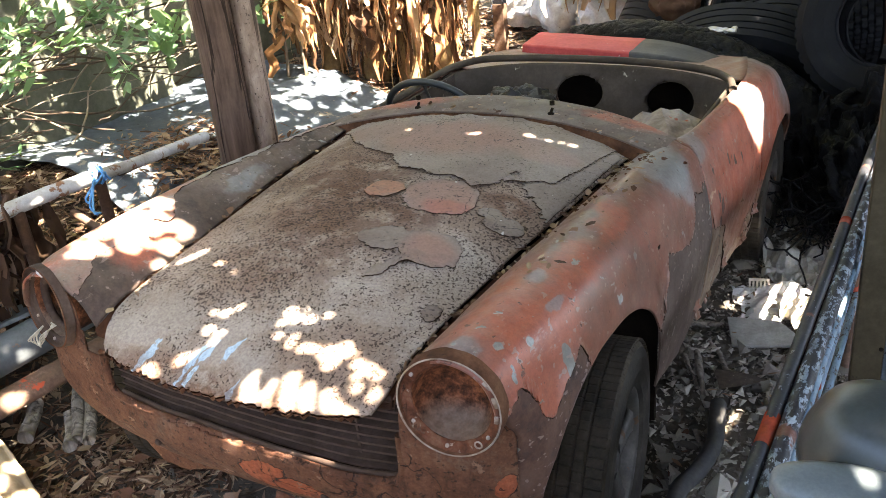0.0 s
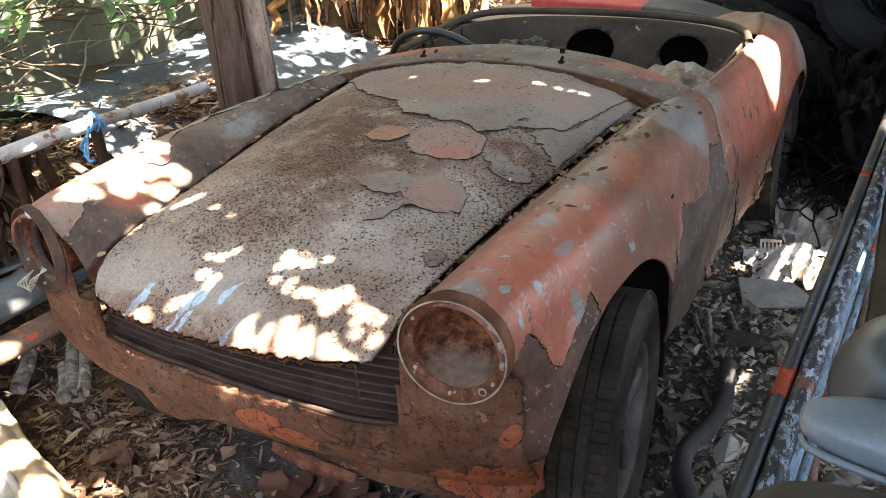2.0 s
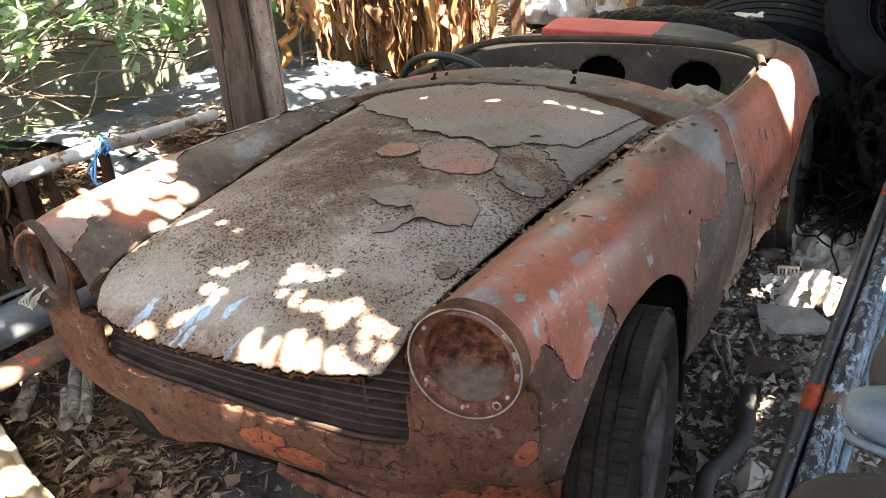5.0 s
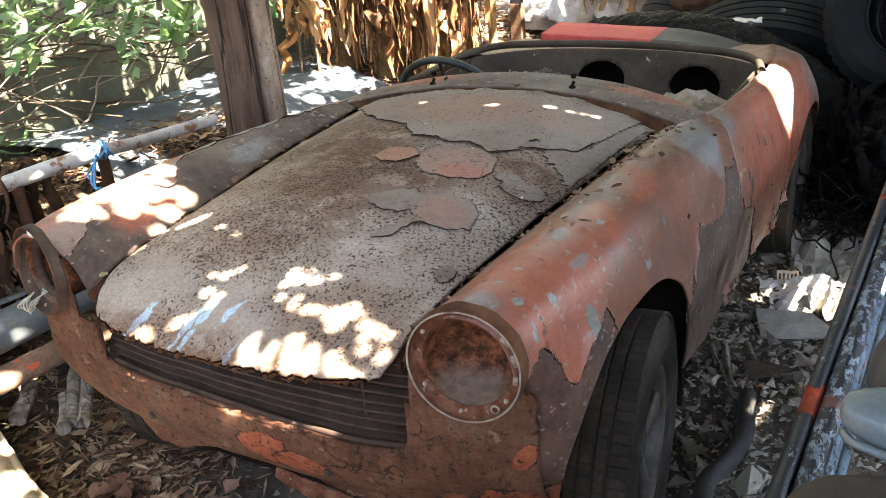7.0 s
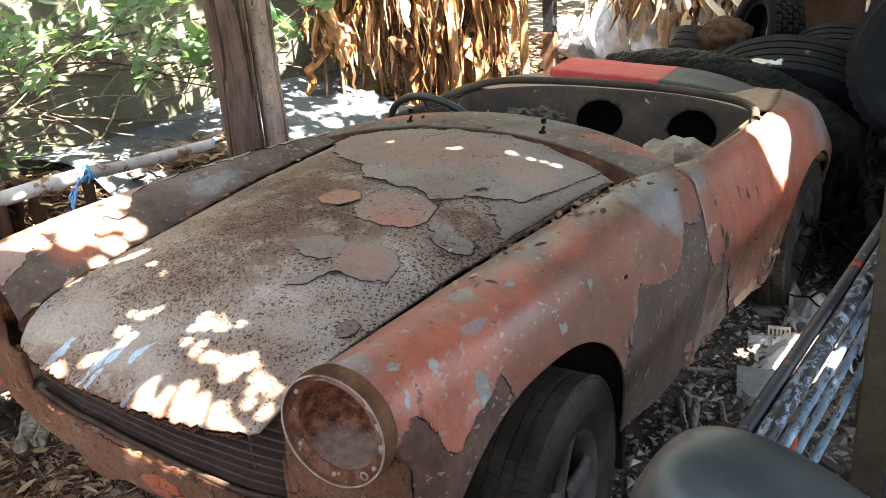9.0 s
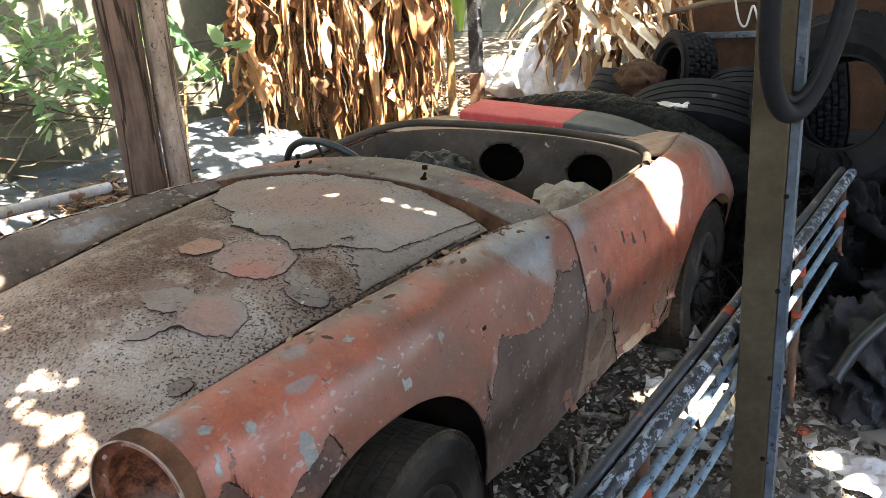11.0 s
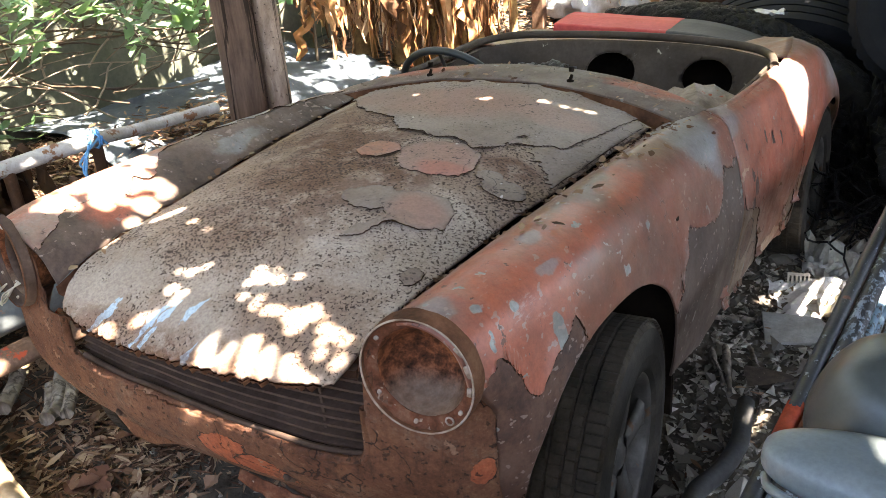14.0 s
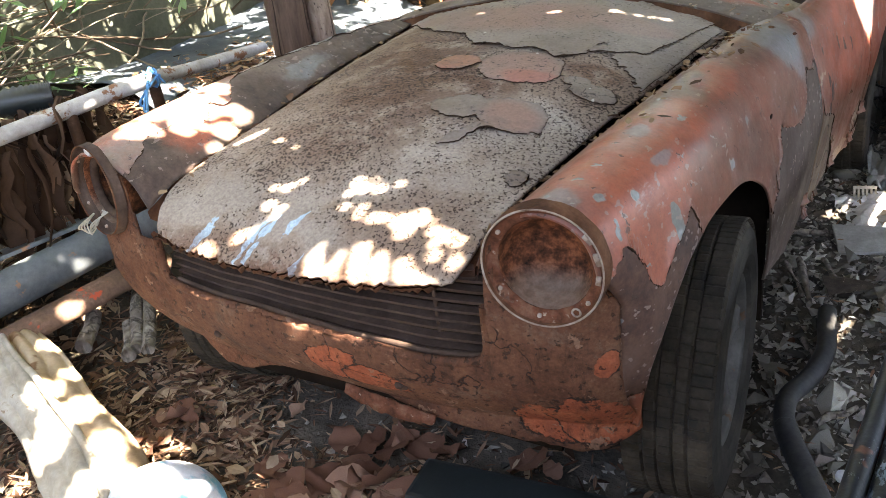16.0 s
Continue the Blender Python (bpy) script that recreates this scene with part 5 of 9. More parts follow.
TEAR_REAR = smooth_curve([0.60, 0.74, 0.80, 0.84, 0.90, 1.00, 1.06, 1.10, 1.14, 1.19, 1.225, 1.27, 1.36], [0.36, 0.50, 0.60, 0.650, 0.642, 0.612, 0.606, 0.622, 0.668, 0.684, 0.662, 0.664, 0.655])
TEAR_FRONT = smooth_curve([0.04, 0.092, 0.127, 0.147, 0.163, 0.186, 0.211, 0.25, 0.282, 0.326, 0.342, 0.38], [0.705, 0.722, 0.733, 0.700, 0.658, 0.642, 0.668, 0.692, 0.702, 0.694, 0.650, 0.50])
TEAR_WEST = smooth_curve([0.03, 0.076, 0.106, 0.135, 0.165, 0.20, 0.27, 0.346, 0.372, 0.39, 0.46, 0.51, 0.60, 0.70, 0.85, 1.05, 1.34], [-0.395, -0.407, -0.426, -0.431, -0.458, -0.455, -0.445, -0.446, -0.460, -0.446, -0.487, -0.513, -0.524, -0.512, -0.506, -0.502, -0.490])
TEAR_DOOR = smooth_curve([1.22, 1.30, 1.36, 1.42, 1.47, 1.50, 1.53, 1.57, 1.64], [0.53, 0.52, 0.495, 0.483, 0.468, 0.405, 0.335, 0.262, 0.17])


def bare_east_wing(x, y, z):
    f = min((TEAR_FRONT(y) - z) * 0.75, z - 0.452 - 0.25 * (y - 0.13)) if y < 0.46 else (TEAR_REAR(y) - z) * 0.8
    return f + ragged(x, y, z, 1.0)


def bare_west_wing(x, y, z):
    return (x - TEAR_WEST(y)) * 0.8 + ragged(x, y, z, 2.0, 0.9) if z > 0.70 else -0.1


def bare_door(x, y, z):
    oval_ = (1 - math.hypot((y - 1.925) / 0.055, (z - 0.275 - 0.25 * (y - 1.925)) / 0.065)) * 0.05
    return max((TEAR_DOOR(y) - z) * 0.7, oval_) + ragged(x, y, z, 3.0)


FK = ["gap", "in", "crown", "shoulder", "side", "low", "bottom"]
RK = ["top", "crown", "shoulder", "side", "low", "bottom"]
east_wing = side_panel("front_wing", FRONT, FK, 0.055, 1.329, 1, MAT_WING_R, "faded red and grey front wing with flaking paint", bare=bare_east_wing, under=MAT_WING_BARE)
west_wing = side_panel("front_wing", FRONT, FK, 0.055, 1.329, -1, MAT_WING_L, "dusty red front wing with peeling paint", bare=bare_west_wing, under=MAT_WING_SCOURED)
east_door = side_panel("door", REAR, RK, 1.341, 1.995, 1, MAT_DOOR, "red and orange door with rust holes", bare=bare_door, under=MAT_DOOR_BARE)
torn_film(east_wing, FRONT, FK, 0.70, 1.329, 1, MAT_WING_R, bare_east_wing, 4)
torn_film(east_wing, FRONT, FK, 0.062, 0.40, 1, MAT_WING_R, bare_east_wing, 5, 0.0026)
torn_film(west_wing, FRONT, FK, 0.062, 1.329, -1, MAT_WING_L, bare_west_wing, 6, 0.0028)
torn_film(east_door, REAR, RK, 1.343, 1.993, 1, MAT_DOOR, bare_door, 7, 0.0042)
side_panel("door", REAR, RK, 1.341, 1.995, -1, MAT_DOOR, "red door")
side_panel("rear_wing", REAR, RK, 2.001, 3.02, 1, MAT_DOOR, "sun-faded red rear wing")
side_panel("rear_wing", REAR, RK, 2.001, 3.02, -1, MAT_DOOR, "sun-faded red rear wing")


# bonnet: a curved panel with rolled edges and a torn front lip
BON_ZC = smooth_curve([-0.03, 0.0, 0.04, 0.10, 0.20, 0.40, 0.70, 1.0, 1.30], [0.655, 0.674, 0.700, 0.730, 0.768, 0.818, 0.838, 0.840, 0.832])


def gap_x(y):
    return FRONT["gap"][0](max(y, 0.055)) - (0.02 * (0.055 - y) / 0.05 if y < 0.055 else 0) - 0.017


def bonnet_z(x, y):
    gz = FRONT["gap"][1](max(y, 0.055)) + (-0.035 * (0.055 - y) / 0.055 if y < 0.055 else 0) + 0.004
    s = min(abs(x) / gap_x(y), 1.0)
    zc = BON_ZC(y)
    return zc - (zc - gz) * s ** 2.3 + 0.004 * noise.noise(Vector((x * 4, y * 4, 0))) + 0.0015 * noise.noise(Vector((x * 14, y * 14, 2)))


def bonnet_top(x, y):
    """Height of the finished bonnet, its west edge drawn in."""
    return bonnet_z(x - WEST * min(1.0, abs(x) / gap_x(y)) ** 4 if x < 0 else x, y)


def bonnet_y(u, s):
    """Front edge bows forward in the middle; the rear edge follows the scuttle."""
    front = -0.012 + 0.035 * abs(s) ** 3 + 0.005 * noise.noise(Vector((s * 14, 0, 4))) + 0.007 * noise.noise(Vector((s * 38, 0, 4)))
    rear = 1.246 - 0.085 * s * s
    return front + (rear - front) * u


nu, nv = 100, 150
verts = []
for i in range(nu):
    u = (i / (nu - 1)) ** 1.15
    for j in range(nv):
        s = -1 + 2 * j / (nv - 1)
        y = bonnet_y(u, s)
        x = s * gap_x(y)
        if x < -0.30 and y < 0.10:
            x += (0.10 - y) * 0.28 * (-x - 0.30) / 0.06
        verts.append(cx(x + (WEST * s ** 4 if s < 0 else 0.0), y, bonnet_z(x, y)))
bonnet = part("bonnet", mesh_of("bonnet", verts, grid_faces(nu, nv), MAT_BONNET), car, "dusty grey-brown bonnet with rust pits and peeled red patches")
solid(bonnet, 0.007, 1.0)


def film_sheet(field, x0, x1, y0, y1, curl, seed, step=0.0048):
    """Paint film that covers the bonnet where field(x, y) > 0, about metres from its torn edge; the edge curls up here and there."""
    us, ws = np.arange(x0, x1 + step, step), np.arange(y0, y1 + step, step)
    vs, inside = [], []
    for x in us:
        for y in ws:
            f = field(x, y)
            px, py = x, y
            if abs(f) < step:
                gx1, gy1 = (field(x + 0.001, y) - f) / 0.001, (field(x, y + 0.001) - f) / 0.001
                q = f / max(0.25, gx1 * gx1 + gy1 * gy1)
                px, py = x - min(step, max(-step, q * gx1)), y - min(step, max(-step, q * gy1))
                inside.append(f > -0.6 * step)
            else:
                inside.append(f > 0)
            up = curl * math.exp(-max(f, 0.0) / 0.012) * max(0.0, noise.noise(Vector((px * 14, py * 14, seed))) + 0.25)
            vs.append(cx(px, py, bonnet_top(px, py) + 0.0016 + up))
    nv_ = len(ws)
    fs = grid_faces(len(us), nv_, lambda i, j: inside[i * nv_ + j] and inside[(i + 1) * nv_ + j] and inside[i * nv_ + j + 1] and inside[(i + 1) * nv_ + j + 1])
    film_parts(vs, fs, MAT_FILM, bonnet, "chalky grey and pink paint film with a torn edge", 1.0)


def rag(x, y, seed, much=1.0):
    """Unevenness of a torn edge."""
    return much * (0.010 * noise.noise(Vector((x * 26, y * 26, seed))) + 0.0055 * noise.noise(Vector((x * 75, y * 75, seed))))


def oval(x, y, px, py, rx, ry):
    return (1 - math.hypot((x - px) / rx, (y - py) / ry)) * min(rx, ry)


TEAR = smooth_curve([-0.50, -0.40, -0.30, -0.15, -0.09, -0.034, 0.02, 0.10, 0.175, 0.228, 0.263, 0.308, 0.331, 0.378, 0.395, 0.423, 0.46], [1.16, 1.11, 0.99, 0.885, 0.86, 0.80, 0.775, 0.765, 0.762, 0.742, 0.80, 0.832, 0.868, 0.915, 1.0, 1.14, 1.15])


def side_room(x, y):
    return gap_x(y) - 0.005 - abs(x) - (0.028 if x < 0 else 0.0)


film_sheet(lambda x, y: min(y - TEAR(x) + rag(x, y, 3), max(abs(x - 0.268 - 0.25 * (y - 0.84)) - 0.0035 + rag(x, y, 8, 0.25), y - 0.885), side_room(x, y), 1.236 - 0.085 * (x / 0.47) ** 2 - y), -0.47, 0.47, 0.72, 1.25, 0.011, 3)
film_sheet(lambda x, y: min(TEAR(x) - 0.007 - y - rag(x, y, 3), (y - 0.72) - 1.1 * (0.40 - x) + rag(x, y, 6, 3.0), side_room(x, y)), 0.28, 0.47, 0.66, 1.15, 0.003, 5)
film_sheet(lambda x, y: oval(x, y, 0.170, 0.663, 0.092, 0.088) + rag(x, y, 11, 0.8), 0.05, 0.29, 0.55, 0.77, 0.005, 7)
film_sheet(lambda x, y: oval(x, y, 0.022, 0.650, 0.050, 0.048) + rag(x, y, 14, 0.8), -0.05, 0.09, 0.58, 0.72, 0.005, 9)
film_sheet(lambda x, y: max(oval(x, y, 0.255, 0.448, 0.070, 0.066), oval(x, y, 0.150, 0.440, 0.060, 0.042), oval(x - (y - 0.355) * 0.55, y, 0.203, 0.355, 0.017, 0.065)) + rag(x, y, 17), 0.06, 0.36, 0.27, 0.54, 0.010, 11)
film_sheet(lambda x, y: max(oval(x, y, 0.352, 0.620, 0.050, 0.036), oval(x, y, 0.305, 0.648, 0.030, 0.028)) + rag(x, y, 21, 0.8), 0.25, 0.42, 0.56, 0.70, 0.006, 13)
film_sheet(lambda x, y: oval(x, y, 0.355, 0.268, 0.020, 0.026) + rag(x, y, 23, 0.6), 0.32, 0.40, 0.23, 0.31, 0.006, 15)

# the folded edge below the bonnet's front lip
verts = []
for j in range(150):
    s = -0.93 + 1.86 * j / 149
    y = bonnet_y(0, s)
    x = s * gap_x(y)
    z = bonnet_z(x, y)
    for dy, dz in ((0.002, -0.008), (0.006, -0.016 + 0.010 * noise.noise(Vector((s * 34, 0, 1))) + 0.006 * noise.noise(Vector((s * 90, 0, 1)))), (0.03, -0.016)):
        verts.append(cx(x, y + dy, z + dz))
part("bonnet_lip", mesh_of("bonnet_lip", verts, grid_faces(150, 3), MAT_RUST), bonnet, "rusted torn edge of the bonnet")


# scuttle between bonnet and cockpit
def scuttle_point(u, s):
    y0 = 1.272 - 0.085 * s * s
    y1 = 1.445 - 0.10 * s * s
    y = y0 + (y1 - y0) * min(u, 1.0)
    x = s * 0.545
    z = 0.832 - 0.062 * abs(s) ** 2.3 + 0.008 * math.sin(min(u, 1) * math.pi)
    if u > 1:
        z -= (u - 1) * 0.09
        y += 0.012 * math.sin((u - 1) * 3)
    return cx(x, y, z + 0.002 * noise.noise(Vector((x * 12, y * 12, 7))))


su = [0, 0.03, 0.1, 0.2, 0.3, 0.4, 0.5, 0.6, 0.7, 0.8, 0.9, 0.97, 1.0, 1.06, 1.2, 1.5]
scuttle = part("scuttle", mesh_of("scuttle", [scuttle_point(u, -1 + 2 * j / 59) for u in su for j in range(60)], grid_faces(len(su), 60), MAT_SCUTTLE), car, "grey flaking scuttle panel")
solid(scuttle, 0.005, -1.0)
rows_, cols_ = np.linspace(0.01, 0.99, 40), np.linspace(-0.995, 0.995, 320)
pts_ = [Vector(scuttle_point(u, q)) for u in rows_ for q in cols_]
film_ = [0.10 + 0.55 * noise.noise(Vector((p.x * 7, p.y * 9, 31))) + 0.35 * noise.noise(Vector((p.x * 19, p.y * 22, 32))) + 0.22 * noise.noise(Vector((p.x * 55, p.y * 60, 33))) for p in pts_]
lift_ = [Vector((p.x, p.y, p.z + 0.0010 + 0.0035 * math.exp(-max(f, 0) / 0.10) * max(0.0, noise.noise(p * 16) + 0.3))) for p, f in zip(pts_, film_)]
film_parts(lift_, grid_faces(40, 320, lambda i, j: min(film_[i * 320 + j], film_[i * 320 + j + 1], film_[(i + 1) * 320 + j], film_[(i + 1) * 320 + j + 1]) > 0), MAT_FILM, scuttle, "chalky grey paint film with a torn edge", -1.0)
verts = []
for j in range(60):
    s = -1 + 2 * j / 59
    p = scuttle_point(0, s)
    verts += [p, (p[0], p[1] - 0.002, p[2] - 0.03), (p[0], p[1] - 0.03, p[2] - 0.034)]
part("scuttle_gutter", mesh_of("scuttle_gutter", verts, grid_faces(60, 3), MAT_RUST), car, "rust-brown gutter behind the bonnet")
for sx in (-0.255, 0.19):
    p = Vector(scuttle_point(0.22, sx / 0.545))
    sp = part("wiper_spindle", tube_mesh("wiper_spindle", [p, p + Vector((0, 0.001, 0.008)), p + Vector((0, 0.002, 0.010)), p + Vector((0.004, 0.004, 0.022))], [0.011, 0.010, 0.005, 0.004], MAT_DARK, 10), car, "black wiper spindle")
    part("nut", tube_mesh("nut", [p + Vector((0.002, 0.006, 0.03)), p + Vector((0.002, 0.007, 0.042))], 0.0075, MAT_DARK, 6), sp)


# nose: rusted front panel with an oval grille mouth and two lamp openings
LAMPS = [(0.509, 0.726), (-0.505, 0.735)]
GR_X0, GR_X1, GR_Z0, GR_Z1 = -0.335, 0.405, 0.555, 0.70


def mouth_foot(x):
    """Lower edge of the mouth, which sags towards the east."""
    return GR_Z0 - 0.030 * min(max((x + 0.10) / 0.40, 0.0), 1.0)


def in_mouth(x, z):
    sx = (x - 0.5 * (GR_X0 + GR_X1)) / (0.5 * (GR_X1 - GR_X0))
    z0, z1 = mouth_foot(x), GR_Z1 + 0.06
    sz = (z - 0.5 * (z0 + z1)) / (0.5 * (z1 - z0))
    return abs(sx) ** 12 + abs(sz) ** 8 < 1


def nose_bottom(x):
    z = float(np.interp(x, [-0.60, -0.55, -0.50, -0.45, -0.38, -0.31, -0.25, -0.16, -0.06, 0.03, 0.055, 0.10, 0.150, 0.21, 0.32, 0.477, 0.514, 0.557, 0.60], [0.53, 0.53, 0.488, 0.434, 0.365, 0.318, 0.325, 0.358, 0.388, 0.400, 0.400, 0.388, 0.368, 0.340, 0.322, 0.313, 0.301, 0.312, 0.350]))
    return z + 0.008 * noise.noise(Vector((x * 16, 0, 2))) + 0.004 * noise.noise(Vector((x * 60, 0, 2)))


NX, NZ = 150, 52
verts, mids = [], []
for i in range(NX):
    x = -0.602 + 1.204 * i / (NX - 1)
    zb = nose_bottom(x)
    # the top follows the wing section or the bonnet edge
    if abs(x) > 0.385:
        zt = 0.716 + math.sqrt(max(0.0, 0.101 ** 2 - (abs(x) - 0.503) ** 2)) if abs(abs(x) - 0.503) < 0.101 else 0.70
    else:
        zt = 0.655
    for j in range(NZ):
        z = zb + (zt - zb) * j / (NZ - 1)
        verts.append(cx(x, nose_y(x, z), z))
        mids.append((x, z))


def nose_keep(i, j):
    x, z = mids[i * NZ + j]
    x2, z2 = mids[min(i + 1, NX - 1) * NZ + min(j + 1, NZ - 1)]
    x, z = 0.5 * (x + x2), 0.5 * (z + z2)
    if in_mouth(x, z):
        return False
    return all(math.hypot(x - lx, z - lz) > 0.090 for lx, lz in LAMPS)


nose = part("nose_panel", mesh_of("nose_panel", verts, grid_faces(NX, NZ, nose_keep), MAT_FRONT), car, "rust-brown nose panel with scraps of orange paint")
solid(nose, 0.005, 1.0)
# rolled frame of the mouth
rim = []
for k in range(90):
    a = 2 * math.pi * k / 90
    c, s = math.cos(a), math.sin(a)
    x = 0.5 * (GR_X0 + GR_X1) + 0.5 * (GR_X1 - GR_X0) * math.copysign(abs(c) ** (1 / 6.0), c)
    z = 0.5 * (mouth_foot(x) + GR_Z1 + 0.06) + 0.5 * (GR_Z1 + 0.06 - mouth_foot(x)) * math.copysign(abs(s) ** (1 / 4.0), s)
    if z < 0.685:
        rim.append(cx(x, nose_y(x, z) + 0.002, z))
rim.sort(key=lambda p: math.atan2(p[0] - 0.035, -(p[2] - 0.69)))
strip = [cx(x, nose_y(x, GR_Z0) + 0.012, mouth_foot(x) + 0.010 + 0.006 * abs((x - 0.035) / 0.37) ** 6) for x in np.linspace(GR_X0 + 0.03, GR_X1 - 0.02, 30)]
part("grille_strip", tube_mesh("grille_strip", strip, 0.0055, MAT_GRILLE, 8), nose, "dull pale strip along the foot of the grille")
part("grille_frame", tube_mesh("grille_frame", rim, 0.009, MAT_FRONT, 8), nose, "dented rusty frame round the grille mouth")
# near-black backing sheet paints in the shade behind the bars
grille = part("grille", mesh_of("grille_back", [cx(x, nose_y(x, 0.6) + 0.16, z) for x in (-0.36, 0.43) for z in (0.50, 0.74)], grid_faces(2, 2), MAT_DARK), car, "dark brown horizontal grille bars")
for k in range(9):
    z = 0.546 + 0.0178 * k
    pts = [cx(x, nose_y(x, z) + 0.030, z + (mouth_foot(x) - 0.545) * (1 - k / 9) * 0.7 + 0.002 * noise.noise(Vector((x * 5, k, 0)))) for x in np.linspace(GR_X0 + 0.004, GR_X1 - 0.004, 26)]
    vs = []
    for p in pts:
        for dy, dz in ((0, 0.0025), (0.016, 0.005), (0.016, 0.002), (0, -0.0025)):
            vs.append((p[0], p[1] + dy, p[2] + dz))
    part("grille_bar", mesh_of("grille_bar", vs, grid_faces(26, 4, loop_v=True), MAT_GRILLE, False), grille)
part("grille_strut", box_mesh("grille_strut", 0.006, 0.006, 0.14, MAT_GRILLE, 0.001), grille, m=Matrix.Translation(cx(0.30, 0.055, 0.56)))


# torn strip of bare metal hanging below the nose, two bumper bolts, a bent wire
verts = []
for i in range(40):
    u = i / 39
    x = 0.075 + 0.175 * u
    for v in (0.0, 0.33, 0.66, 1.0):
        h = 0.030 * math.sin(math.pi * (0.10 + 0.85 * u)) ** 0.6 + 0.004 * noise.noise(Vector((u * 14, v, 3)))
        verts.append(cx(x, 0.040 + 0.055 * u * 0.6 - 0.012 * v + 0.004 * noise.noise(Vector((u * 9, v * 2, 5))), 0.402 - 0.055 * u - h * v))
solid(part("torn_strip", mesh_of("torn_strip", verts, grid_faces(40, 4), MAT_FLANGE), nose, "torn strip of pale pitted metal"), 0.003)
for bx, bz in ((-0.218, 0.463), (0.217, 0.447)):
    bolt = part("bolt", lathe_mesh("bolt", [(0.0001, 0.012), (0.006, 0.012), (0.008, 0.009), (0.0085, 0.0035), (0.015, 0.003), (0.017, 0.0)], MAT_GRILLE, 12), nose, "rusty bumper bolt", Matrix.Translation(cx(bx, nose_y(bx, bz) - 0.001, bz)) @ pose(0, 0, 0, 90, 0, 0))
# near-black slab, added to paint in the dark space under the nose
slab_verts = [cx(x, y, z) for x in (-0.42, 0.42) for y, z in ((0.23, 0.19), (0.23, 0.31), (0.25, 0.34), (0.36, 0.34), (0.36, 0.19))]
part("crossmember", mesh_of("crossmember", slab_verts, grid_faces(2, 5, loop_v=True) + [(0, 1, 2, 3, 4), (9, 8, 7, 6, 5)], MAT_DARK, False), car, "near-black front crossmember added to darken the space under the nose")

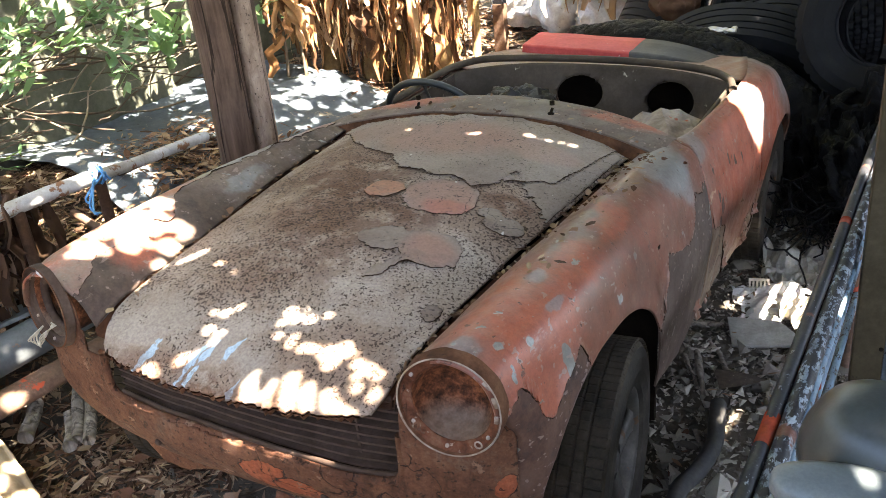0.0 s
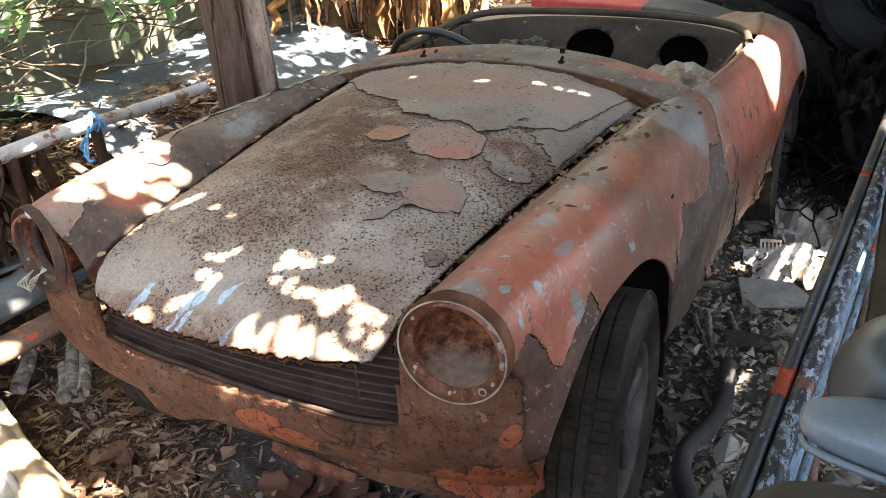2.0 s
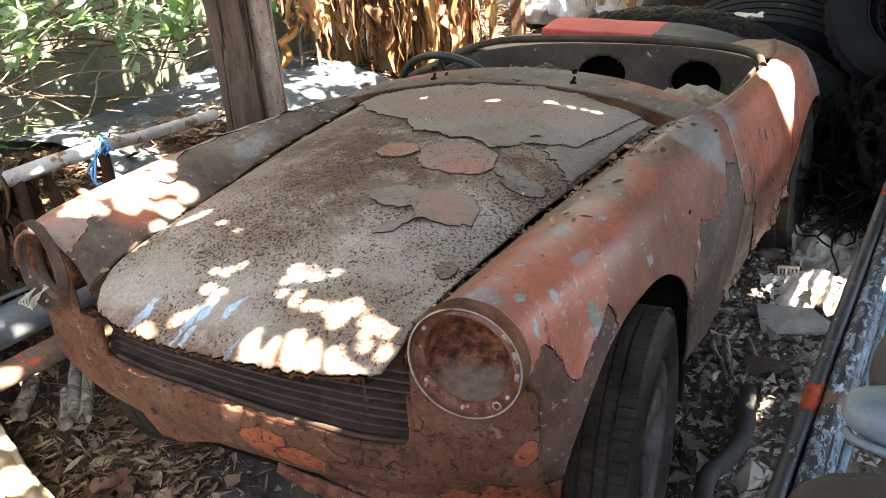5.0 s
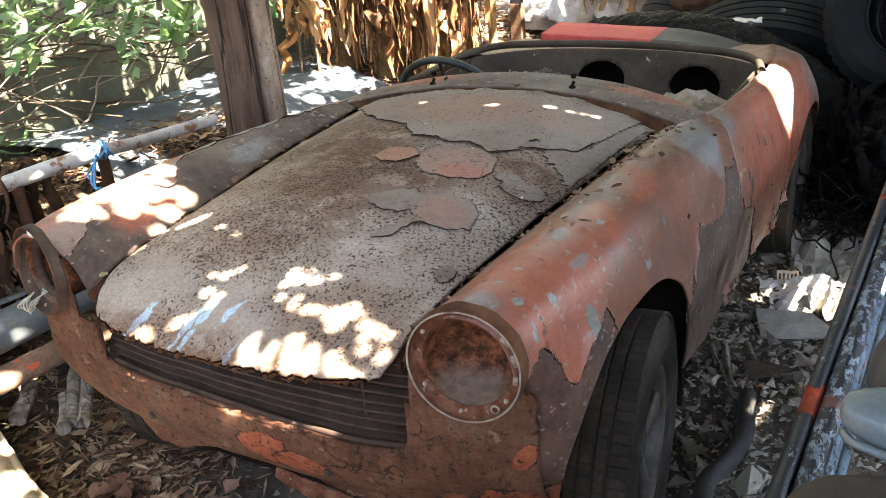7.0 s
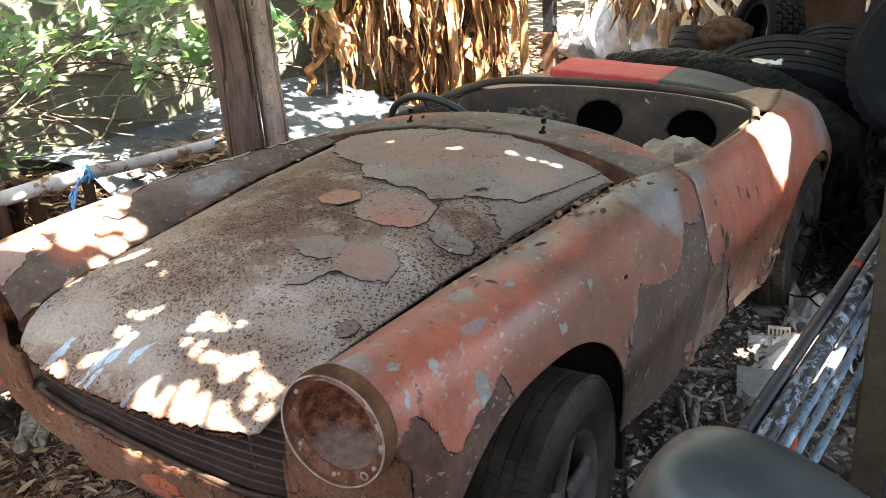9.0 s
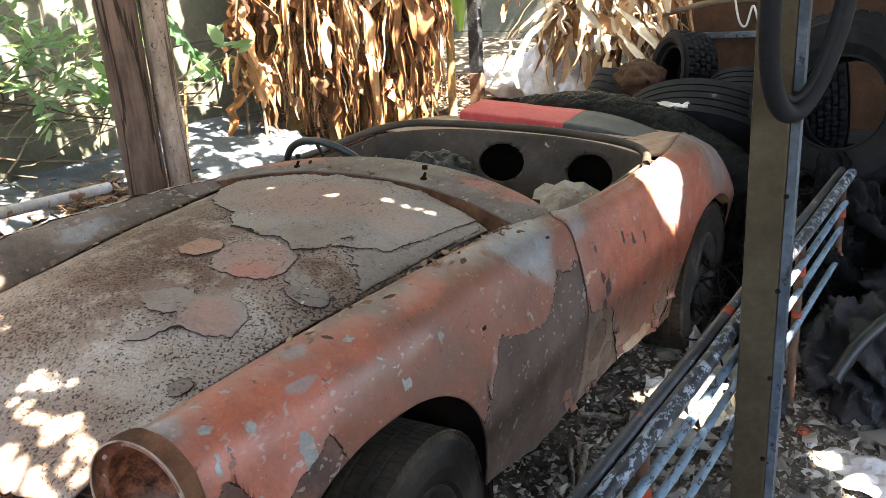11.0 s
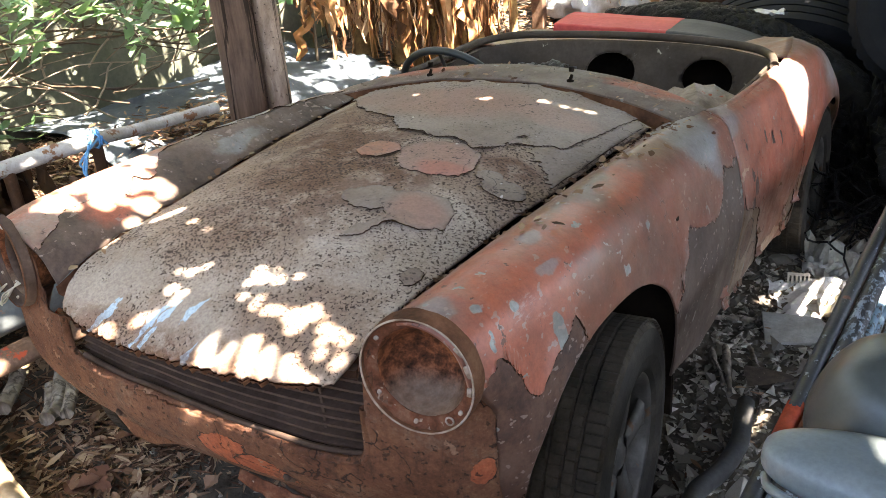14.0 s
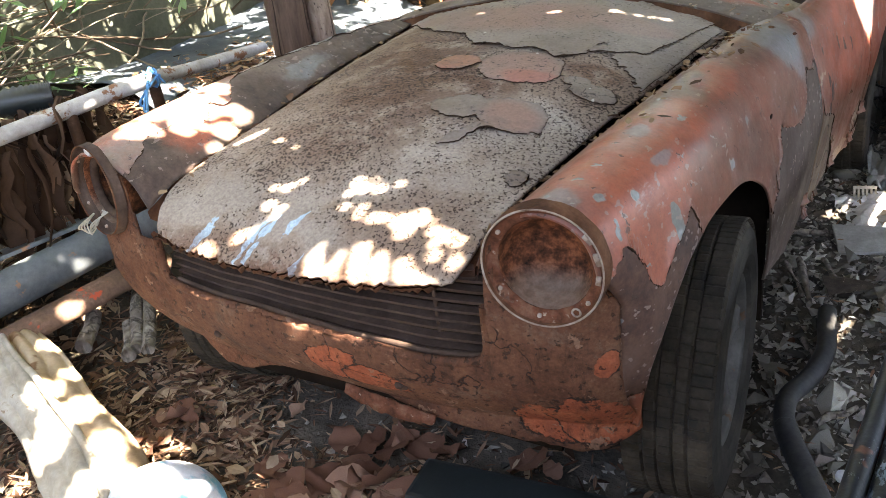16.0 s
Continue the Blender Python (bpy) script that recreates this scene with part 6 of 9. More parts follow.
# headlamp bowls, empty: a bright worn edge, a rusty flange with screws, and the bowl behind it
for lx, lz in LAMPS:
    sgn = 1 if lx > 0 else -1
    deep = [(0.0755, 0.012), (0.073, 0.028), (0.066, 0.052), (0.052, 0.070), (0.028, 0.080), (0.0005, 0.083)] if sgn > 0 else [(0.0755, 0.012), (0.074, 0.05), (0.070, 0.085), (0.055, 0.11), (0.0005, 0.118)]
    lamp = part("headlamp_bowl", lathe_mesh("headlamp_bowl", deep, MAT_BOWL, 48), car, "empty rusty headlamp bowl", Matrix.Translation(cx(lx, 0.046, lz)) @ pose(0, 0, 0, -90 - 4, 0, 5 if sgn > 0 else -14))

    def worn(k, i, r, h):
        a = 2 * math.pi * k / 72
        return r + 0.0018 * noise.noise(Vector((math.cos(a) * 4, math.sin(a) * 4, i))), h + 0.0022 * noise.noise(Vector((math.cos(a) * 5, math.sin(a) * 5, i + 9)))

    part("headlamp_flange", lathe_mesh("headlamp_flange", [(0.0755, 0.012), (0.0765, 0.0085), (0.081, 0.0075), (0.089, 0.0070), (0.0925, 0.0045), (0.094, 0.0)], MAT_FLANGE if sgn > 0 else MAT_GRILLE, 72, mod=worn), lamp, "rusty flange with flaking paint")
    part("headlamp_rim", lathe_mesh("headlamp_rim", [(0.0935, 0.002), (0.0945, -0.004), (0.0965, -0.005), (0.0985, 0.002), (0.0995, 0.012), (0.0995, 0.03 if sgn > 0 else 0.016)], MAT_RUST if sgn > 0 else MAT_GRILLE, 72, mod=worn), lamp, "rusted steel rim")
    bead = [(0.0962 * math.cos(a), 0.0962 * math.sin(a), -0.005) for a in np.linspace(0, 2 * math.pi, 72, endpoint=False)]
    part("rim_bead", tube_mesh("rim_bead", bead, 0.0017, MAT_BEAD if sgn > 0 else MAT_RUST, 6, closed=True, wob=0.5), lamp, "worn bright edge of the rim")
    for a in (38, 97, 148, 215, 322):
        c, s = math.cos(radians(a)), math.sin(radians(a))
        screw = part("screw", lathe_mesh("screw", [(0.0001, -0.003), (0.0032, -0.0026), (0.004, 0.0), (0.004, 0.004)], MAT_BEAD, 10), lamp, m=pose(0.086 * c, 0.086 * s, 0.006))
    if sgn > 0:
        # adjuster bracket and bits of old sealing on the flange
        for a, ln in ((8, 0.016), (-14, 0.022), (-36, 0.018)):
            c, s = math.cos(radians(a)), math.sin(radians(a))
            part("clip", box_mesh("clip", 0.008, ln, 0.005, MAT_BEAD, 0.0015, 0.0012, a), lamp, "bent pale clip", pose(0.087 * c, 0.087 * s, 0.001, 12, -8, a))
        part("adjuster", tube_mesh("adjuster", [(0.0065 * math.cos(a), 0.0065 * math.sin(a), 0) for a in np.linspace(0, 6.283, 18, endpoint=False)], 0.0017, MAT_BEAD, 6, closed=True), lamp, "", pose(0.086 * math.cos(0.95), 0.086 * math.sin(0.95), 0.003))
    else:
        ring = [(0.064 * math.cos(a), 0.064 * math.sin(a), 0.03) for a in np.linspace(0, 2 * math.pi, 48, endpoint=False)]
        part("inner_ring", tube_mesh("inner_ring", ring, 0.009, MAT_GRILLE, 8, closed=True, wob=0.3), lamp, "dusty inner ring")
        part("packing", box_mesh("packing", 0.026, 0.010, 0.006, MAT_WHITE, 0.002, 0.002, 4), lamp, "scrap of white packing", pose(0.0, -0.082, 0.0, 0, 0, 8))
        for q in range(4):
            w = spline([(-0.02 - 0.008 * q, 0.060, 0.02), (-0.035, 0.080 + 0.006 * q, -0.015), (-0.005 - 0.014 * q, 0.090, -0.030), (-0.03, 0.074, -0.025 - 0.006 * q), (-0.045, 0.062, 0.0)], 6)
            part("lamp_wire", tube_mesh("lamp_wire", w, 0.0018, MAT_CREAM, 5), lamp, "pale loose lamp wire")


# wheels
def wheel(name, centre, steer, side, R=0.288, W=0.168, label="dusty black tyre on a grey spoked rim"):
    hub = part(name, None, car, label, Matrix.Translation(centre) @ pose(0, 0, 0, 0, 90 * side, 0) if steer == 0 else Matrix.Translation(centre) @ pose(0, 0, 0, 0, 0, steer) @ pose(0, 0, 0, 0, 90 * side, 0))
    h = W / 2
    prof = [(0.170, h * 0.80), (0.185, h * 0.98), (0.215, h * 1.06), (0.245, h * 1.04), (0.268, h * 0.98), (0.281, h * 0.86)]
    groove = 0.005
    tread = []
    for a, b in ((0.95, 0.50), (0.46, 0.19), (0.16, -0.16), (-0.19, -0.46), (-0.50, -0.95)):
        tread += [(R - 0.003, h * a), (R, h * (a - 0.03)), (R, h * (b + 0.03)), (R - 0.003, h * b), (R - groove, h * (b - 0.01))]
    tread = tread[:-1]
    prof = prof + tread + [(r, -z) for r, z in reversed(prof)]
    n0, n1 = 6, 6 + len(tread)

    def sipes(k, i, r, z):
        row = (i - n0) // 5
        if n0 <= i < n1 and (k + 3 * row) % 8 < 1 and (i - n0) % 5 < 4:
            r -= 0.0028 if row in (0, 4) else 0.0016
        elif i in (n0 - 1, n1) and (k + 3 * (0 if i < n0 else 4)) % 8 < 1:
            r -= 0.003
        return r, z

    tyre = part("tyre", lathe_mesh("tyre", prof, MAT_TYRE, 704, mod=sipes, smooth=False), hub, "dusty worn black tyre")
    tyre.data.materials.append(MAT_TREAD)
    cols = len(prof) - 1
    tyre.data.polygons.foreach_set("material_index", [1 if n0 - 2 <= k % cols < n1 + 1 else 0 for k in range(704 * cols)])
    rim_p = [(0.172, h * 0.80), (0.178, h * 0.86), (0.174, h * 0.88), (0.164, h * 0.80), (0.158, h * 0.45), (0.150, 0.0), (0.158, -h * 0.7), (0.172, -h * 0.80)]
    part("rim", lathe_mesh("rim", rim_p, MAT_ALLOY, 64), hub, "dull grey rim")
    part("hub_cap", lathe_mesh("hub_cap", [(0.0005, h * 0.72), (0.02, h * 0.71), (0.032, h * 0.62), (0.05, h * 0.55), (0.058, h * 0.40), (0.06, h * 0.1)], MAT_ALLOY, 32), hub)
    part("brake_drum", lathe_mesh("brake_drum", [(0.0005, h * 0.1), (0.10, h * 0.1), (0.118, h * 0.02), (0.12, -h * 0.6)], MAT_RUST, 32), hub)
    for k in range(5):
        a = 2 * math.pi * k / 5 + 0.3
        vs = []
        for r, w, z in ((0.045, 0.028, 0.50), (0.09, 0.026, 0.54), (0.13, 0.030, 0.56), (0.166, 0.045, 0.60)):
            for dw, dz in ((-w, 0), (-w * 0.6, 0.012), (w * 0.6, 0.012), (w, 0), (0, -0.012)):
                vs.append((r * math.cos(a) - dw * math.sin(a), r * math.sin(a) + dw * math.cos(a), h * z + dz))
        part("spoke", mesh_of("spoke", vs, grid_faces(4, 5, loop_v=True), MAT_ALLOY), hub)
    return hub


wheel("front_wheel", cx(0.598, 0.50, 0.292), 5, 1)
wheel("front_wheel", cx(-0.578, 0.50, 0.292), 9, -1)
wheel("rear_wheel", cx(0.585, 2.37, 0.20), 0, 1)
wheel("rear_wheel", cx(-0.585, 2.37, 0.20), 0, -1)


# inner body: wheel housings, floor and engine bay walls, shade put in as near-black
def slab(name, x0, x1, y0, y1, z0, z1, material, parent=car, label=""):
    vs = [cx(x, y, z) for x in (x0, x1) for y in (y0, y1) for z in (z0, z1)]
    fs = [(0, 1, 3, 2), (4, 6, 7, 5), (0, 4, 5, 1), (2, 3, 7, 6), (0, 2, 6, 4), (1, 5, 7, 3)]
    return part(name, mesh_of(name, vs, fs, material, False), parent, label)


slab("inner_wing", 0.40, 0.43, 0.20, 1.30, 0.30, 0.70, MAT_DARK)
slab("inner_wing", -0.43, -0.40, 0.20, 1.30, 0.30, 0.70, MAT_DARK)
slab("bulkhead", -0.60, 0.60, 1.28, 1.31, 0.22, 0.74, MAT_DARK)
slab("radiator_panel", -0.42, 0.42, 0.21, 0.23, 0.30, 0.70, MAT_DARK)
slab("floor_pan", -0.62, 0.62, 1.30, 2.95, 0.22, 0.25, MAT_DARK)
# unseen tray, added to keep light off the ground below
slab("engine_shade_tray", -0.42, 0.42, 0.30, 1.295, 0.25, 0.28, MAT_DARK)
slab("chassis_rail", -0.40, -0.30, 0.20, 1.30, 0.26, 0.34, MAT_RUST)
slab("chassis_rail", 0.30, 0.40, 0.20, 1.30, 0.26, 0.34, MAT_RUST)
slab("splash_panel", 0.36, 0.655, 0.80, 0.815, 0.20, 0.70, MAT_DARK, label="near-black splash panel behind the front wheel")
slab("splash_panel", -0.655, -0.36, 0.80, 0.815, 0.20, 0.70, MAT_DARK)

# edge of the gap between bonnet and wing: a leaf-filled gutter
for sgn in (1, -1):
    vs = []
    ys = np.linspace(0.05, 1.20, 40)
    for y in ys:
        g = FRONT["gap"][0](y)
        gz = FRONT["gap"][1](y)
        for dx, dz in ((0.001, -0.002), (-0.001, -0.018), (-0.02, -0.022), (-0.03, -0.022)):
            vs.append(cx(sgn * (g + dx - (WEST if sgn < 0 else 0.0)), y, gz + dz))
    part("bonnet_gutter", mesh_of("bonnet_gutter", vs, grid_faces(40, 4), MAT_RUST), car, "rusty gutter beside the bonnet")


# cockpit: rear board with two round openings, rim, dash, steering wheel
HOLES = [(-0.045, 0.635), (0.318, 0.63)]
HR = (0.094, 0.066)


def board_y(x, z):
    return 2.165 - 0.10 * (abs(x) / 0.55) ** 3 + (z - 0.64) * 0.35


NXb, NZb = 130, 44
verts, mids = [], []
for i in range(NXb):
    x = -0.60 + 1.20 * i / (NXb - 1)
    zt = 0.742 - 0.03 * (abs(x) / 0.6) ** 3
    for j in range(NZb):
        z = 0.30 + (zt - 0.30) * j / (NZb - 1)
        # pull nearby points onto the rim of the openings
        px, pz = x, z
        for hx, hz in HOLES:
            d = math.hypot((x - hx) / HR[0], (z - hz) / HR[1])
            if 0.86 < d < 1.14:
                px, pz = hx + (x - hx) / d, hz + (z - hz) / d
        verts.append(cx(px, board_y(px, pz), pz))
        mids.append((x, z))


def board_keep(i, j):
    k = [mids[a * NZb + b] for a in (i, i + 1) for b in (j, j + 1)]
    x, z = sum(p[0] for p in k) / 4, sum(p[1] for p in k) / 4
    return all(math.hypot((x - hx) / HR[0], (z - hz) / HR[1]) > 0.98 for hx, hz in HOLES)


board = part("rear_cockpit_board", mesh_of("rear_cockpit_board", verts, grid_faces(NXb, NZb, board_keep), MAT_TRIM), car, "grey-brown board with two round speaker openings")
solid(board, 0.012, 1.0)
# near-black sheet fills the board's openings with shade
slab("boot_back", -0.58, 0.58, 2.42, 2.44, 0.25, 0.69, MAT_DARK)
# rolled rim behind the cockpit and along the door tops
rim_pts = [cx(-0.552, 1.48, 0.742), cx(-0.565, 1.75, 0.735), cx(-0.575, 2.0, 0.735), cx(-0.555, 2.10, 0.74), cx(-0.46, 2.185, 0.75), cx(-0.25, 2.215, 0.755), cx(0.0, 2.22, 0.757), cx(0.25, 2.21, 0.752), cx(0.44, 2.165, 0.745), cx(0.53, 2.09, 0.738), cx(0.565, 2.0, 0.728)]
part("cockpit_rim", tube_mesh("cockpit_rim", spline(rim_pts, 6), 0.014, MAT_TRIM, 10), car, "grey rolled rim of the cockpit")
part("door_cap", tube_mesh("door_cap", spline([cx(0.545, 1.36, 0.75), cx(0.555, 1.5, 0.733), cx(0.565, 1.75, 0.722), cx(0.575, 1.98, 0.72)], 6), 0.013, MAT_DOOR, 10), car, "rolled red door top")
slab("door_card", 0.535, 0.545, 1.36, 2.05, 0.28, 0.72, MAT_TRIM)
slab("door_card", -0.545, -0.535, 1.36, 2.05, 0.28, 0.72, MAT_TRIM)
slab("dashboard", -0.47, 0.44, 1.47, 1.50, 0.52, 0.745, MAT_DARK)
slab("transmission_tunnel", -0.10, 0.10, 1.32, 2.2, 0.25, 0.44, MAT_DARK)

# rear deck
verts = []
ys = np.linspace(2.12, 3.02, 26)
for y in ys:
    e, ez = REAR["top"][0](y) + 0.004, REAR["top"][1](y)
    for j in range(40):
        s = -1 + 2 * j / 39
        x = s * e
        yy = y + max(0.0, 2.235 - y) * (1 - abs(s) ** 3)
        verts.append(cx(x, yy, ez + 0.022 * (1 - s * s) - 0.045 * min(1.0, max(0.0, (2.75 - y) / 0.25)) * (1 - s ** 6) + 0.003 * noise.noise(Vector((x * 6, y * 6, 3)))))
deck = part("rear_deck", mesh_of("rear_deck", verts, grid_faces(26, 40), MAT_DOOR), car, "dusty red rear deck")
solid(deck, 0.005, -1.0)
slab("tail_panel", -0.36, 0.36, 3.0, 3.01, 0.30, 0.50, MAT_DOOR)

st = part("steering_wheel", None, car, "thin black steering wheel", Matrix.Translation(cx(-0.35, 1.58, 0.683)) @ pose(0, 0, 0, 118, 0, 0))
ring = [(0.195 * math.cos(a), 0.195 * math.sin(a), 0) for a in np.linspace(0, 2 * math.pi, 60, endpoint=False)]
part("steering_rim", tube_mesh("steering_rim", ring, 0.0125, MAT_BLACKPL, 10, closed=True), st)
part("steering_hub", lathe_mesh("steering_hub", [(0.0005, 0.02), (0.03, 0.018), (0.035, 0.0), (0.03, -0.05)], MAT_BLACKPL, 20), st)
for a in (90, 210, 330):
    c, s = math.cos(radians(a)), math.sin(radians(a))
    part("steering_spoke", tube_mesh("steering_spoke", [(0.03 * c, 0.03 * s, 0), (0.19 * c, 0.19 * s, 0)], 0.006, MAT_ALLOY, 6), st)
part("steering_column", tube_mesh("steering_column", [cx(-0.35, 1.58, 0.683), cx(-0.35, 1.36, 0.57)], 0.018, MAT_DARK, 10), st).matrix_parent_inverse = st.matrix_basis.inverted()


# curled flakes of filler and paint along the sill, door and bonnet
def flake(x, y, z, size, seed, material, face):
    r = random.Random(seed)
    vs, n = [], 7
    for i in range(n):
        for j in range(n):
            u, v = i / (n - 1) - 0.5, j / (n - 1) - 0.5
            e = 1 + 0.35 * noise.noise(Vector((u * 4, v * 4, seed)))
            vs.append((u * size * e, v * size * 1.3 * e, 0.35 * size * (u * u * 1.6 + v * abs(v)) + 0.06 * size * noise.noise(Vector((u * 6, v * 6, seed)))))
    ob = part("paint_flake", mesh_of("paint_flake", vs, grid_faces(n, n), material), car, "", Matrix.Translation(cx(x, y, z)) @ (pose(0, 0, 0, 0, 78, r.uniform(-25, 25)) if face == "side" else pose(0, 0, 0, r.uniform(-8, 8), r.uniform(-8, 8), r.uniform(0, 360))))
    return solid(ob, 0.0025)


rf = random.Random(77)
for k in range(15):
    y = rf.uniform(1.18, 2.02)
    z = rf.choice((rf.uniform(0.22, 0.30), rf.uniform(0.26, 0.46)))
    xs = REAR["low"][0](max(y, 1.35)) + 0.001 - max(0.0, 0.33 - z) * 0.12
    flake(xs, y, z, rf.uniform(0.014, 0.036), k, MAT_PALE_RUST if k % 4 == 0 else MAT_DOOR, "side")
for k in range(34):
    y = rf.uniform(0.55, 1.22)
    p = panel_points(FRONT, FK, [y], 1, 60)[0][int(rf.uniform(2, 7 if k % 5 else 16))]
    flake(p[0] - LEAN_X * p[1], p[1], p[2] + 0.0015, rf.uniform(0.004, 0.010), 600 + k, MAT_RUST if k % 3 else MAT_PALE_RUST, "top")
for k in range(12):
    s_ = rf.uniform(-0.85, 0.85)
    q = scuttle_point(rf.uniform(0.2, 0.9), s_)
    flake(q[0] - LEAN_X * q[1], q[1], q[2] + 0.003, rf.uniform(0.008, 0.02), 300 + k, MAT_SCUTTLE, "top")


# ---- posts ----
def timber(name, centre, w, d, z0, z1, turn, material, lean=(0.0, 0.0), round_=False):
    """A rough-hewn timber with uneven faces."""
    verts, n, k = [], 40, 24
    for i in range(n):
        z = z0 + (z1 - z0) * i / (n - 1)
        for j in range(k):
            a = 2 * math.pi * j / k
            c, s = math.cos(a), math.sin(a)
            p = 2.0 if round_ else 7.0
            r = (abs(c) ** p + abs(s) ** p) ** (-1 / p)
            q = Vector((c * 3, s * 3, z * 2.2))
            r *= 1 + 0.05 * noise.noise(q) + 0.03 * noise.noise(Vector((c * 9, s * 9, z * 1.5)))
            v = pose(0, 0, 0, 0, 0, turn) @ Vector((c * r * w / 2, s * r * d / 2, 0))
            verts.append((centre[0] + v.x + lean[0] * z, centre[1] + v.y + lean[1] * z, z))
    return mesh_of(name, verts, grid_faces(n, k, loop_v=True) + [tuple(range((n - 1) * k, n * k))], material)


post = thing("timber_post", "dark weathered timber post with a pale worm-eaten pole lashed on", "post", (-1.25, 1.62, 0.2))
part("timber", timber("timber", (-0.03 + 0.006, -0.04, 0), 0.145, 0.135, -0.1, 2.7, 48, MAT_POST), post, "dark red-brown squared timber")
part("pole", timber("pole", (0.052, 0.062, 0), 0.098, 0.098, -0.1, 2.7, 0, MAT_POST_PALE, round_=True), post, "pale worm-eaten round pole")

mpost = thing("steel_post", "olive-brown painted square steel post with a flaking channel", "post", (1.146, 1.285, -0.1))
part("box_section", box_mesh("box_section", 0.078, 0.07, 2.9, MAT_STEEL_POST, 0.005, 0.0008), mpost, m=pose(0, 0, -0.02, 0, -0.9, 4))
vs = []
for z in (0.0, 2.9):
    for x, y in ((0.0, -0.03), (0.018, -0.03), (0.018, 0.03), (0.0, 0.03), (0.0, 0.025), (0.013, 0.025), (0.013, -0.025), (0.0, -0.025)):
        vs.append((x, y, z))
part("channel", mesh_of("channel", vs, grid_faces(2, 8, loop_v=True), MAT_CHANNEL, False), mpost, "blue-grey flaking steel channel", pose(0.0405, 0, -0.02, 0, -0.9, 4))
for k in range(7):
    part("hole_plug", lathe_mesh("hole_plug", [(0.0002, 0.0), (0.005, 0.001), (0.006, -0.003)], MAT_DARK, 10), mpost, m=pose(0.028, -0.0362, 0.35 + 0.22 * k, 90, 0, 4))

bp = thing("steel_pole", "thin steel pole, black above and rust red below", "pole", (-1.29, 4.3, 0.1))
part("upper_pole", box_mesh("upper_pole", 0.075, 0.06, 1.9, MAT_PIPE_DARK, 0.006), bp, m=pose(0, 0, 0.42))
part("lower_pole", box_mesh("lower_pole", 0.08, 0.065, 0.5, MAT_PIPE_RUST, 0.006), bp, "rust-red lower length", pose(0, 0, -0.05))


# ---- tyres ----
def tyre_thing(label, m, R, W, bore, blocks=0, ribs=3, material=MAT_TYRE_OLD, group="heap of old tyres"):
    t = thing("tyre", label, "tyre", group=group)
    t.matrix_basis = m
    h = W / 2
    side = R - bore
    prof = [(bore, h * 0.62), (bore + 0.012, h * 0.72), (bore + side * 0.25, h * 0.95), (bore + side * 0.5, h * 1.03), (bore + side * 0.75, h * 1.0), (R - 0.035, h * 0.93), (R - 0.012, h * 0.84)]
    tread, edges = [], np.linspace(0.82, -0.82, ribs + 2)
    for q in range(len(edges) - 1):
        a, b = edges[q] - 0.035 * (q > 0), edges[q + 1] + 0.035 * (q < ribs)
        tread += [(R - 0.008, h * (a + 0.005)), (R, h * a), (R, h * b), (R - 0.008, h * (b - 0.005))]
    inner = [(bore, -h * 0.62), (bore + 0.01, -h * 0.60), (bore + side * 0.5, -h * 0.88), (R - 0.03, -h * 0.75), (R - 0.025, 0), (R - 0.03, h * 0.75), (bore + side * 0.5, h * 0.88), (bore + 0.01, h * 0.60)]
    p = prof + tread + [(r, -z) for r, z in reversed(prof)][:-1] + inner
    n0, n1 = len(prof), len(prof) + len(tread)
    sides = blocks * 4 if blocks else 160

    def cut(k, i, r, z):
        if blocks and n0 <= i < n1:
            row = (i - n0) // 4
            if (k + 2 * row) % 4 == 0:
                r -= 0.010
        return r, z

    part("casing", lathe_mesh("casing", p, material, sides, closed=True, mod=cut, smooth=False), t)
    for sg in (-1, 1):
        part("bead", tube_mesh("bead", [(bore * math.cos(a), bore * math.sin(a), sg * h * 0.62) for a in np.linspace(0, 2 * math.pi, 40, endpoint=False)], 0.008, material, 6, closed=True), t)
    return t


tyre_thing("worn black truck tyre with ribbed tread leaning behind the car", pose(0.41, 3.62, 0.28, -52, 12, 8), 0.51, 0.24, 0.29, 0, 4)
tyre_thing("small black tyre with block tread standing on the heap", pose(0.12, 4.05, 0.635, 0, 80, 222), 0.23, 0.19, 0.145, 30, 4)
tyre_thing("black tyre lying tilted on the heap", pose(0.56, 3.95, 0.44, -48, 14, 4), 0.32, 0.20, 0.18, 0, 4)
tyre_thing("big truck tyre standing upright among the heap", pose(1.04, 3.20, 0.70, 74, 0, -14), 0.365, 0.22, 0.19, 40, 5)
tyre_thing("blue-black block-tread tyre behind the truck tyre", pose(0.84, 3.80, 0.62, 0, 84, 16), 0.30, 0.22, 0.2, 34, 5)
tyre_thing("old flattened tyre at the foot of the heap", pose(-0.05, 3.95, 0.45, -30, 20, 0), 0.33, 0.2, 0.18, 0, 3)
tyre_thing("old tyre below the others", pose(0.45, 3.95, 0.16, 0, 0, 0), 0.34, 0.22, 0.18, 0, 4)
tyre_thing("old tyre below the others", pose(1.0, 4.2, 0.16, 5, 0, 0), 0.34, 0.22, 0.18, 0, 4)

loop = thing("motorcycle_tyre", "thin black motorcycle tyre hung on the steel post", "tyre", (1.205, 1.16, 1.395))
lp = [(0.285 * math.cos(a) * 0.19 + 0.02 * math.sin(a), 0.285 * math.cos(a) * 0.30, 0.285 * math.sin(a)) for a in np.linspace(0, 2 * math.pi, 90, endpoint=False)]
part("casing", tube_mesh("casing", lp, 0.020, MAT_TYRE_OLD, 14, closed=True, ribs=0.02), loop)
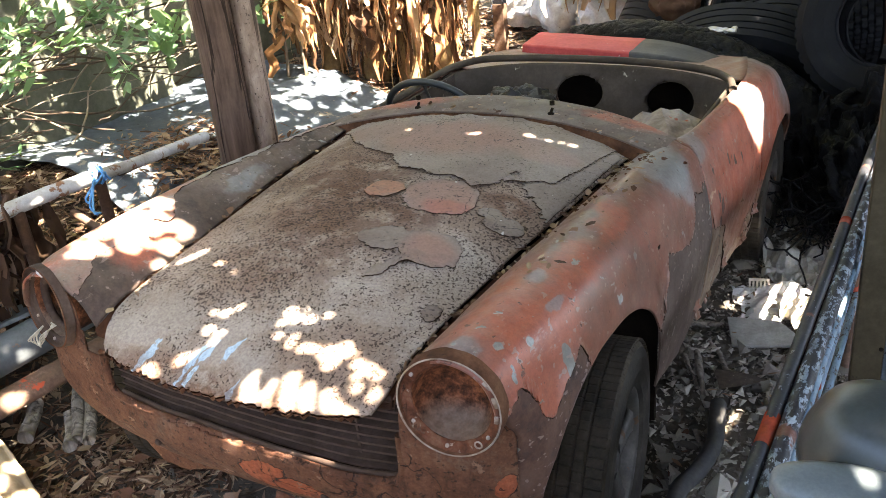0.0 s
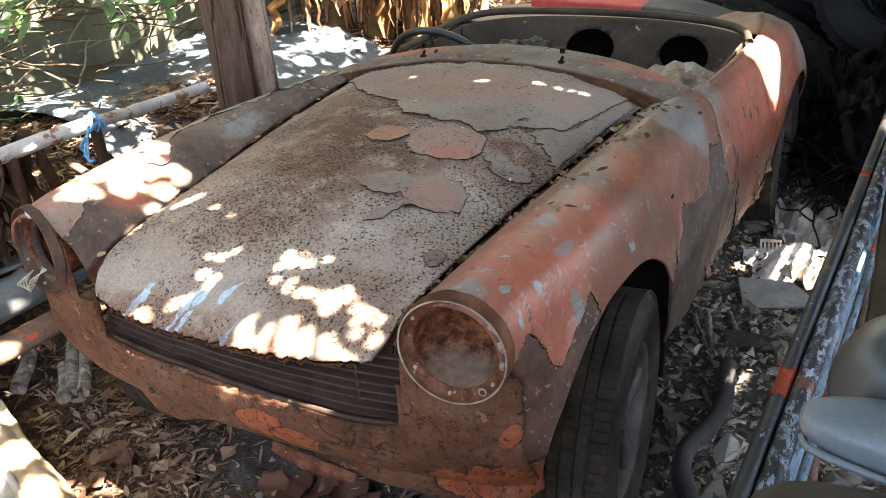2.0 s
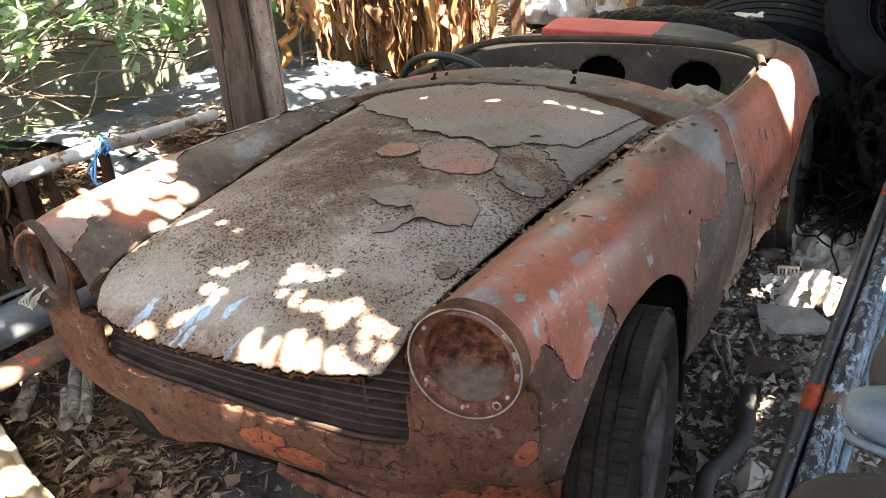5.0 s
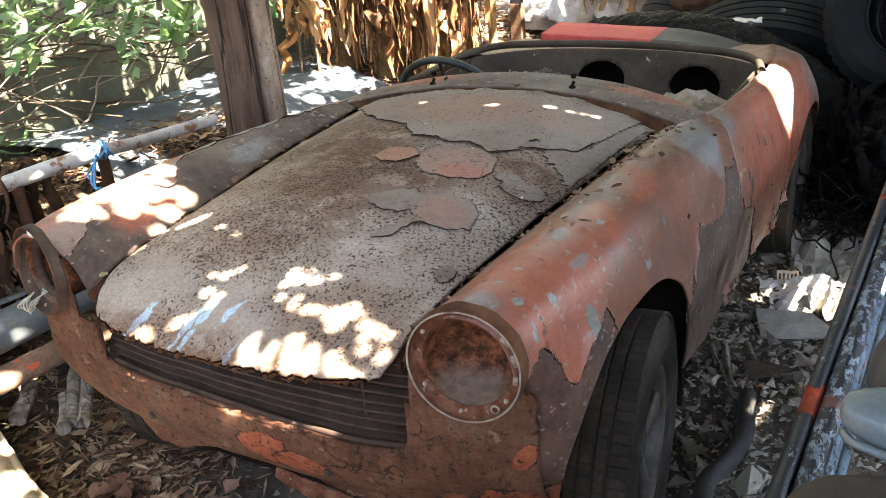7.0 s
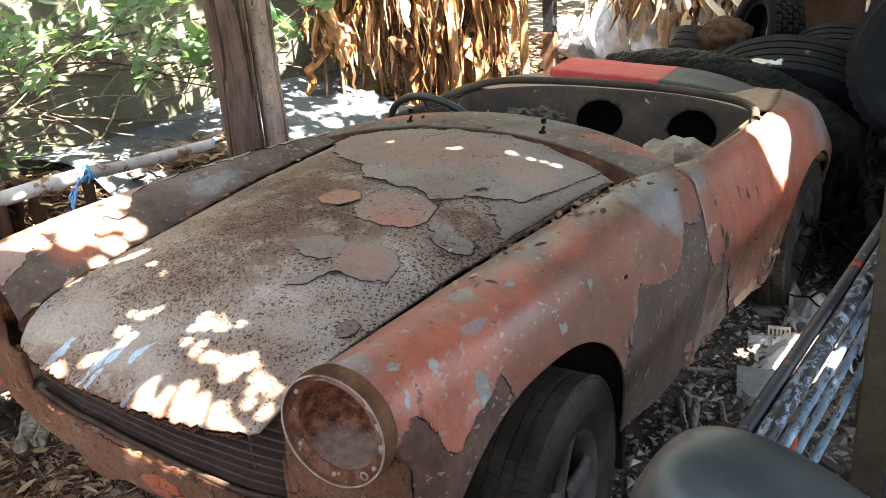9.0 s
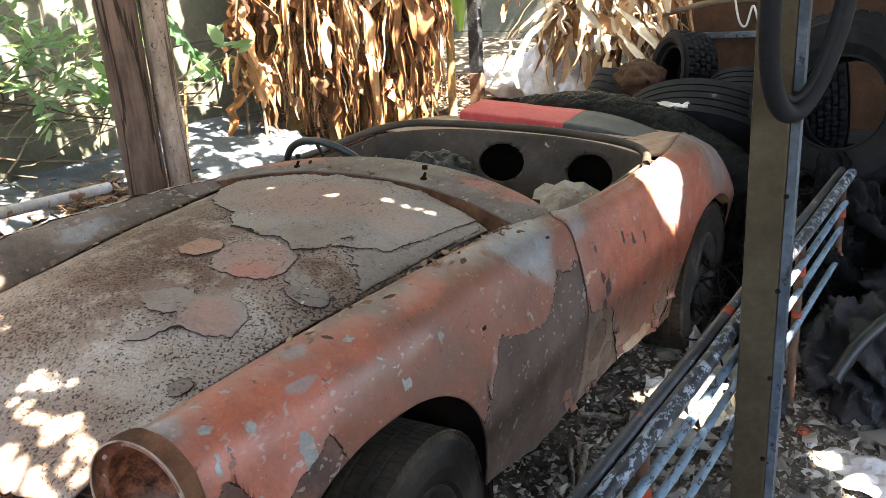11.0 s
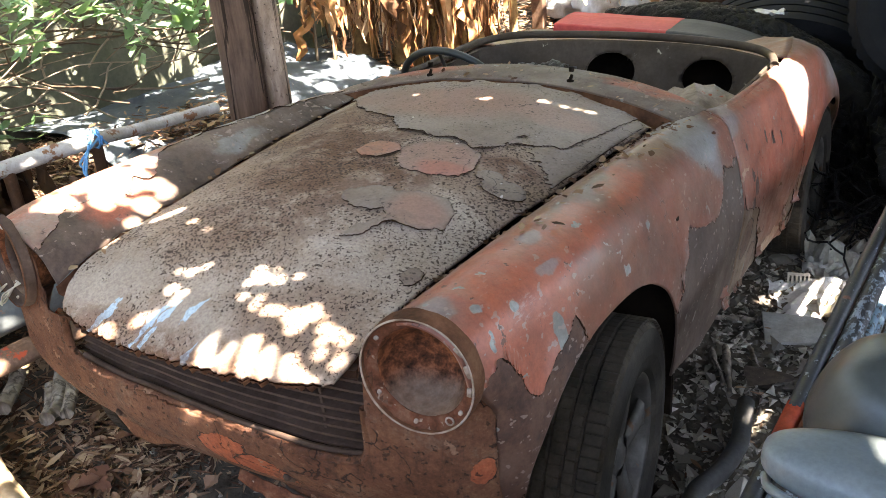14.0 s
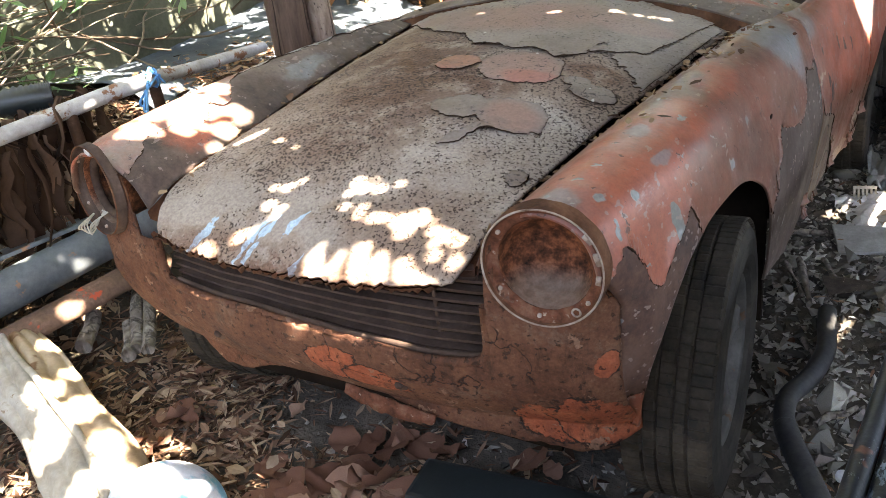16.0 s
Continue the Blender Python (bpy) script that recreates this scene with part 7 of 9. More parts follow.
part("inner_bead", tube_mesh("inner_bead", [(x * 0.9, y * 0.9 - 0.006, z * 0.9) for x, y, z in lp], 0.008, MAT_TYRE_OLD, 8, closed=True), loop)


# ---- burnt rubber strip over the tail, black sheets ----
def lump(name, centre, radii, material, amp=0.25, freq=3.0, seed=0, flat=0.0, n=40, folds=0.0):
    """An uneven heap: a ball pushed about by noise, cut flat below."""
    verts = []
    for i in range(n):
        th = math.pi * i / (n - 1)
        for j in range(2 * n):
            ph = 2 * math.pi * j / (2 * n)
            d = Vector((math.sin(th) * math.cos(ph), math.sin(th) * math.sin(ph), math.cos(th)))
            r = 1 + amp * noise.noise(d * freq + Vector((seed, 0, 0))) + 0.4 * amp * noise.noise(d * freq * 3 + Vector((0, seed, 0)))
            if folds:
                r += folds * abs(noise.noise(Vector((d.x * 5, d.y * 5, d.z * 14 + seed)))) - folds * 0.3
            p = Vector((d.x * radii[0] * r, d.y * radii[1] * r, max(d.z * radii[2] * r, -radii[2] * (1 - flat))))
            verts.append((centre[0] + p.x, centre[1] + p.y, centre[2] + p.z))
    return mesh_of(name, verts, grid_faces(n, 2 * n, loop_v=True), material)


def strip_mesh(name, pts, widths, thick, material, amp=0.02, seed=0, cross=14, seg=22):
    """A draped, arched strip along points, with a bowed section and torn relief."""
    P = spline(pts, seg)
    verts = []
    n = len(P)
    for i, p in enumerate(P):
        t = (P[min(i + 1, n - 1)] - P[max(i - 1, 0)]).normalized()
        w = np.interp(i / (n - 1), np.linspace(0, 1, len(widths)), widths)
        side = (Vector((0.15, -1, 0.1)) - t * Vector((0.15, -1, 0.1)).dot(t)).normalized()
        up = side.cross(t).normalized()
        if up.z < 0:
            up = -up
        for j in range(cross):
            s = -1 + 2 * j / (cross - 1)
            o = p + side * s * w + up * (thick * (1 - abs(s) ** 2.5) - thick * 0.9 * (abs(s) > 0.9))
            o += Vector(noise.noise_vector(o * 11 + Vector((seed, 0, 0)))) * amp + Vector(noise.noise_vector(o * 30)) * amp * 0.8 + Vector(noise.noise_vector(o * 80)) * amp * 0.45 + up * abs(noise.noise(o * 45)) * amp * 0.8
            verts.append(o)
    return mesh_of(name, verts, grid_faces(n, cross), material)


burnt = thing("burnt_tyre_tread", "charred black strip of tyre tread draped behind the car's tail", "tyre tread", (0.4, 2.76, 0.575))
b1 = part("tread_strip", strip_mesh("tread_strip", [(-0.75, 0.35, 0.01), (-0.464, 0.30, 0.057), (-0.226, 0.28, 0.047), (-0.045, 0.26, 0.01), (0.15, 0.25, -0.075), (0.325, 0.22, -0.19), (0.45, 0.13, -0.36), (0.51, 0.10, -0.55)], [0.06, 0.09, 0.115, 0.12, 0.12, 0.125, 0.13, 0.13, 0.12, 0.11], 0.07, MAT_CHAR, 0.0085, 3, 44, 40), burnt)
solid(b1, 0.02, -1)
b2 = part("torn_flap", strip_mesh("torn_flap", [(-0.10, 0.22, 0.06), (-0.02, 0.17, 0.03), (0.06, 0.16, -0.02), (0.12, 0.18, -0.07)], [0.035, 0.06, 0.055, 0.02], 0.02, MAT_CHAR, 0.012, 8, 8), burnt, "torn black flap")
solid(b2, 0.008, -1)

sheet_bits = thing("cloth_scrap", "small pale rag lying on the burnt tyre", "rag", (0.355, 3.10, 0.665))
vs = [(0.15 * (u - 0.5) * (1 + 0.3 * noise.noise(Vector((u * 4, v * 4, 0)))), 0.08 * (v - 0.5), 0.02 * noise.noise(Vector((u * 5, v * 5, 2))) + 0.015) for u in np.linspace(0, 1, 14) for v in np.linspace(0, 1, 10)]
solid(part("scrap", mesh_of("scrap", vs, grid_faces(14, 10), MAT_WHITE), sheet_bits), 0.002)

for k, (c, r, sd, mt, lb) in enumerate([
    ((1.02, 2.72, 0.10), (0.20, 0.26, 0.26), 1, MAT_CHAR, "black burnt rubber lump behind the car"),
    ((1.32, 2.30, 0.02), (0.21, 0.26, 0.20), 5, MAT_BAG, "crumpled black plastic sack on the ground"),
    ((1.50, 2.75, 0.06), (0.26, 0.28, 0.30), 9, MAT_BAG, "black plastic sheet heaped under the tyres"),
    ((1.10, 2.98, 0.12), (0.34, 0.26, 0.36), 21, MAT_CHAR, "mound of charred black rubber under the tyres"),
    ((0.82, 2.90, 0.05), (0.16, 0.22, 0.34), 12, MAT_CHAR, "lump of burnt black rubber by the tail"),
]):
    heap = thing("plastic_sack" if mt is MAT_BAG else "burnt_rubber_lump", lb, "sack" if mt is MAT_BAG else "scrap heap", c)
    part("body", lump("body", (0, 0, 0), r, mt, 0.42, 3.2, sd, 0.35, 84, 0.24 if mt is MAT_BAG else 0.14), heap)
    for q in range(4):
        a = 0.9 + 1.5 * q + sd
        pts = [(r[0] * 1.02 * math.cos(a + 0.5 * w) * math.sin(0.45 + 0.4 * w), r[1] * 1.02 * math.sin(a + 0.5 * w) * math.sin(0.45 + 0.4 * w), r[2] * 1.04 * math.cos(0.45 + 0.4 * w)) for w in range(4)]
        solid(part("loose_fold", strip_mesh("loose_fold", pts, [0.02, 0.05, 0.06, 0.03], 0.025, mt, 0.016, sd + q, 14, 12), heap), 0.004, -1)

tagged(part("brown_sack", lump("brown_sack", (0, 0, 0), (0.13, 0.10, 0.10), MAT_BACKSHED, 0.22, 2.4, 17, 0.3, 36, 0.06), m=Matrix.Translation((0.0, 3.72, 0.66))), "crumpled dark brown sack beside the small tyre", "sack")
hosebag = part("black_tube", tube_mesh("black_tube", spline([(1.24, 1.95, 0.12), (1.30, 2.05, 0.22), (1.40, 2.2, 0.27), (1.55, 2.3, 0.2), (1.62, 2.3, 0.05)], 8), 0.022, MAT_BLACKPL, 12))
tagged(hosebag, "black rubber tube lying over the plastic sack", "tube")

# tangle of thin wire and strips beside the rear wheel
vs, fs = [], []
for k in range(70):
    p = Vector((0.86 + rng.gauss(0, 0.07), 2.42 + rng.gauss(0, 0.16), 0.08 + abs(rng.gauss(0, 0.07))))
    pts = [p]
    d = Vector((rng.gauss(0, 1), rng.gauss(0, 1), rng.gauss(0, 0.7))).normalized()
    for q in range(5):
        d = (d + Vector((rng.gauss(0, 0.5), rng.gauss(0, 0.5), rng.gauss(0, 0.4)))).normalized()
        pts.append(pts[-1] + d * 0.04)
    m = tube_mesh("t", pts, 0.004, None, 4)
    b = len(vs)
    vs += [v.co.copy() for v in m.vertices]
    fs += [tuple(b + i for i in f.vertices) for f in m.polygons]
    bpy.data.meshes.remove(m)
tagged(part("wire_tangle", mesh_of("wire_tangle", vs, fs, MAT_CHAR)), "tangle of black burnt wire beside the rear wheel", "wire", kind="stuff")


# ---- red cover on the tail ----
def cover(name, x0, x1, taper, material, seed):
    vs = []
    for i in range(24):
        u = i / 23
        x = x0 + (x1 - x0) * u
        k = 1 - taper * u ** 2
        for y, z in ((0.0, 0.0), (0.003, 0.026), (0.006, 0.031), (0.012, 0.034), (0.14, 0.054), (0.20, 0.058), (0.206, 0.052), (0.21, 0.0)):
            vs.append((x + 0.10 * u * y * taper, y * (0.75 + 0.25 * k) + 0.01 * (1 - k), z * k + 0.003 * noise.noise(Vector((x * 7, y * 9, seed)))))
    return mesh_of(name, vs, grid_faces(24, 8), material, False)


lid = thing("plastic_cover", "red and dark grey plastic cover lying on the car's tail", "cover", (-0.03, 2.52, 0.682))
solid(part("red_half", cover("red_half", -0.36, 0.135, 0.0, MAT_REDPLASTIC, 1), lid, "dusty red half"), 0.006, -1)
solid(part("grey_half", cover("grey_half", 0.13, 0.46, 0.85, MAT_GREYPLASTIC, 2), lid, "dark grey tapering half"), 0.006, -1)
lid.rotation_euler = (radians(-4), radians(1.5), radians(-3))

clear = part("plastic_bag", lump("plastic_bag", (0, 0, 0), (0.15, 0.11, 0.10), MAT_CLEAR, 0.35, 3.5, 4, 0.2, 30, 0.2), m=pose(-0.17, 1.98, 0.60))
tagged(clear, "crumpled cloudy plastic bag in the cockpit", "plastic bag")
vs = []
for i in range(10):
    for j in range(8):
        u, v = i / 9, j / 7
        h = 0.060 * max(0.0, 1 - abs(u - 0.35) / 0.3) * (1 - 0.5 * v) + 0.03 * max(0.0, 1 - abs(u - 0.8 + 0.2 * v) / 0.2) + 0.03 * abs(noise.noise(Vector((u * 5, v * 4, 1)))) + 0.02 * abs(noise.noise(Vector((u * 12, v * 9, 4))))
        vs.append((0.27 * (u - 0.5), 0.26 * (v - 0.5), h))
cl = part("cloth", mesh_of("cloth", vs, grid_faces(10, 8), MAT_CLOTH, False), m=pose(0.50, 1.70, 0.650, 6, 6, 20))
tagged(solid(cl, 0.003), "dirty beige folded cloth lying in the cockpit", "cloth")
seat_lump = part("seat_cushion", lump("seat_cushion", (0, 0, 0), (0.20, 0.22, 0.12), MAT_SEAT, 0.12, 2.5, 2, 0.4, 26), m=pose(0.34, 1.82, 0.42))
tagged(seat_lump, "collapsed dark seat cushion in the cockpit", "cushion")


# ---- steel gate frame lying along the yard ----
gate = thing("steel_gate_frame", "old steel gate frame of flaking blue pipes standing on edge", "gate", (1.03, 1.2, -0.02))
RAILS = [(0.000, 0.578, 0.015, MAT_PIPE_DARK), (0.034, 0.572, 0.0185, MAT_PIPE), (0.014, 0.546, 0.010, MAT_PIPE_DARK), (0.040, 0.490, 0.011, MAT_PIPE_BLUE), (0.036, 0.395, 0.010, MAT_PIPE_BLUE), (0.044, 0.29, 0.010, MAT_PIPE_BLUE)]


def gate_x(y):
    return -0.047 + 0.052 * (y + 0.95)


for dx, z, r, mt in RAILS:
    y0, y1 = -1.75 + 0.1 * (r < 0.018), 1.52 - 0.10 * (z < 0.5)
    pts = [(dx + gate_x(y0 + (y1 - y0) * k / 15), y0 + (y1 - y0) * k / 15, z + 0.003 * math.sin(k * 1.3 + dx * 50)) for k in range(16)]
    part("rail", tube_mesh("rail", pts, r, mt, 14), gate)
for y, ln in ((-1.19, 0.05), (-0.86, 0.10), (-0.62, 0.05), (0.15, 0.04)):
    part("rail_paint", tube_mesh("rail_paint", [(gate_x(y), y, 0.575), (gate_x(y + ln), y + ln, 0.575)], 0.0157, MAT_RED_BAND, 14), gate, "chipped red paint on the rail")
for k, y in enumerate((-1.45, -0.45, 0.30, 0.80, 1.40)):
    xo = gate_x(y) + 0.02
    up = part("upright", tube_mesh("upright", [(xo + 0.02, y, -0.03), (xo + 0.014, y + 0.01, 0.28), (xo + 0.006, y + 0.02, 0.57)], 0.014, MAT_PIPE_RUST, 12), gate, "rust-brown upright")
    for z in (0.30, 0.44):
        part("band", tube_mesh("band", [(xo + 0.014, y + 0.011, z), (xo + 0.011, y + 0.014, z + 0.03)], 0.0155, MAT_RED_BAND, 12), up, "chipped red paint band")


# ---- parked scooter: seat, cover and rounded housing; lower body and wheels are unseen additions ----
sc = thing("motor_scooter", "parked motor scooter with worn dark vinyl seat and blue-grey cover", "scooter", (1.35, -0.35, -0.06))


def blob_box(name, centre, radii, material, p=3.0, n=34, rot=(0, 0, 0), fn=None):
    vs = []
    R = Euler([radians(a) for a in rot]).to_matrix()
    for i in range(n):
        th = math.pi * i / (n - 1) - math.pi / 2
        for j in range(2 * n):
            ph = 2 * math.pi * j / (2 * n)
            d = Vector((math.cos(th) * math.cos(ph), math.cos(th) * math.sin(ph), math.sin(th)))
            r = (abs(d.x) ** p + abs(d.y) ** p + abs(d.z) ** p) ** (-1 / p)
            q = Vector((d.x * r * radii[0], d.y * r * radii[1], d.z * r * radii[2]))
            if fn:
                q = fn(q)
            q = R @ q
            vs.append((centre[0] + q.x, centre[1] + q.y, centre[2] + q.z))
    return mesh_of(name, vs, grid_faces(n, 2 * n, loop_v=True), material)


part("rounded_housing", blob_box("rounded_housing", (-0.085, 0.20, 0.97), (0.20, 0.085, 0.085), MAT_HOUSING, 2.8, rot=(0, 27, -3)), sc, "smooth dark rounded housing")
part("cover", blob_box("cover", (-0.135, 0.105, 1.035), (0.155, 0.055, 0.024), MAT_SHELL, 3.0, rot=(0, 5, 3), fn=lambda q: Vector((q.x, q.y * (0.62 + 0.38 * min(1, (q.x + 0.175) / 0.2)), q.z))), sc, "blue-grey moulded cover with a pale lip")
part("seat", blob_box("seat", (-0.095, -0.075, 0.895), (0.235, 0.17, 0.085), MAT_SEAT, 6.0, rot=(36, 3, 3)), sc, "worn brown-black vinyl seat")
part("seat_piping", tube_mesh("seat_piping", spline([(-0.285, 0.095, 1.025), (-0.27, 0.065, 1.035), (-0.20, 0.045, 1.036), (-0.08, 0.03, 1.03), (0.06, 0.03, 1.02)], 6), 0.004, MAT_SHELL, 8), sc, "pale grey piping")
part("body", blob_box("body", (-0.02, -0.05, 0.52), (0.16, 0.30, 0.30), MAT_SHELL, 3.5), sc)
for yy in (-0.42, 0.30):
    part("wheel", lathe_mesh("wheel", [(0.0005, 0.03), (0.10, 0.035), (0.14, 0.045), (0.20, 0.05), (0.215, 0.0), (0.20, -0.05), (0.14, -0.045), (0.10, -0.035), (0.0005, -0.03)], MAT_TYRE, 40), sc, m=pose(0.0, yy, 0.205, 0, 90, 0))


def dry_strip(vs, fs, top, ln, wd, seed, droop=0.35, out=None, curl=1.8):
    """A torn, folded strip that hangs from a point."""
    r = random.Random(seed)
    d = out or Vector((r.gauss(0, 1), r.gauss(0, 1), 0)).normalized()
    n = 9
    tw = r.uniform(0, 6.28)
    tws = r.gauss(0, curl)
    b = len(vs)
    for i in range(n):
        u = i / (n - 1)
        c = top + d * (droop * ln * (1 - (1 - u) ** 2) * 0.6) + Vector((0.05 * noise.noise(Vector((seed, u * 4, 0))), 0.05 * noise.noise(Vector((seed, u * 4, 5))), -ln * u ** 1.2))
        a = tw + tws * u
        s = Vector((math.cos(a), math.sin(a), 0.25 * math.sin(a * 2)))
        f = Vector((-math.sin(a), math.cos(a), 0))
        w = wd * (0.35 + 1.1 * math.sin(math.pi * min(u * 0.9 + 0.08, 1))) * (1 + 0.5 * noise.noise(Vector((u * 9, seed, 0))))
        vs += [c - s * w + f * w * 0.5, c - s * w * 0.45 - f * w * 0.1, c + f * w * 0.25, c + s * w * 0.5 - f * w * 0.12, c + s * w + f * w * 0.45]
    for i in range(n - 1):
        for j in range(4):
            if r.random() > 0.06:
                a = b + i * 5 + j
                fs.append((a, a + 5, a + 6, a + 1))


# ---- pipe rail with blue string, grey tubes and sheet by the wall ----
rail = thing("pipe_rail", "low rail of pale flaking pipe with blue string tied on", "rail", (-1.15, 0.5, 0.3))
part("top_pipe", tube_mesh("top_pipe", [(-0.16, -0.75, 0.385), (-0.09, -0.2, 0.395), (-0.02, 0.1, 0.41), (0.055, 0.235, 0.425)], 0.024, MAT_RAIL, 14), rail)
part("return_pipe", tube_mesh("return_pipe", [(0.055, 0.235, 0.425), (0.03, 0.40, 0.40), (-0.06, 0.85, 0.34)], 0.020, MAT_RAIL, 12), rail)
for x, y, r in ((-0.045, 0.0, 0.018), (0.05, 0.24, 0.018), (-0.14, -0.6, 0.018)):
    part("leg", tube_mesh("leg", [(x, y, -0.22), (x + 0.004, y, 0.40)], r, MAT_PIPE_RUST, 12), rail, "rust-brown leg")
part("low_bar", tube_mesh("low_bar", [(0.04, 0.24, 0.20), (-0.20, 0.30, 0.24)], 0.014, MAT_PIPE_RUST, 10), rail)
for k in range(7):
    a = k * 0.9
    ends = [(0.055 + 0.027 * math.cos(a), 0.235 + 0.012 * k - 0.04, 0.425 + 0.027 * math.sin(a)), (0.055 + 0.028 * math.cos(a + 1.6), 0.235, 0.425 + 0.028 * math.sin(a + 1.6)), (0.055 + 0.027 * math.cos(a + 3.1), 0.245, 0.425 + 0.027 * math.sin(a + 3.1))]
    if k > 3:
        ends += [(0.06 + 0.035 * (k - 4), 0.25 - 0.02 * k, 0.41 - 0.008 * k), (0.09 + 0.04 * (k - 4), 0.24 - 0.02 * k, 0.36 - 0.02 * (k % 2))]
    part("string", tube_mesh("string", spline(ends, 6), 0.004, MAT_STRING, 6), rail, "blue nylon string")

gt = part("grey_tube", tube_mesh("grey_tube", [(-1.29, -0.30, 0.30), (-1.18, 0.1, 0.315), (-1.12, 0.4, 0.33), (-1.06, 0.75, 0.34)], 0.058, MAT_GREYPIPE, 24, caps=True))
tagged(gt, "grey plastic drain tube lying on the litter", "pipe")
gut = part("rusty_gutter", mesh_of("rusty_gutter", [(0.055 * math.cos(a), y, 0.05 * math.sin(a)) for y in np.linspace(-0.4, 0.35, 16) for a in np.linspace(0.1, math.pi - 0.1, 14)], grid_faces(16, 14), MAT_PIPE_RUST), m=pose(-1.05, 0.16, 0.225, 2, 0, -12))
tagged(solid(gut, 0.004), "rust-brown half-round gutter beside the tube", "gutter")
lean_board = part("grey_board", box_mesh("grey_board", 0.30, 0.75, 0.012, MAT_GREYPIPE, 0.003, 0.002), m=pose(-1.33, 0.28, 0.34, 0, -18, -14))
tagged(lean_board, "grey-green sheet offcut lying on the heap", "board")
# hanging dead leaves, their dark brown also adding shade behind the rail
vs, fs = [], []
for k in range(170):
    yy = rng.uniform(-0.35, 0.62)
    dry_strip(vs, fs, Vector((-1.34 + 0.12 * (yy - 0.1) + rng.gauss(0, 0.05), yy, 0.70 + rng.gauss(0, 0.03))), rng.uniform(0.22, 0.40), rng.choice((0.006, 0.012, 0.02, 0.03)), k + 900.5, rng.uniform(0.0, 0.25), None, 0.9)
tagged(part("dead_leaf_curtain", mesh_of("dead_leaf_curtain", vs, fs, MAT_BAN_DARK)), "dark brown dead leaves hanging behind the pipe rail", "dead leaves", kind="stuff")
corr = part("corrugated_hose", tube_mesh("corrugated_hose", spline([(-1.62, 0.18, 0.70), (-1.46, 0.33, 0.735), (-1.33, 0.475, 0.74), (-1.29, 0.53, 0.735)], 16), 0.036, MAT_BLACKPL, 16, ribs=0.20))
tagged(corr, "black corrugated hose end on the leaf heap", "hose")

# pale sheet spread over the bank below the wall
vs = []
for i in range(60):
    for j in range(40):
        u, v = i / 59, j / 39
        y = 1.22 + 1.93 * u
        x = -2.42 + (1.35 - 0.4 * u) * v
        z = ground_height(x, y) + 0.055 + 0.06 * (1 - v) ** 3 + 0.018 * noise.noise(Vector((x * 3, y * 3, 8))) + 0.006 * noise.noise(Vector((x * 11, y * 11, 8)))
        vs.append((x, y, z))
tarp = part("ground_sheet", mesh_of("ground_sheet", vs, grid_faces(60, 40), MAT_SHEET))
tagged(solid(tarp, 0.004, 1.0), "weathered blue-grey sheet spread over the bank, strewn with leaves", "sheet")


# ---- banana plants with dry hanging leaves ----
def banana(x, y, h, r0, count, seed, label, green=True):
    z0 = ground_height(x, y)
    pl = thing("banana_plant", label, "banana plant", (x, y, z0), group="clump of banana plants")
    r = random.Random(seed)
    pts = [(0.06 * math.sin(k * 0.9 + seed), 0.05 * math.cos(k * 0.7 + seed), h * k / 8 - 0.05) for k in range(9)]
    part("stem", tube_mesh("stem", pts, [r0 * (1.15 - 0.07 * k) for k in range(9)], MAT_BAN_STEM, 14, wob=0.25), pl, "banana stem wrapped in dry sheaths")
    vs, fs = [], []
    for k in range(int(count * 1.5)):
        a = r.uniform(0, 6.283)
        zz = r.uniform(0.25, 1.05) * h
        o = Vector((math.cos(a) * r0 * 1.0, math.sin(a) * r0 * 1.0, zz))
        if k % 7 == 0:
            dry_strip(vs, fs, o + Vector((r.gauss(0, 0.05), r.gauss(0, 0.05), 0)), min(zz, r.uniform(0.12, 0.30)), r.uniform(0.012, 0.034), r.random() * 100, r.uniform(0.5, 1.4))
            continue
        dry_strip(vs, fs, o, min(zz * r.uniform(0.55, 1.0), r.uniform(0.25, 0.9)), r.choice((0.003, 0.005, 0.008, 0.012, 0.018)), r.random() * 100, r.uniform(0.02, 0.5), Vector((math.cos(a + r.gauss(0, 0.6)), math.sin(a), 0)))
    for k in range(count // 9):
        a, zz = r.uniform(0, 6.283), r.uniform(0.22, 1.0) * h
        dry_strip(vs, fs, Vector((math.cos(a) * r0 * 1.3, math.sin(a) * r0 * 1.3, zz)), min(zz * 0.8, r.uniform(0.16, 0.42)), r.uniform(0.028, 0.055), r.random() * 100, r.uniform(0.2, 0.9), Vector((math.cos(a), math.sin(a), 0)), 3.0)
    dl = part("dry_leaves", mesh_of("dry_leaves", vs, fs, MAT_BAN_DRY), pl, "crisp brown hanging banana leaves")
    dl["kind"] = "stuff"
    if green:
        for q in range(2):
            a = r.uniform(0, 6.283)
            vs, fs = [], []
            n = 16
            for i in range(n):
                u = i / (n - 1)
                c = Vector((math.cos(a) * 0.7 * u, math.sin(a) * 0.7 * u, h * 0.95 + 0.5 * u - 0.9 * u * u))
                s = Vector((-math.sin(a), math.cos(a), 0)) * 0.17 * math.sin(math.pi * (0.08 + 0.9 * u)) ** 0.6
                vs += [c - s + Vector((0, 0, -0.05)), c - s * 0.5, c + Vector((0, 0, -0.02)), c + s * 0.5, c + s + Vector((0, 0, -0.05))]
            part("green_leaf", mesh_of("green_leaf", vs, grid_faces(n, 5), MAT_BAN_GREEN), pl, "green banana leaf")
    return pl


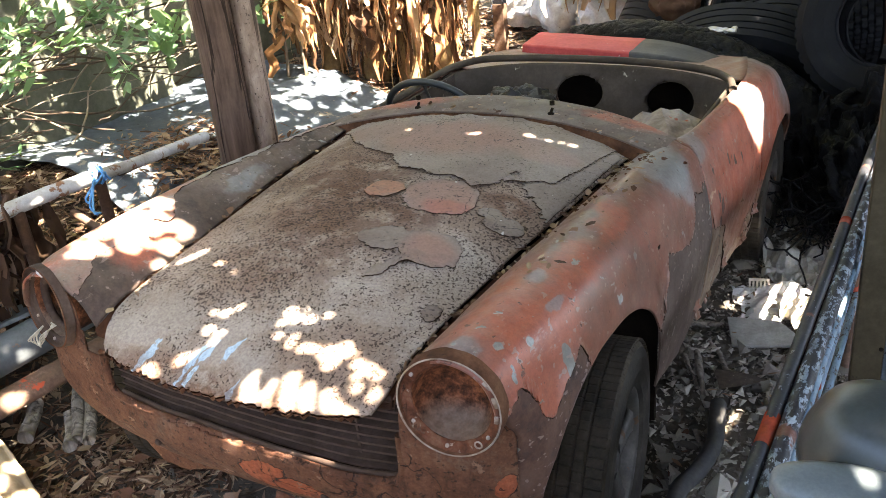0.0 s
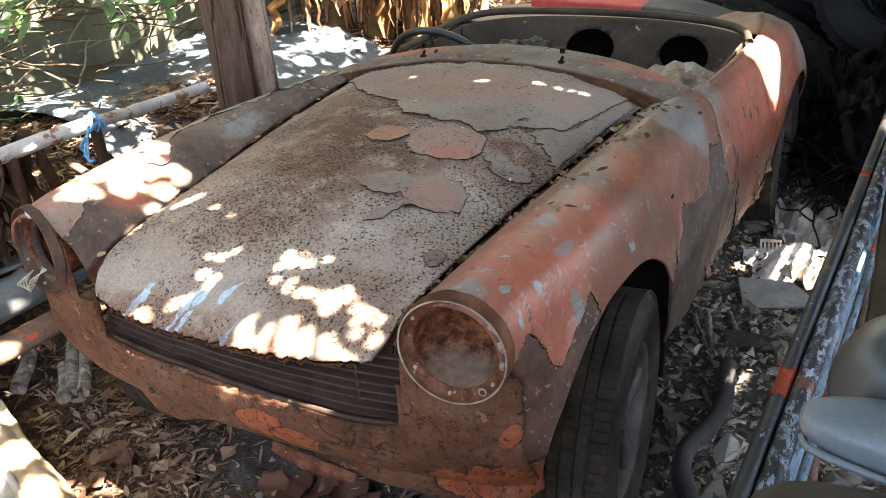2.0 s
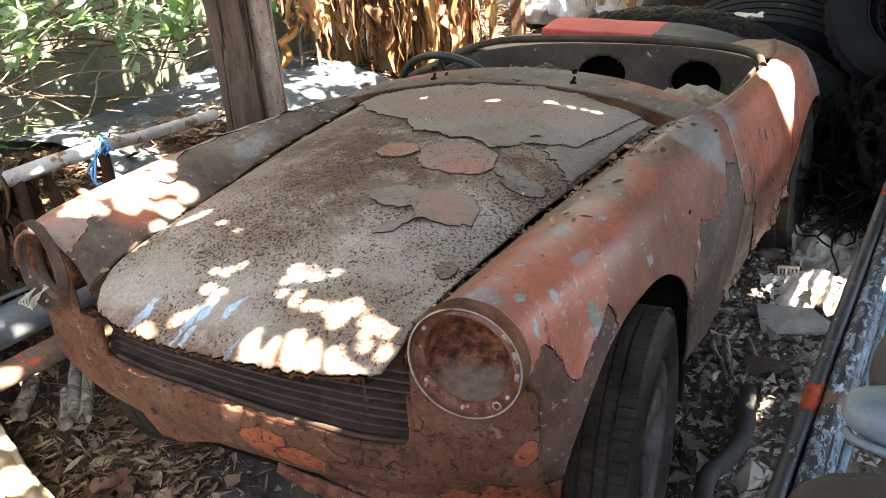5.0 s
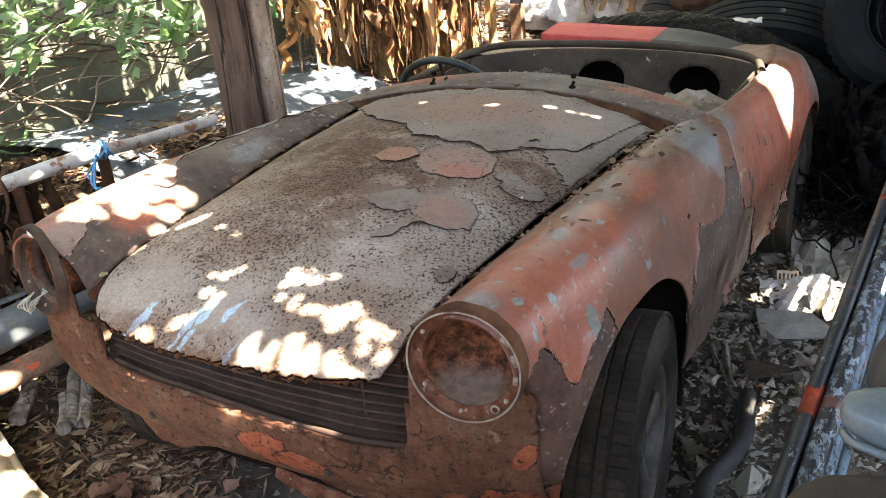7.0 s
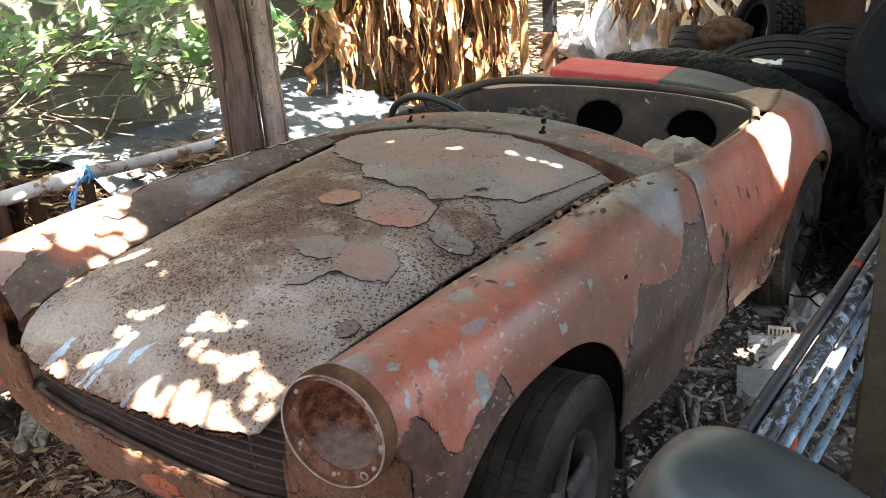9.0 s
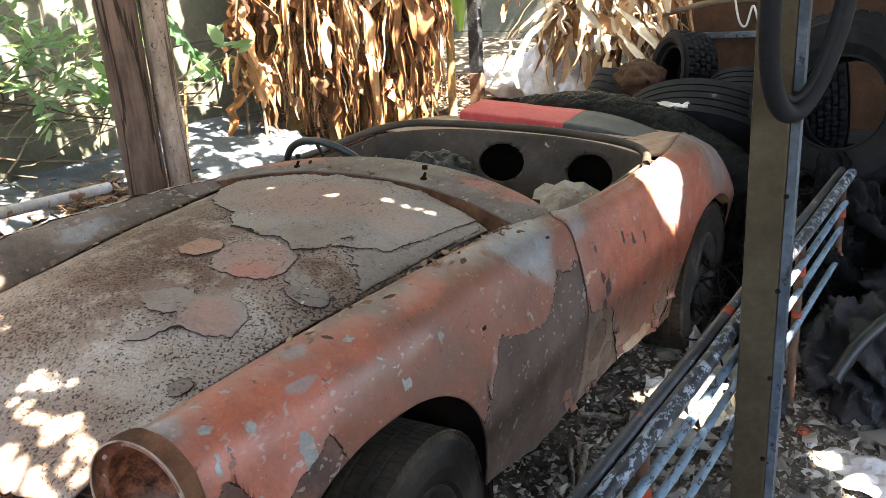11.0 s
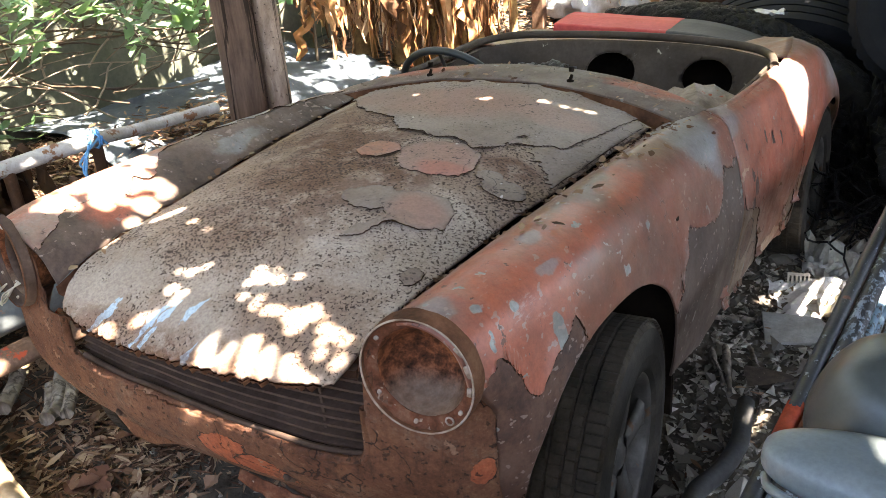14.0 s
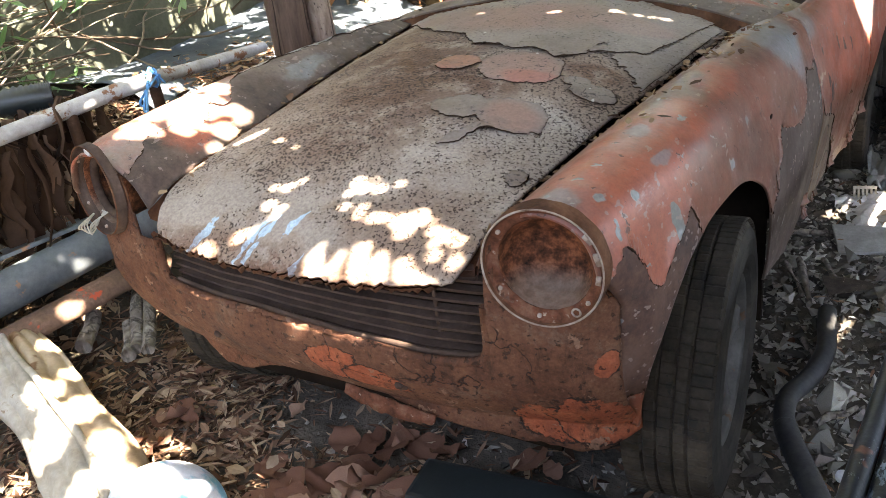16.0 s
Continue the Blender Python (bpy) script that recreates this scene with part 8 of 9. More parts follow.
for k, (x, y, h, r0, cnt, gr) in enumerate([(-1.90, 3.28, 2.0, 0.06, 330, False), (-1.72, 3.36, 2.2, 0.075, 420, False), (-1.54, 3.44, 2.3, 0.08, 440, True), (-1.38, 3.55, 2.2, 0.065, 330, False), (-2.12, 3.26, 1.9, 0.022, 80, False), (-1.6, 3.9, 2.2, 0.08, 200, True)]):
    banana(x, y, h, r0, cnt, 11 + k, "banana plant wrapped in brown hanging dead leaves" if not gr else "banana plant with dead leaves below and green ones above", gr)

# sunlit heap of dead leaves and pale sacks past the pole
vs, fs = [], []
for k in range(360):
    o = Vector((-0.55 + rng.gauss(0, 0.17), 4.75 + rng.gauss(0, 0.2), 0.85 + abs(rng.gauss(0, 0.28))))
    dry_strip(vs, fs, o, rng.uniform(0.15, 0.5), rng.choice((0.006, 0.012, 0.020, 0.030)), k + 300.5, rng.uniform(0.5, 1.9), None, 0.8)
tagged(part("dead_leaf_heap", mesh_of("dead_leaf_heap", vs, fs, MAT_BAN_PALE)), "heap of dead banana leaves thrown over the fence", "dead leaves", kind="stuff")
for k, (c, r) in enumerate([((-1.05, 4.95, 0.42), (0.22, 0.20, 0.26)), ((-0.72, 4.85, 0.36), (0.22, 0.18, 0.2)), ((-1.45, 5.1, 0.36), (0.25, 0.2, 0.16))]):
    tagged(part("white_sack", lump("white_sack", (0, 0, 0), r, MAT_WHITE, 0.35, 2.6, 20 + k, 0.3, 30, 0.15), m=Matrix.Translation(c)), "pale crumpled sack lying in the sun", "sack", group="sacks beyond the plants")
for k, (pts, rr) in enumerate([([(-1.25, 4.7, 1.35), (-0.9, 4.75, 0.95), (-0.5, 4.7, 0.82), (0.1, 4.6, 0.95), (0.5, 4.6, 0.98)], 0.018), ([(-1.95, 3.0, 0.35), (-2.02, 3.05, 0.8), (-2.2, 3.1, 1.6)], 0.010)]):
    tagged(part("dead_branch", tube_mesh("dead_branch", spline(pts, 8), rr, MAT_TWIG, 8, wob=0.3)), "bare dead branch beside the banana plants", "branch")


# ---- shrub by the wall ----
def shrub(name, label, base, count_br, leaves, spread, seed, leaf_len=(0.06, 0.11), wide=0.17):
    r = random.Random(seed)
    sh = thing(name, label, "shrub", base)
    vs, fs, lv, lf = [], [], [], []
    for k in range(count_br):
        a = r.uniform(-0.6, 1.3)
        p = Vector((r.gauss(0, 0.12), r.gauss(0, 0.25), 0))
        d = Vector((math.cos(a) * 0.55, math.sin(a) * 0.8, r.uniform(0.35, 1.1))).normalized()
        pts = [p]
        for q in range(9):
            d = (d + Vector((r.gauss(0, 0.14), r.gauss(0, 0.16), r.gauss(-0.07, 0.1)))).normalized()
            pts.append(pts[-1] + d * spread / 9)
            if q > 3:
                for w in range(leaves):
                    o = pts[-1] + Vector((r.gauss(0, 0.03), r.gauss(0, 0.03), r.gauss(0, 0.03)))
                    ld = (d + Vector((r.gauss(0, 0.8), r.gauss(0, 0.8), r.gauss(0, 0.6)))).normalized()
                    nn = Vector((r.gauss(0, 0.5), r.gauss(0, 0.5), 1)).normalized()
                    ln = r.uniform(*leaf_len)
                    b = len(lv)
                    lv += leaf_verts(o, ld, nn, ln, ln * wide)
                    lf += [(b, b + 1, b + 2, b + 3), (b, b + 3, b + 4, b + 5)]
        m = tube_mesh("t", pts, [0.0055 - 0.00045 * q for q in range(10)], None, 5)
        b = len(vs)
        vs += [v.co.copy() for v in m.vertices]
        fs += [tuple(b + i for i in f.vertices) for f in m.polygons]
        bpy.data.meshes.remove(m)
    part("twig_work", mesh_of("twig_work", vs, fs, MAT_TWIG), sh, "thin grey-brown twigs")["kind"] = "stuff"
    crown = part("crown", mesh_of("crown", lv, lf, MAT_GREEN, False), sh, "narrow fresh green leaves")
    crown["kind"] = "stuff"
    return sh


shrub("shrub", "straggly green shrub in front of the concrete wall", (-2.34, 1.20, 0.66), 10, 6, 0.80, 3)
shrub("shrub", "straggly green shrub in front of the concrete wall", (-2.36, 1.75, 0.78), 9, 5, 0.62, 8)
shrub("shrub", "thin green shrub at the end of the wall", (-2.34, 0.45, 0.55), 9, 5, 0.8, 15)
shrub("shrub", "broad-leaved green shrub behind the timber post", (-2.28, 2.50, 0.55), 6, 3, 0.75, 21, (0.09, 0.15), 0.25)
# one plant with large split leaves beside the post
split = thing("split_leaf_plant", "plant with large split dark green leaves beside the post", "plant", (-2.16, 2.58, 0.33))
for q, (ox, oy, oz, size, yaw, droop) in enumerate(((0.0, 0.02, 0.78, 0.30, -52, 52), (0.06, 0.10, 0.60, 0.24, -20, 40), (-0.04, -0.12, 0.92, 0.24, -95, 35))):
    vs, nl, nc = [], 25, 11
    for i in range(nl):
        u = i / (nl - 1)
        half = 0.42 * math.sin(math.pi * (0.10 + 0.88 * u) ** 0.8) ** 0.7
        for j in range(nc):
            v = -1 + 2 * j / (nc - 1)
            # deep slits between the ribs towards the margin
            w = half * v * (1 - 0.45 * max(0.0, abs(v) - 0.45) * (1 if i % 4 == 0 else 0))
            vs.append((size * w, size * u, size * (-0.25 * u * u - 0.22 * v * v * half + 0.03 * math.sin(i * 1.57) * abs(v))))
    m = pose(ox, oy, oz, 0, 0, yaw) @ pose(0, 0, 0, -droop, 0, 0)
    leaf = part("leaf", mesh_of("leaf", vs, grid_faces(nl, nc), MAT_SPLIT), split, "large split glossy leaf", m)
    part("stem", tube_mesh("stem", spline([(0, 0, -0.03), (ox * 0.4, oy * 0.3, oz * 0.6), (ox, oy, oz)], 6), 0.007, MAT_BAN_STEM, 6), split, "thin green stem")
# bare twigs across the wall
vs, fs = [], []
r2 = random.Random(5)
for k in range(60):
    p = Vector((-2.28 + r2.gauss(0, 0.07), r2.uniform(0.4, 2.2), 0.74 + r2.gauss(0, 0.09)))
    d = Vector((r2.gauss(0.1, 0.35), 1 if r2.random() < 0.7 else -1, r2.gauss(0.02, 0.22))).normalized()
    pts = [p]
    for q in range(8):
        d = (d + Vector((r2.gauss(0, 0.12), 0, r2.gauss(0, 0.12)))).normalized()
        pts.append(pts[-1] + d * 0.09)
    m = tube_mesh("t", pts, [r2.uniform(0.002, 0.0055)] * 9, None, 5)
    b = len(vs)
    vs += [v.co.copy() for v in m.vertices]
    fs += [tuple(b + i for i in f.vertices) for f in m.polygons]
    bpy.data.meshes.remove(m)
tagged(part("bare_twigs", mesh_of("bare_twigs", vs, fs, MAT_TWIG)), "tangle of bare twigs lying along the wall", "twigs", kind="stuff")

# withered leaves on the plant behind the post
wp = thing("withered_plant", "withered plant with hanging red-brown dead leaves by the wall", "plant", (-2.05, 2.95, 0.33))
part("stalk", tube_mesh("stalk", spline([(0, 0, -0.03), (0.02, 0.0, 0.3), (-0.02, 0.02, 0.6), (0.06, 0.03, 0.95)], 6), 0.009, MAT_TWIG, 8), wp, "thin bent stalk")
vs, fs = [], []
for k in range(26):
    zz = 0.35 + 0.6 * (k / 26)
    dry_strip(vs, fs, Vector((0.02 + r2.gauss(0, 0.05), r2.gauss(0, 0.05), zz)), r2.uniform(0.14, 0.34), r2.choice((0.010, 0.018, 0.03)), k + 700.5, r2.uniform(0.3, 1.2), None, 1.0)
part("dead_foliage", mesh_of("dead_foliage", vs, fs, MAT_BAN_DRY), wp, "crumpled red-brown leaves")["kind"] = "stuff"

# white cord hung up, ledge of the shed and fresh leaves by the pole
cord = part("white_rope", tube_mesh("white_rope", spline([(0.484, 3.6, 1.16), (0.486, 3.6, 1.07), (0.51, 3.6, 0.974), (0.541, 3.6, 0.957), (0.566, 3.6, 1.045), (0.596, 3.6, 0.979), (0.629, 3.6, 1.0), (0.634, 3.6, 1.07), (0.63, 3.6, 1.16), (0.6, 3.7, 1.9), (0.6, 4.0, 2.72)], 8), 0.005, MAT_WHITE, 6))
tagged(cord, "dirty white rope hanging in loops over the tyres", "rope")
ledge = part("shed_ledge", box_mesh("shed_ledge", 1.1, 0.05, 0.035, MAT_CHANNEL, 0.006, 0.002), m=pose(0.12, 5.07, 0.69, 0, -3, 0))
tagged(ledge, "pale flaking ledge across the rusty shed wall", "ledge", kind="structure")
fresh = thing("banana_shoot", "young banana plant with fresh green leaves by the pole", "banana plant", (-1.44, 4.22, 0.2), group="clump of banana plants")
part("stem", tube_mesh("stem", [(0, 0, -0.03), (0.01, 0, 0.5), (-0.01, 0.01, 1.0), (0.02, 0, 1.4)], [0.03, 0.028, 0.024, 0.02], MAT_BAN_STEM, 10), fresh)
for q, (z0, dx, ln, wd) in enumerate(((0.95, 0.10, 0.42, 0.06), (0.52, -0.08, 0.22, 0.055), (1.25, -0.14, 0.40, 0.07), (1.3, 0.2, 0.5, 0.07))):
    vs = []
    for i in range(12):
        u = i / 11
        c = Vector((dx * (0.3 + u), -0.06 * u, z0 + 0.10 * u - ln * u * u))
        w_ = wd * math.sin(math.pi * (0.06 + 0.9 * u)) ** 0.6
        vs += [c + Vector((-w_, 0.0, 0.01)), c + Vector((-w_ * 0.5, -0.02, 0)), c + Vector((0, -0.03, 0)), c + Vector((w_ * 0.5, -0.02, 0)), c + Vector((w_, 0.0, 0.01))]
    part("green_leaf", mesh_of("green_leaf", vs, grid_faces(12, 5), MAT_BAN_GREEN), fresh, "fresh green banana leaf")


# ---- things on the ground beside the car ----
hose = thing("black_hose", "dusty black rubber hose snaking over the rubble", "hose", (0.83, 0.56, 0.0))
way = [p - Vector((0.83, 0.56, 0.0)) for p in spline([(0.772, 1.17, 0.02), (0.785, 1.08, 0.03), (0.800, 0.97, 0.030), (0.785, 0.86, 0.028), (0.755, 0.76, 0.028), (0.768, 0.66, 0.03), (0.815, 0.56, 0.03), (0.870, 0.46, 0.028), (0.92, 0.34, 0.026), (0.95, 0.22, 0.025)], 22)]
part("smooth_length", tube_mesh("smooth_length", way[:112], 0.0235, MAT_HOSE, 14, wob=0.06), hose)
part("ribbed_end", tube_mesh("ribbed_end", way[111:], 0.0245, MAT_HOSE, 14, ribs=0.09), hose, "ribbed end of the hose")

crate = thing("plastic_grating", "small cream plastic grating with slots", "grating", (0.765, 1.93, -0.01))
part("frame_bar", box_mesh("frame_bar", 0.10, 0.012, 0.014, MAT_CREAM, 0.002), crate, m=pose(0, 0, 0.062))
part("frame_bar", box_mesh("frame_bar", 0.10, 0.012, 0.014, MAT_CREAM, 0.002), crate, m=pose(0, 0, 0.0))
for k in range(6):
    part("slat", box_mesh("slat", 0.009, 0.012, 0.056, MAT_CREAM, 0.001), crate, m=pose(-0.045 + 0.018 * k, 0, 0.01))
crate.rotation_euler = (radians(-30), 0, radians(14))
crate.scale = (0.72, 0.72, 0.72)

tile = part("broken_tile", mesh_of("broken_tile", [(-0.11, -0.07, 0), (0.13, -0.085, 0), (0.06, 0.045, 0.01), (-0.10, 0.09, 0.006)], [(0, 1, 2, 3)], MAT_CARD, False), m=pose(0.83, 1.60, 0.022, 3, -2, 20))
tagged(solid(tile, 0.010, 1.0, 0.002), "pale broken tile lying on the rubble", "tile")


def crumple(name, sx, sy, amp, seed, material, n=15):
    vs = []
    for i in range(n):
        for j in range(n):
            u, v = i / (n - 1) - 0.5, j / (n - 1) - 0.5
            q = Vector((u * 4 + seed, v * 4, seed))
            e = 1 + 0.25 * noise.noise(Vector((u * 3, v * 3, seed + 9)))
            vs.append((u * sx * e, v * sy * e, amp * (abs(noise.noise(q * 0.8)) + 0.35 * abs(noise.noise(q * 1.9)) + 0.08 * noise.noise(q * 5)) + 0.004))
    return mesh_of(name, vs, grid_faces(n, n), material, False)


for x, y, sx, sy, amp, sd, mt, rz, lb in [
    (0.82, 1.85, 0.26, 0.24, 0.05, 1, MAT_WHITE, 20, "crumpled white plastic sack on the rubble"),
    (0.92, 1.80, 0.16, 0.15, 0.09, 2, MAT_CREAM, 50, "crumpled cream net bag on the rubble"),
    (0.86, 2.12, 0.22, 0.26, 0.10, 3, MAT_CARD, 10, "dusty folded cardboard scrap"),
    (1.00, 2.02, 0.18, 0.15, 0.08, 4, MAT_WHITE, 70, "crumpled pale plastic scrap"),
    (0.98, 2.22, 0.24, 0.18, 0.06, 5, MAT_CARD, 30, "dusty grey cardboard scrap"),
    (1.05, 1.98, 0.12, 0.20, 0.12, 14, MAT_BAG, 10, "crumpled black plastic scrap"),
    (1.32, 1.72, 0.24, 0.18, 0.035, 6, MAT_WHITE, 0, "torn pale plastic sheet on the soil"),
    (1.52, 1.55, 0.24, 0.18, 0.04, 7, MAT_WHITE, 35, "torn pale plastic sheet on the soil"),
]:
    ob = part("plastic_scrap", crumple("plastic_scrap", sx, sy, amp, sd, mt), m=pose(x, y, ground_height(x, y) + 0.004, 0, 0, rz))
    tagged(solid(ob, 0.002, 1.0), lb, "scrap", group="rubbish beside the car")

cap = part("bottle_cap", lathe_mesh("bottle_cap", [(0.0005, 0.010), (0.013, 0.010), (0.016, 0.007), (0.017, 0.0)], MAT_WHITE, 20), m=pose(0.905, 0.56, ground_height(0.905, 0.56) + 0.012, 8, 6, 0))
tagged(cap, "round white plastic lid on the rubble", "lid")
ringp = [(0.016 * math.cos(a), 0.016 * math.sin(a), 0.005) for a in np.linspace(0, 2 * math.pi, 20, endpoint=False)]
tagged(part("red_ring", tube_mesh("red_ring", ringp, 0.004, MAT_RED_BAND, 6, closed=True), m=pose(1.185, 1.84, ground_height(1.185, 1.84) + 0.01)), "small red plastic ring on the soil", "ring")

box = part("black_box", box_mesh("black_box", 0.42, 0.12, 0.085, MAT_BLACKPL, 0.01), m=pose(0.33, 0.16, ground_height(0.33, 0.16) - 0.005, 0, 0, 6))
tagged(box, "long black plastic case lying under the nose", "case")

# dried palm sheath: a tan upper fold, a pale lower fold and the stalk between them; a printed ball
sheath = thing("palm_sheath", "dried cream and tan palm sheath on the leaf litter", "palm sheath")
sheath.matrix_basis = pose(-0.15, -0.37, 0.075, 9, -6, 65)


def sheath_point(u, v):
    w = 0.105 * (1 + 0.25 * noise.noise(Vector((u * 4, 0, 2)))) * (1.1 - 0.3 * u)
    fold = 0.014 * abs(math.sin(v * 15 + 3 * noise.noise(Vector((u * 2.5, v, 5))))) + 0.014 * noise.noise(Vector((u * 7, v * 5, 1))) + 0.03 * max(0.0, abs(v) - 0.3) + 0.004 * noise.noise(Vector((u * 40, v * 30, 1)))
    return Vector((v * w * 2 + 0.03 * math.sin(u * 4), u * 1.0, 0.16 * (0.25 - v * v) + fold))


for nm, v0, v1, mt, lb in (("upper_fold", -0.02, 0.5, MAT_SPATHE, "tan papery fold"), ("lower_fold", -0.56, 0.0, MAT_SPATHE_PALE, "bleached cream fold")):
    vs = [sheath_point(i / 79, v0 + (v1 - v0) * j / 17 + 0.012 * noise.noise(Vector((i * 0.3, j, 2))) * (j in (0, 17))) - Vector((0, 0, 0.012 if nm == "upper_fold" else 0.0)) for i in range(80) for j in range(18)]
    solid(part(nm, mesh_of(nm, vs, grid_faces(80, 18), mt), sheath, lb), 0.005)
stalk = [sheath_point(u, 0.02 + 0.05 * noise.noise(Vector((u * 5, 3, 1)))) + Vector((0, 0, 0.008)) for u in np.linspace(0.02, 0.98, 40)]
part("stalk", tube_mesh("stalk", stalk, [0.012 - 0.004 * k / 39 for k in range(40)], MAT_SPATHE_PALE, 8, wob=0.3), sheath, "pale knobbly stalk")
ball = part("ball", blob_box("ball", (0, 0, 0.11), (0.14, 0.14, 0.12), MAT_BLUEWHITE, 2.0), m=pose(-0.31, -0.19, ground_height(-0.31, -0.19)))
tagged(ball, "white and blue plastic ball", "ball")
sack2 = part("white_scrap", crumple("white_scrap", 0.16, 0.14, 0.06, 31, MAT_WHITE), m=pose(0.13, -0.05, ground_height(0.13, -0.05) + 0.005))
tagged(solid(sack2, 0.002), "crumpled white plastic scrap", "scrap")

for k, (a, b, r) in enumerate([((-1.00, 0.40, 0.20), (-0.80, 0.20, 0.17), 0.018), ((-0.93, 0.38, 0.20), (-0.75, 0.20, 0.175), 0.017), ((-0.90, 0.27, 0.17), (-0.80, 0.17, 0.155), 0.019), ((-1.02, 0.25, 0.2), (-0.92, 0.13, 0.18), 0.022)]):
    a, b = Vector(a), Vector(b)
    ob = part("stick", tube_mesh("stick", [a.lerp(b, t) + Vector((0, 0, 0.008 * math.sin(t * 5 + k))) for t in np.linspace(0, 1, 8)], r, MAT_STICK, 10, wob=0.35))
    tagged(ob, "grey split stick lying in the dry leaves", "stick", group="sticks by the car")

# twig pieces on the rubble
for k, (x, y, ln, rz) in enumerate([(0.74, 1.40, 0.26, 120), (0.80, 1.10, 0.16, 60), (0.70, 1.62, 0.30, 10), (0.86, 0.78, 0.12, 50), (0.90, 1.25, 0.14, 95)]):
    z = ground_height(x, y) + 0.012
    ob = part("twig", tube_mesh("twig", [(-ln / 2, 0, 0), (-ln / 6, 0.008, 0.006), (ln / 6, -0.006, 0.004), (ln / 2, 0.005, 0)], [0.008, 0.009, 0.008, 0.006], MAT_STICK, 8, wob=0.2), m=pose(x, y, z, 0, 0, rz))
    tagged(ob, "grey twig on the rubble", "twig", group="twigs on the rubble")

# bark and leaf crumbs caught on the car
vs, fs = [], []
r3 = random.Random(12)
for k in range(420):
    if k < 260:
        y = r3.uniform(0.1, 1.2)
        sg = 1 if r3.random() < 0.65 else -1
        x = sg * (FRONT["gap"][0](y) - 0.006 - (WEST if sg < 0 else 0.0) + r3.gauss(0, 0.008))
        z = FRONT["gap"][1](y) - 0.004 + abs(r3.gauss(0, 0.005))
    else:
        x, y = r3.uniform(-0.48, 0.48), r3.uniform(1.28, 1.42)
        s = x / 0.545
        y -= 0.09 * s * s
        z = 0.834 - 0.062 * abs(s) ** 2.3 + 0.008
    if k % 12 == 0:
        # a few lie on the crown of the near wing
        y = r3.uniform(0.35, 1.25)
        x, z = FRONT["crown"][0](y) + r3.uniform(-0.02, 0.03), FRONT["crown"][1](y) + 0.004
    o = Vector(cx(x, y, z))
    ld = Vector((r3.gauss(0, 1), r3.gauss(0, 1), r3.gauss(0, 0.25))).normalized()
    ln = r3.uniform(0.010, 0.032)
    b = len(vs)
    vs += leaf_verts(o, ld, Vector((r3.gauss(0, 0.3), r3.gauss(0, 0.3), 1)).normalized(), ln, ln * r3.uniform(0.15, 0.35))
    fs += [(b, b + 1, b + 2, b + 3), (b, b + 3, b + 4, b + 5)]
tagged(part("leaf_crumbs", mesh_of("leaf_crumbs", vs, fs, MAT_LITTER, False)), "crumbs of dry leaf and bark caught on the car", "leaf litter", kind="stuff")


# ---- leaf litter and rubble ----
def litter(name, label, n, place, size, seed, material=MAT_LITTER, lift=0.0):
    r = random.Random(seed)
    vs, fs = [], []
    for k in range(n):
        x, y = place(r)
        if -0.64 < x - LEAN_X * y < 0.64 and 0.75 < y < 2.9:
            continue
        if -0.42 < x < 0.64 and y > 0.22 and r.random() < 0.75:
            continue
        z = ground_height(x, y) + r.uniform(0.0, 0.035) + lift
        a = r.uniform(0, 6.283)
        ln = r.uniform(*size)
        d = Vector((math.cos(a), math.sin(a), r.gauss(0, 0.22))).normalized()
        nn = Vector((r.gauss(0, 0.35), r.gauss(0, 0.35), 1)).normalized()
        b = len(vs)
        vs += leaf_verts(Vector((x, y, z)), d, nn, ln, ln * r.uniform(0.03, 0.13) * r.choice((1, 1, 1, 2)))
        fs += [(b, b + 1, b + 2, b + 3), (b, b + 3, b + 4, b + 5)]
    return tagged(part(name, mesh_of(name, vs, fs, material, False)), label, "leaf litter", kind="stuff")


litter("leaf_litter", "thick layer of dry brown leaves along the wall side", 14000, lambda r: (r.uniform(-1.75, -0.35), r.uniform(-0.7, 1.5)), (0.018, 0.075), 1)
litter("leaf_litter_front", "dry brown leaves under the nose of the car", 11000, lambda r: (r.uniform(-0.9, 0.55), r.uniform(-0.7, 0.7)), (0.014, 0.060), 2)
litter("leaf_litter_bank", "dry leaves and twigs heaped on the ground sheet", 2200, lambda r: (r.gauss(-1.66, 0.14), r.gauss(1.80, 0.20)), (0.02, 0.075), 3, lift=0.075)
litter("leaf_litter_sheet", "dry leaves scattered over the ground sheet", 150, lambda r: (r.uniform(-2.35, -1.2), r.uniform(1.3, 3.0)), (0.015, 0.05), 8, lift=0.06)
litter("leaf_litter_heap", "heap of dry yellowed leaves and cuttings behind the rail", 5200, lambda r: (r.gauss(-1.95, 0.2), r.gauss(1.02, 0.26)), (0.03, 0.08), 6)
litter("leaf_litter_far", "dry leaves below the banana plants", 5000, lambda r: (r.uniform(-2.4, -0.6), r.uniform(2.85, 5.2)), (0.05, 0.13), 4)
litter("leaf_litter_yard", "scattered dry leaves on the rubble", 900, lambda r: (r.uniform(0.65, 2.0), r.uniform(0.2, 3.0)), (0.015, 0.045), 5)


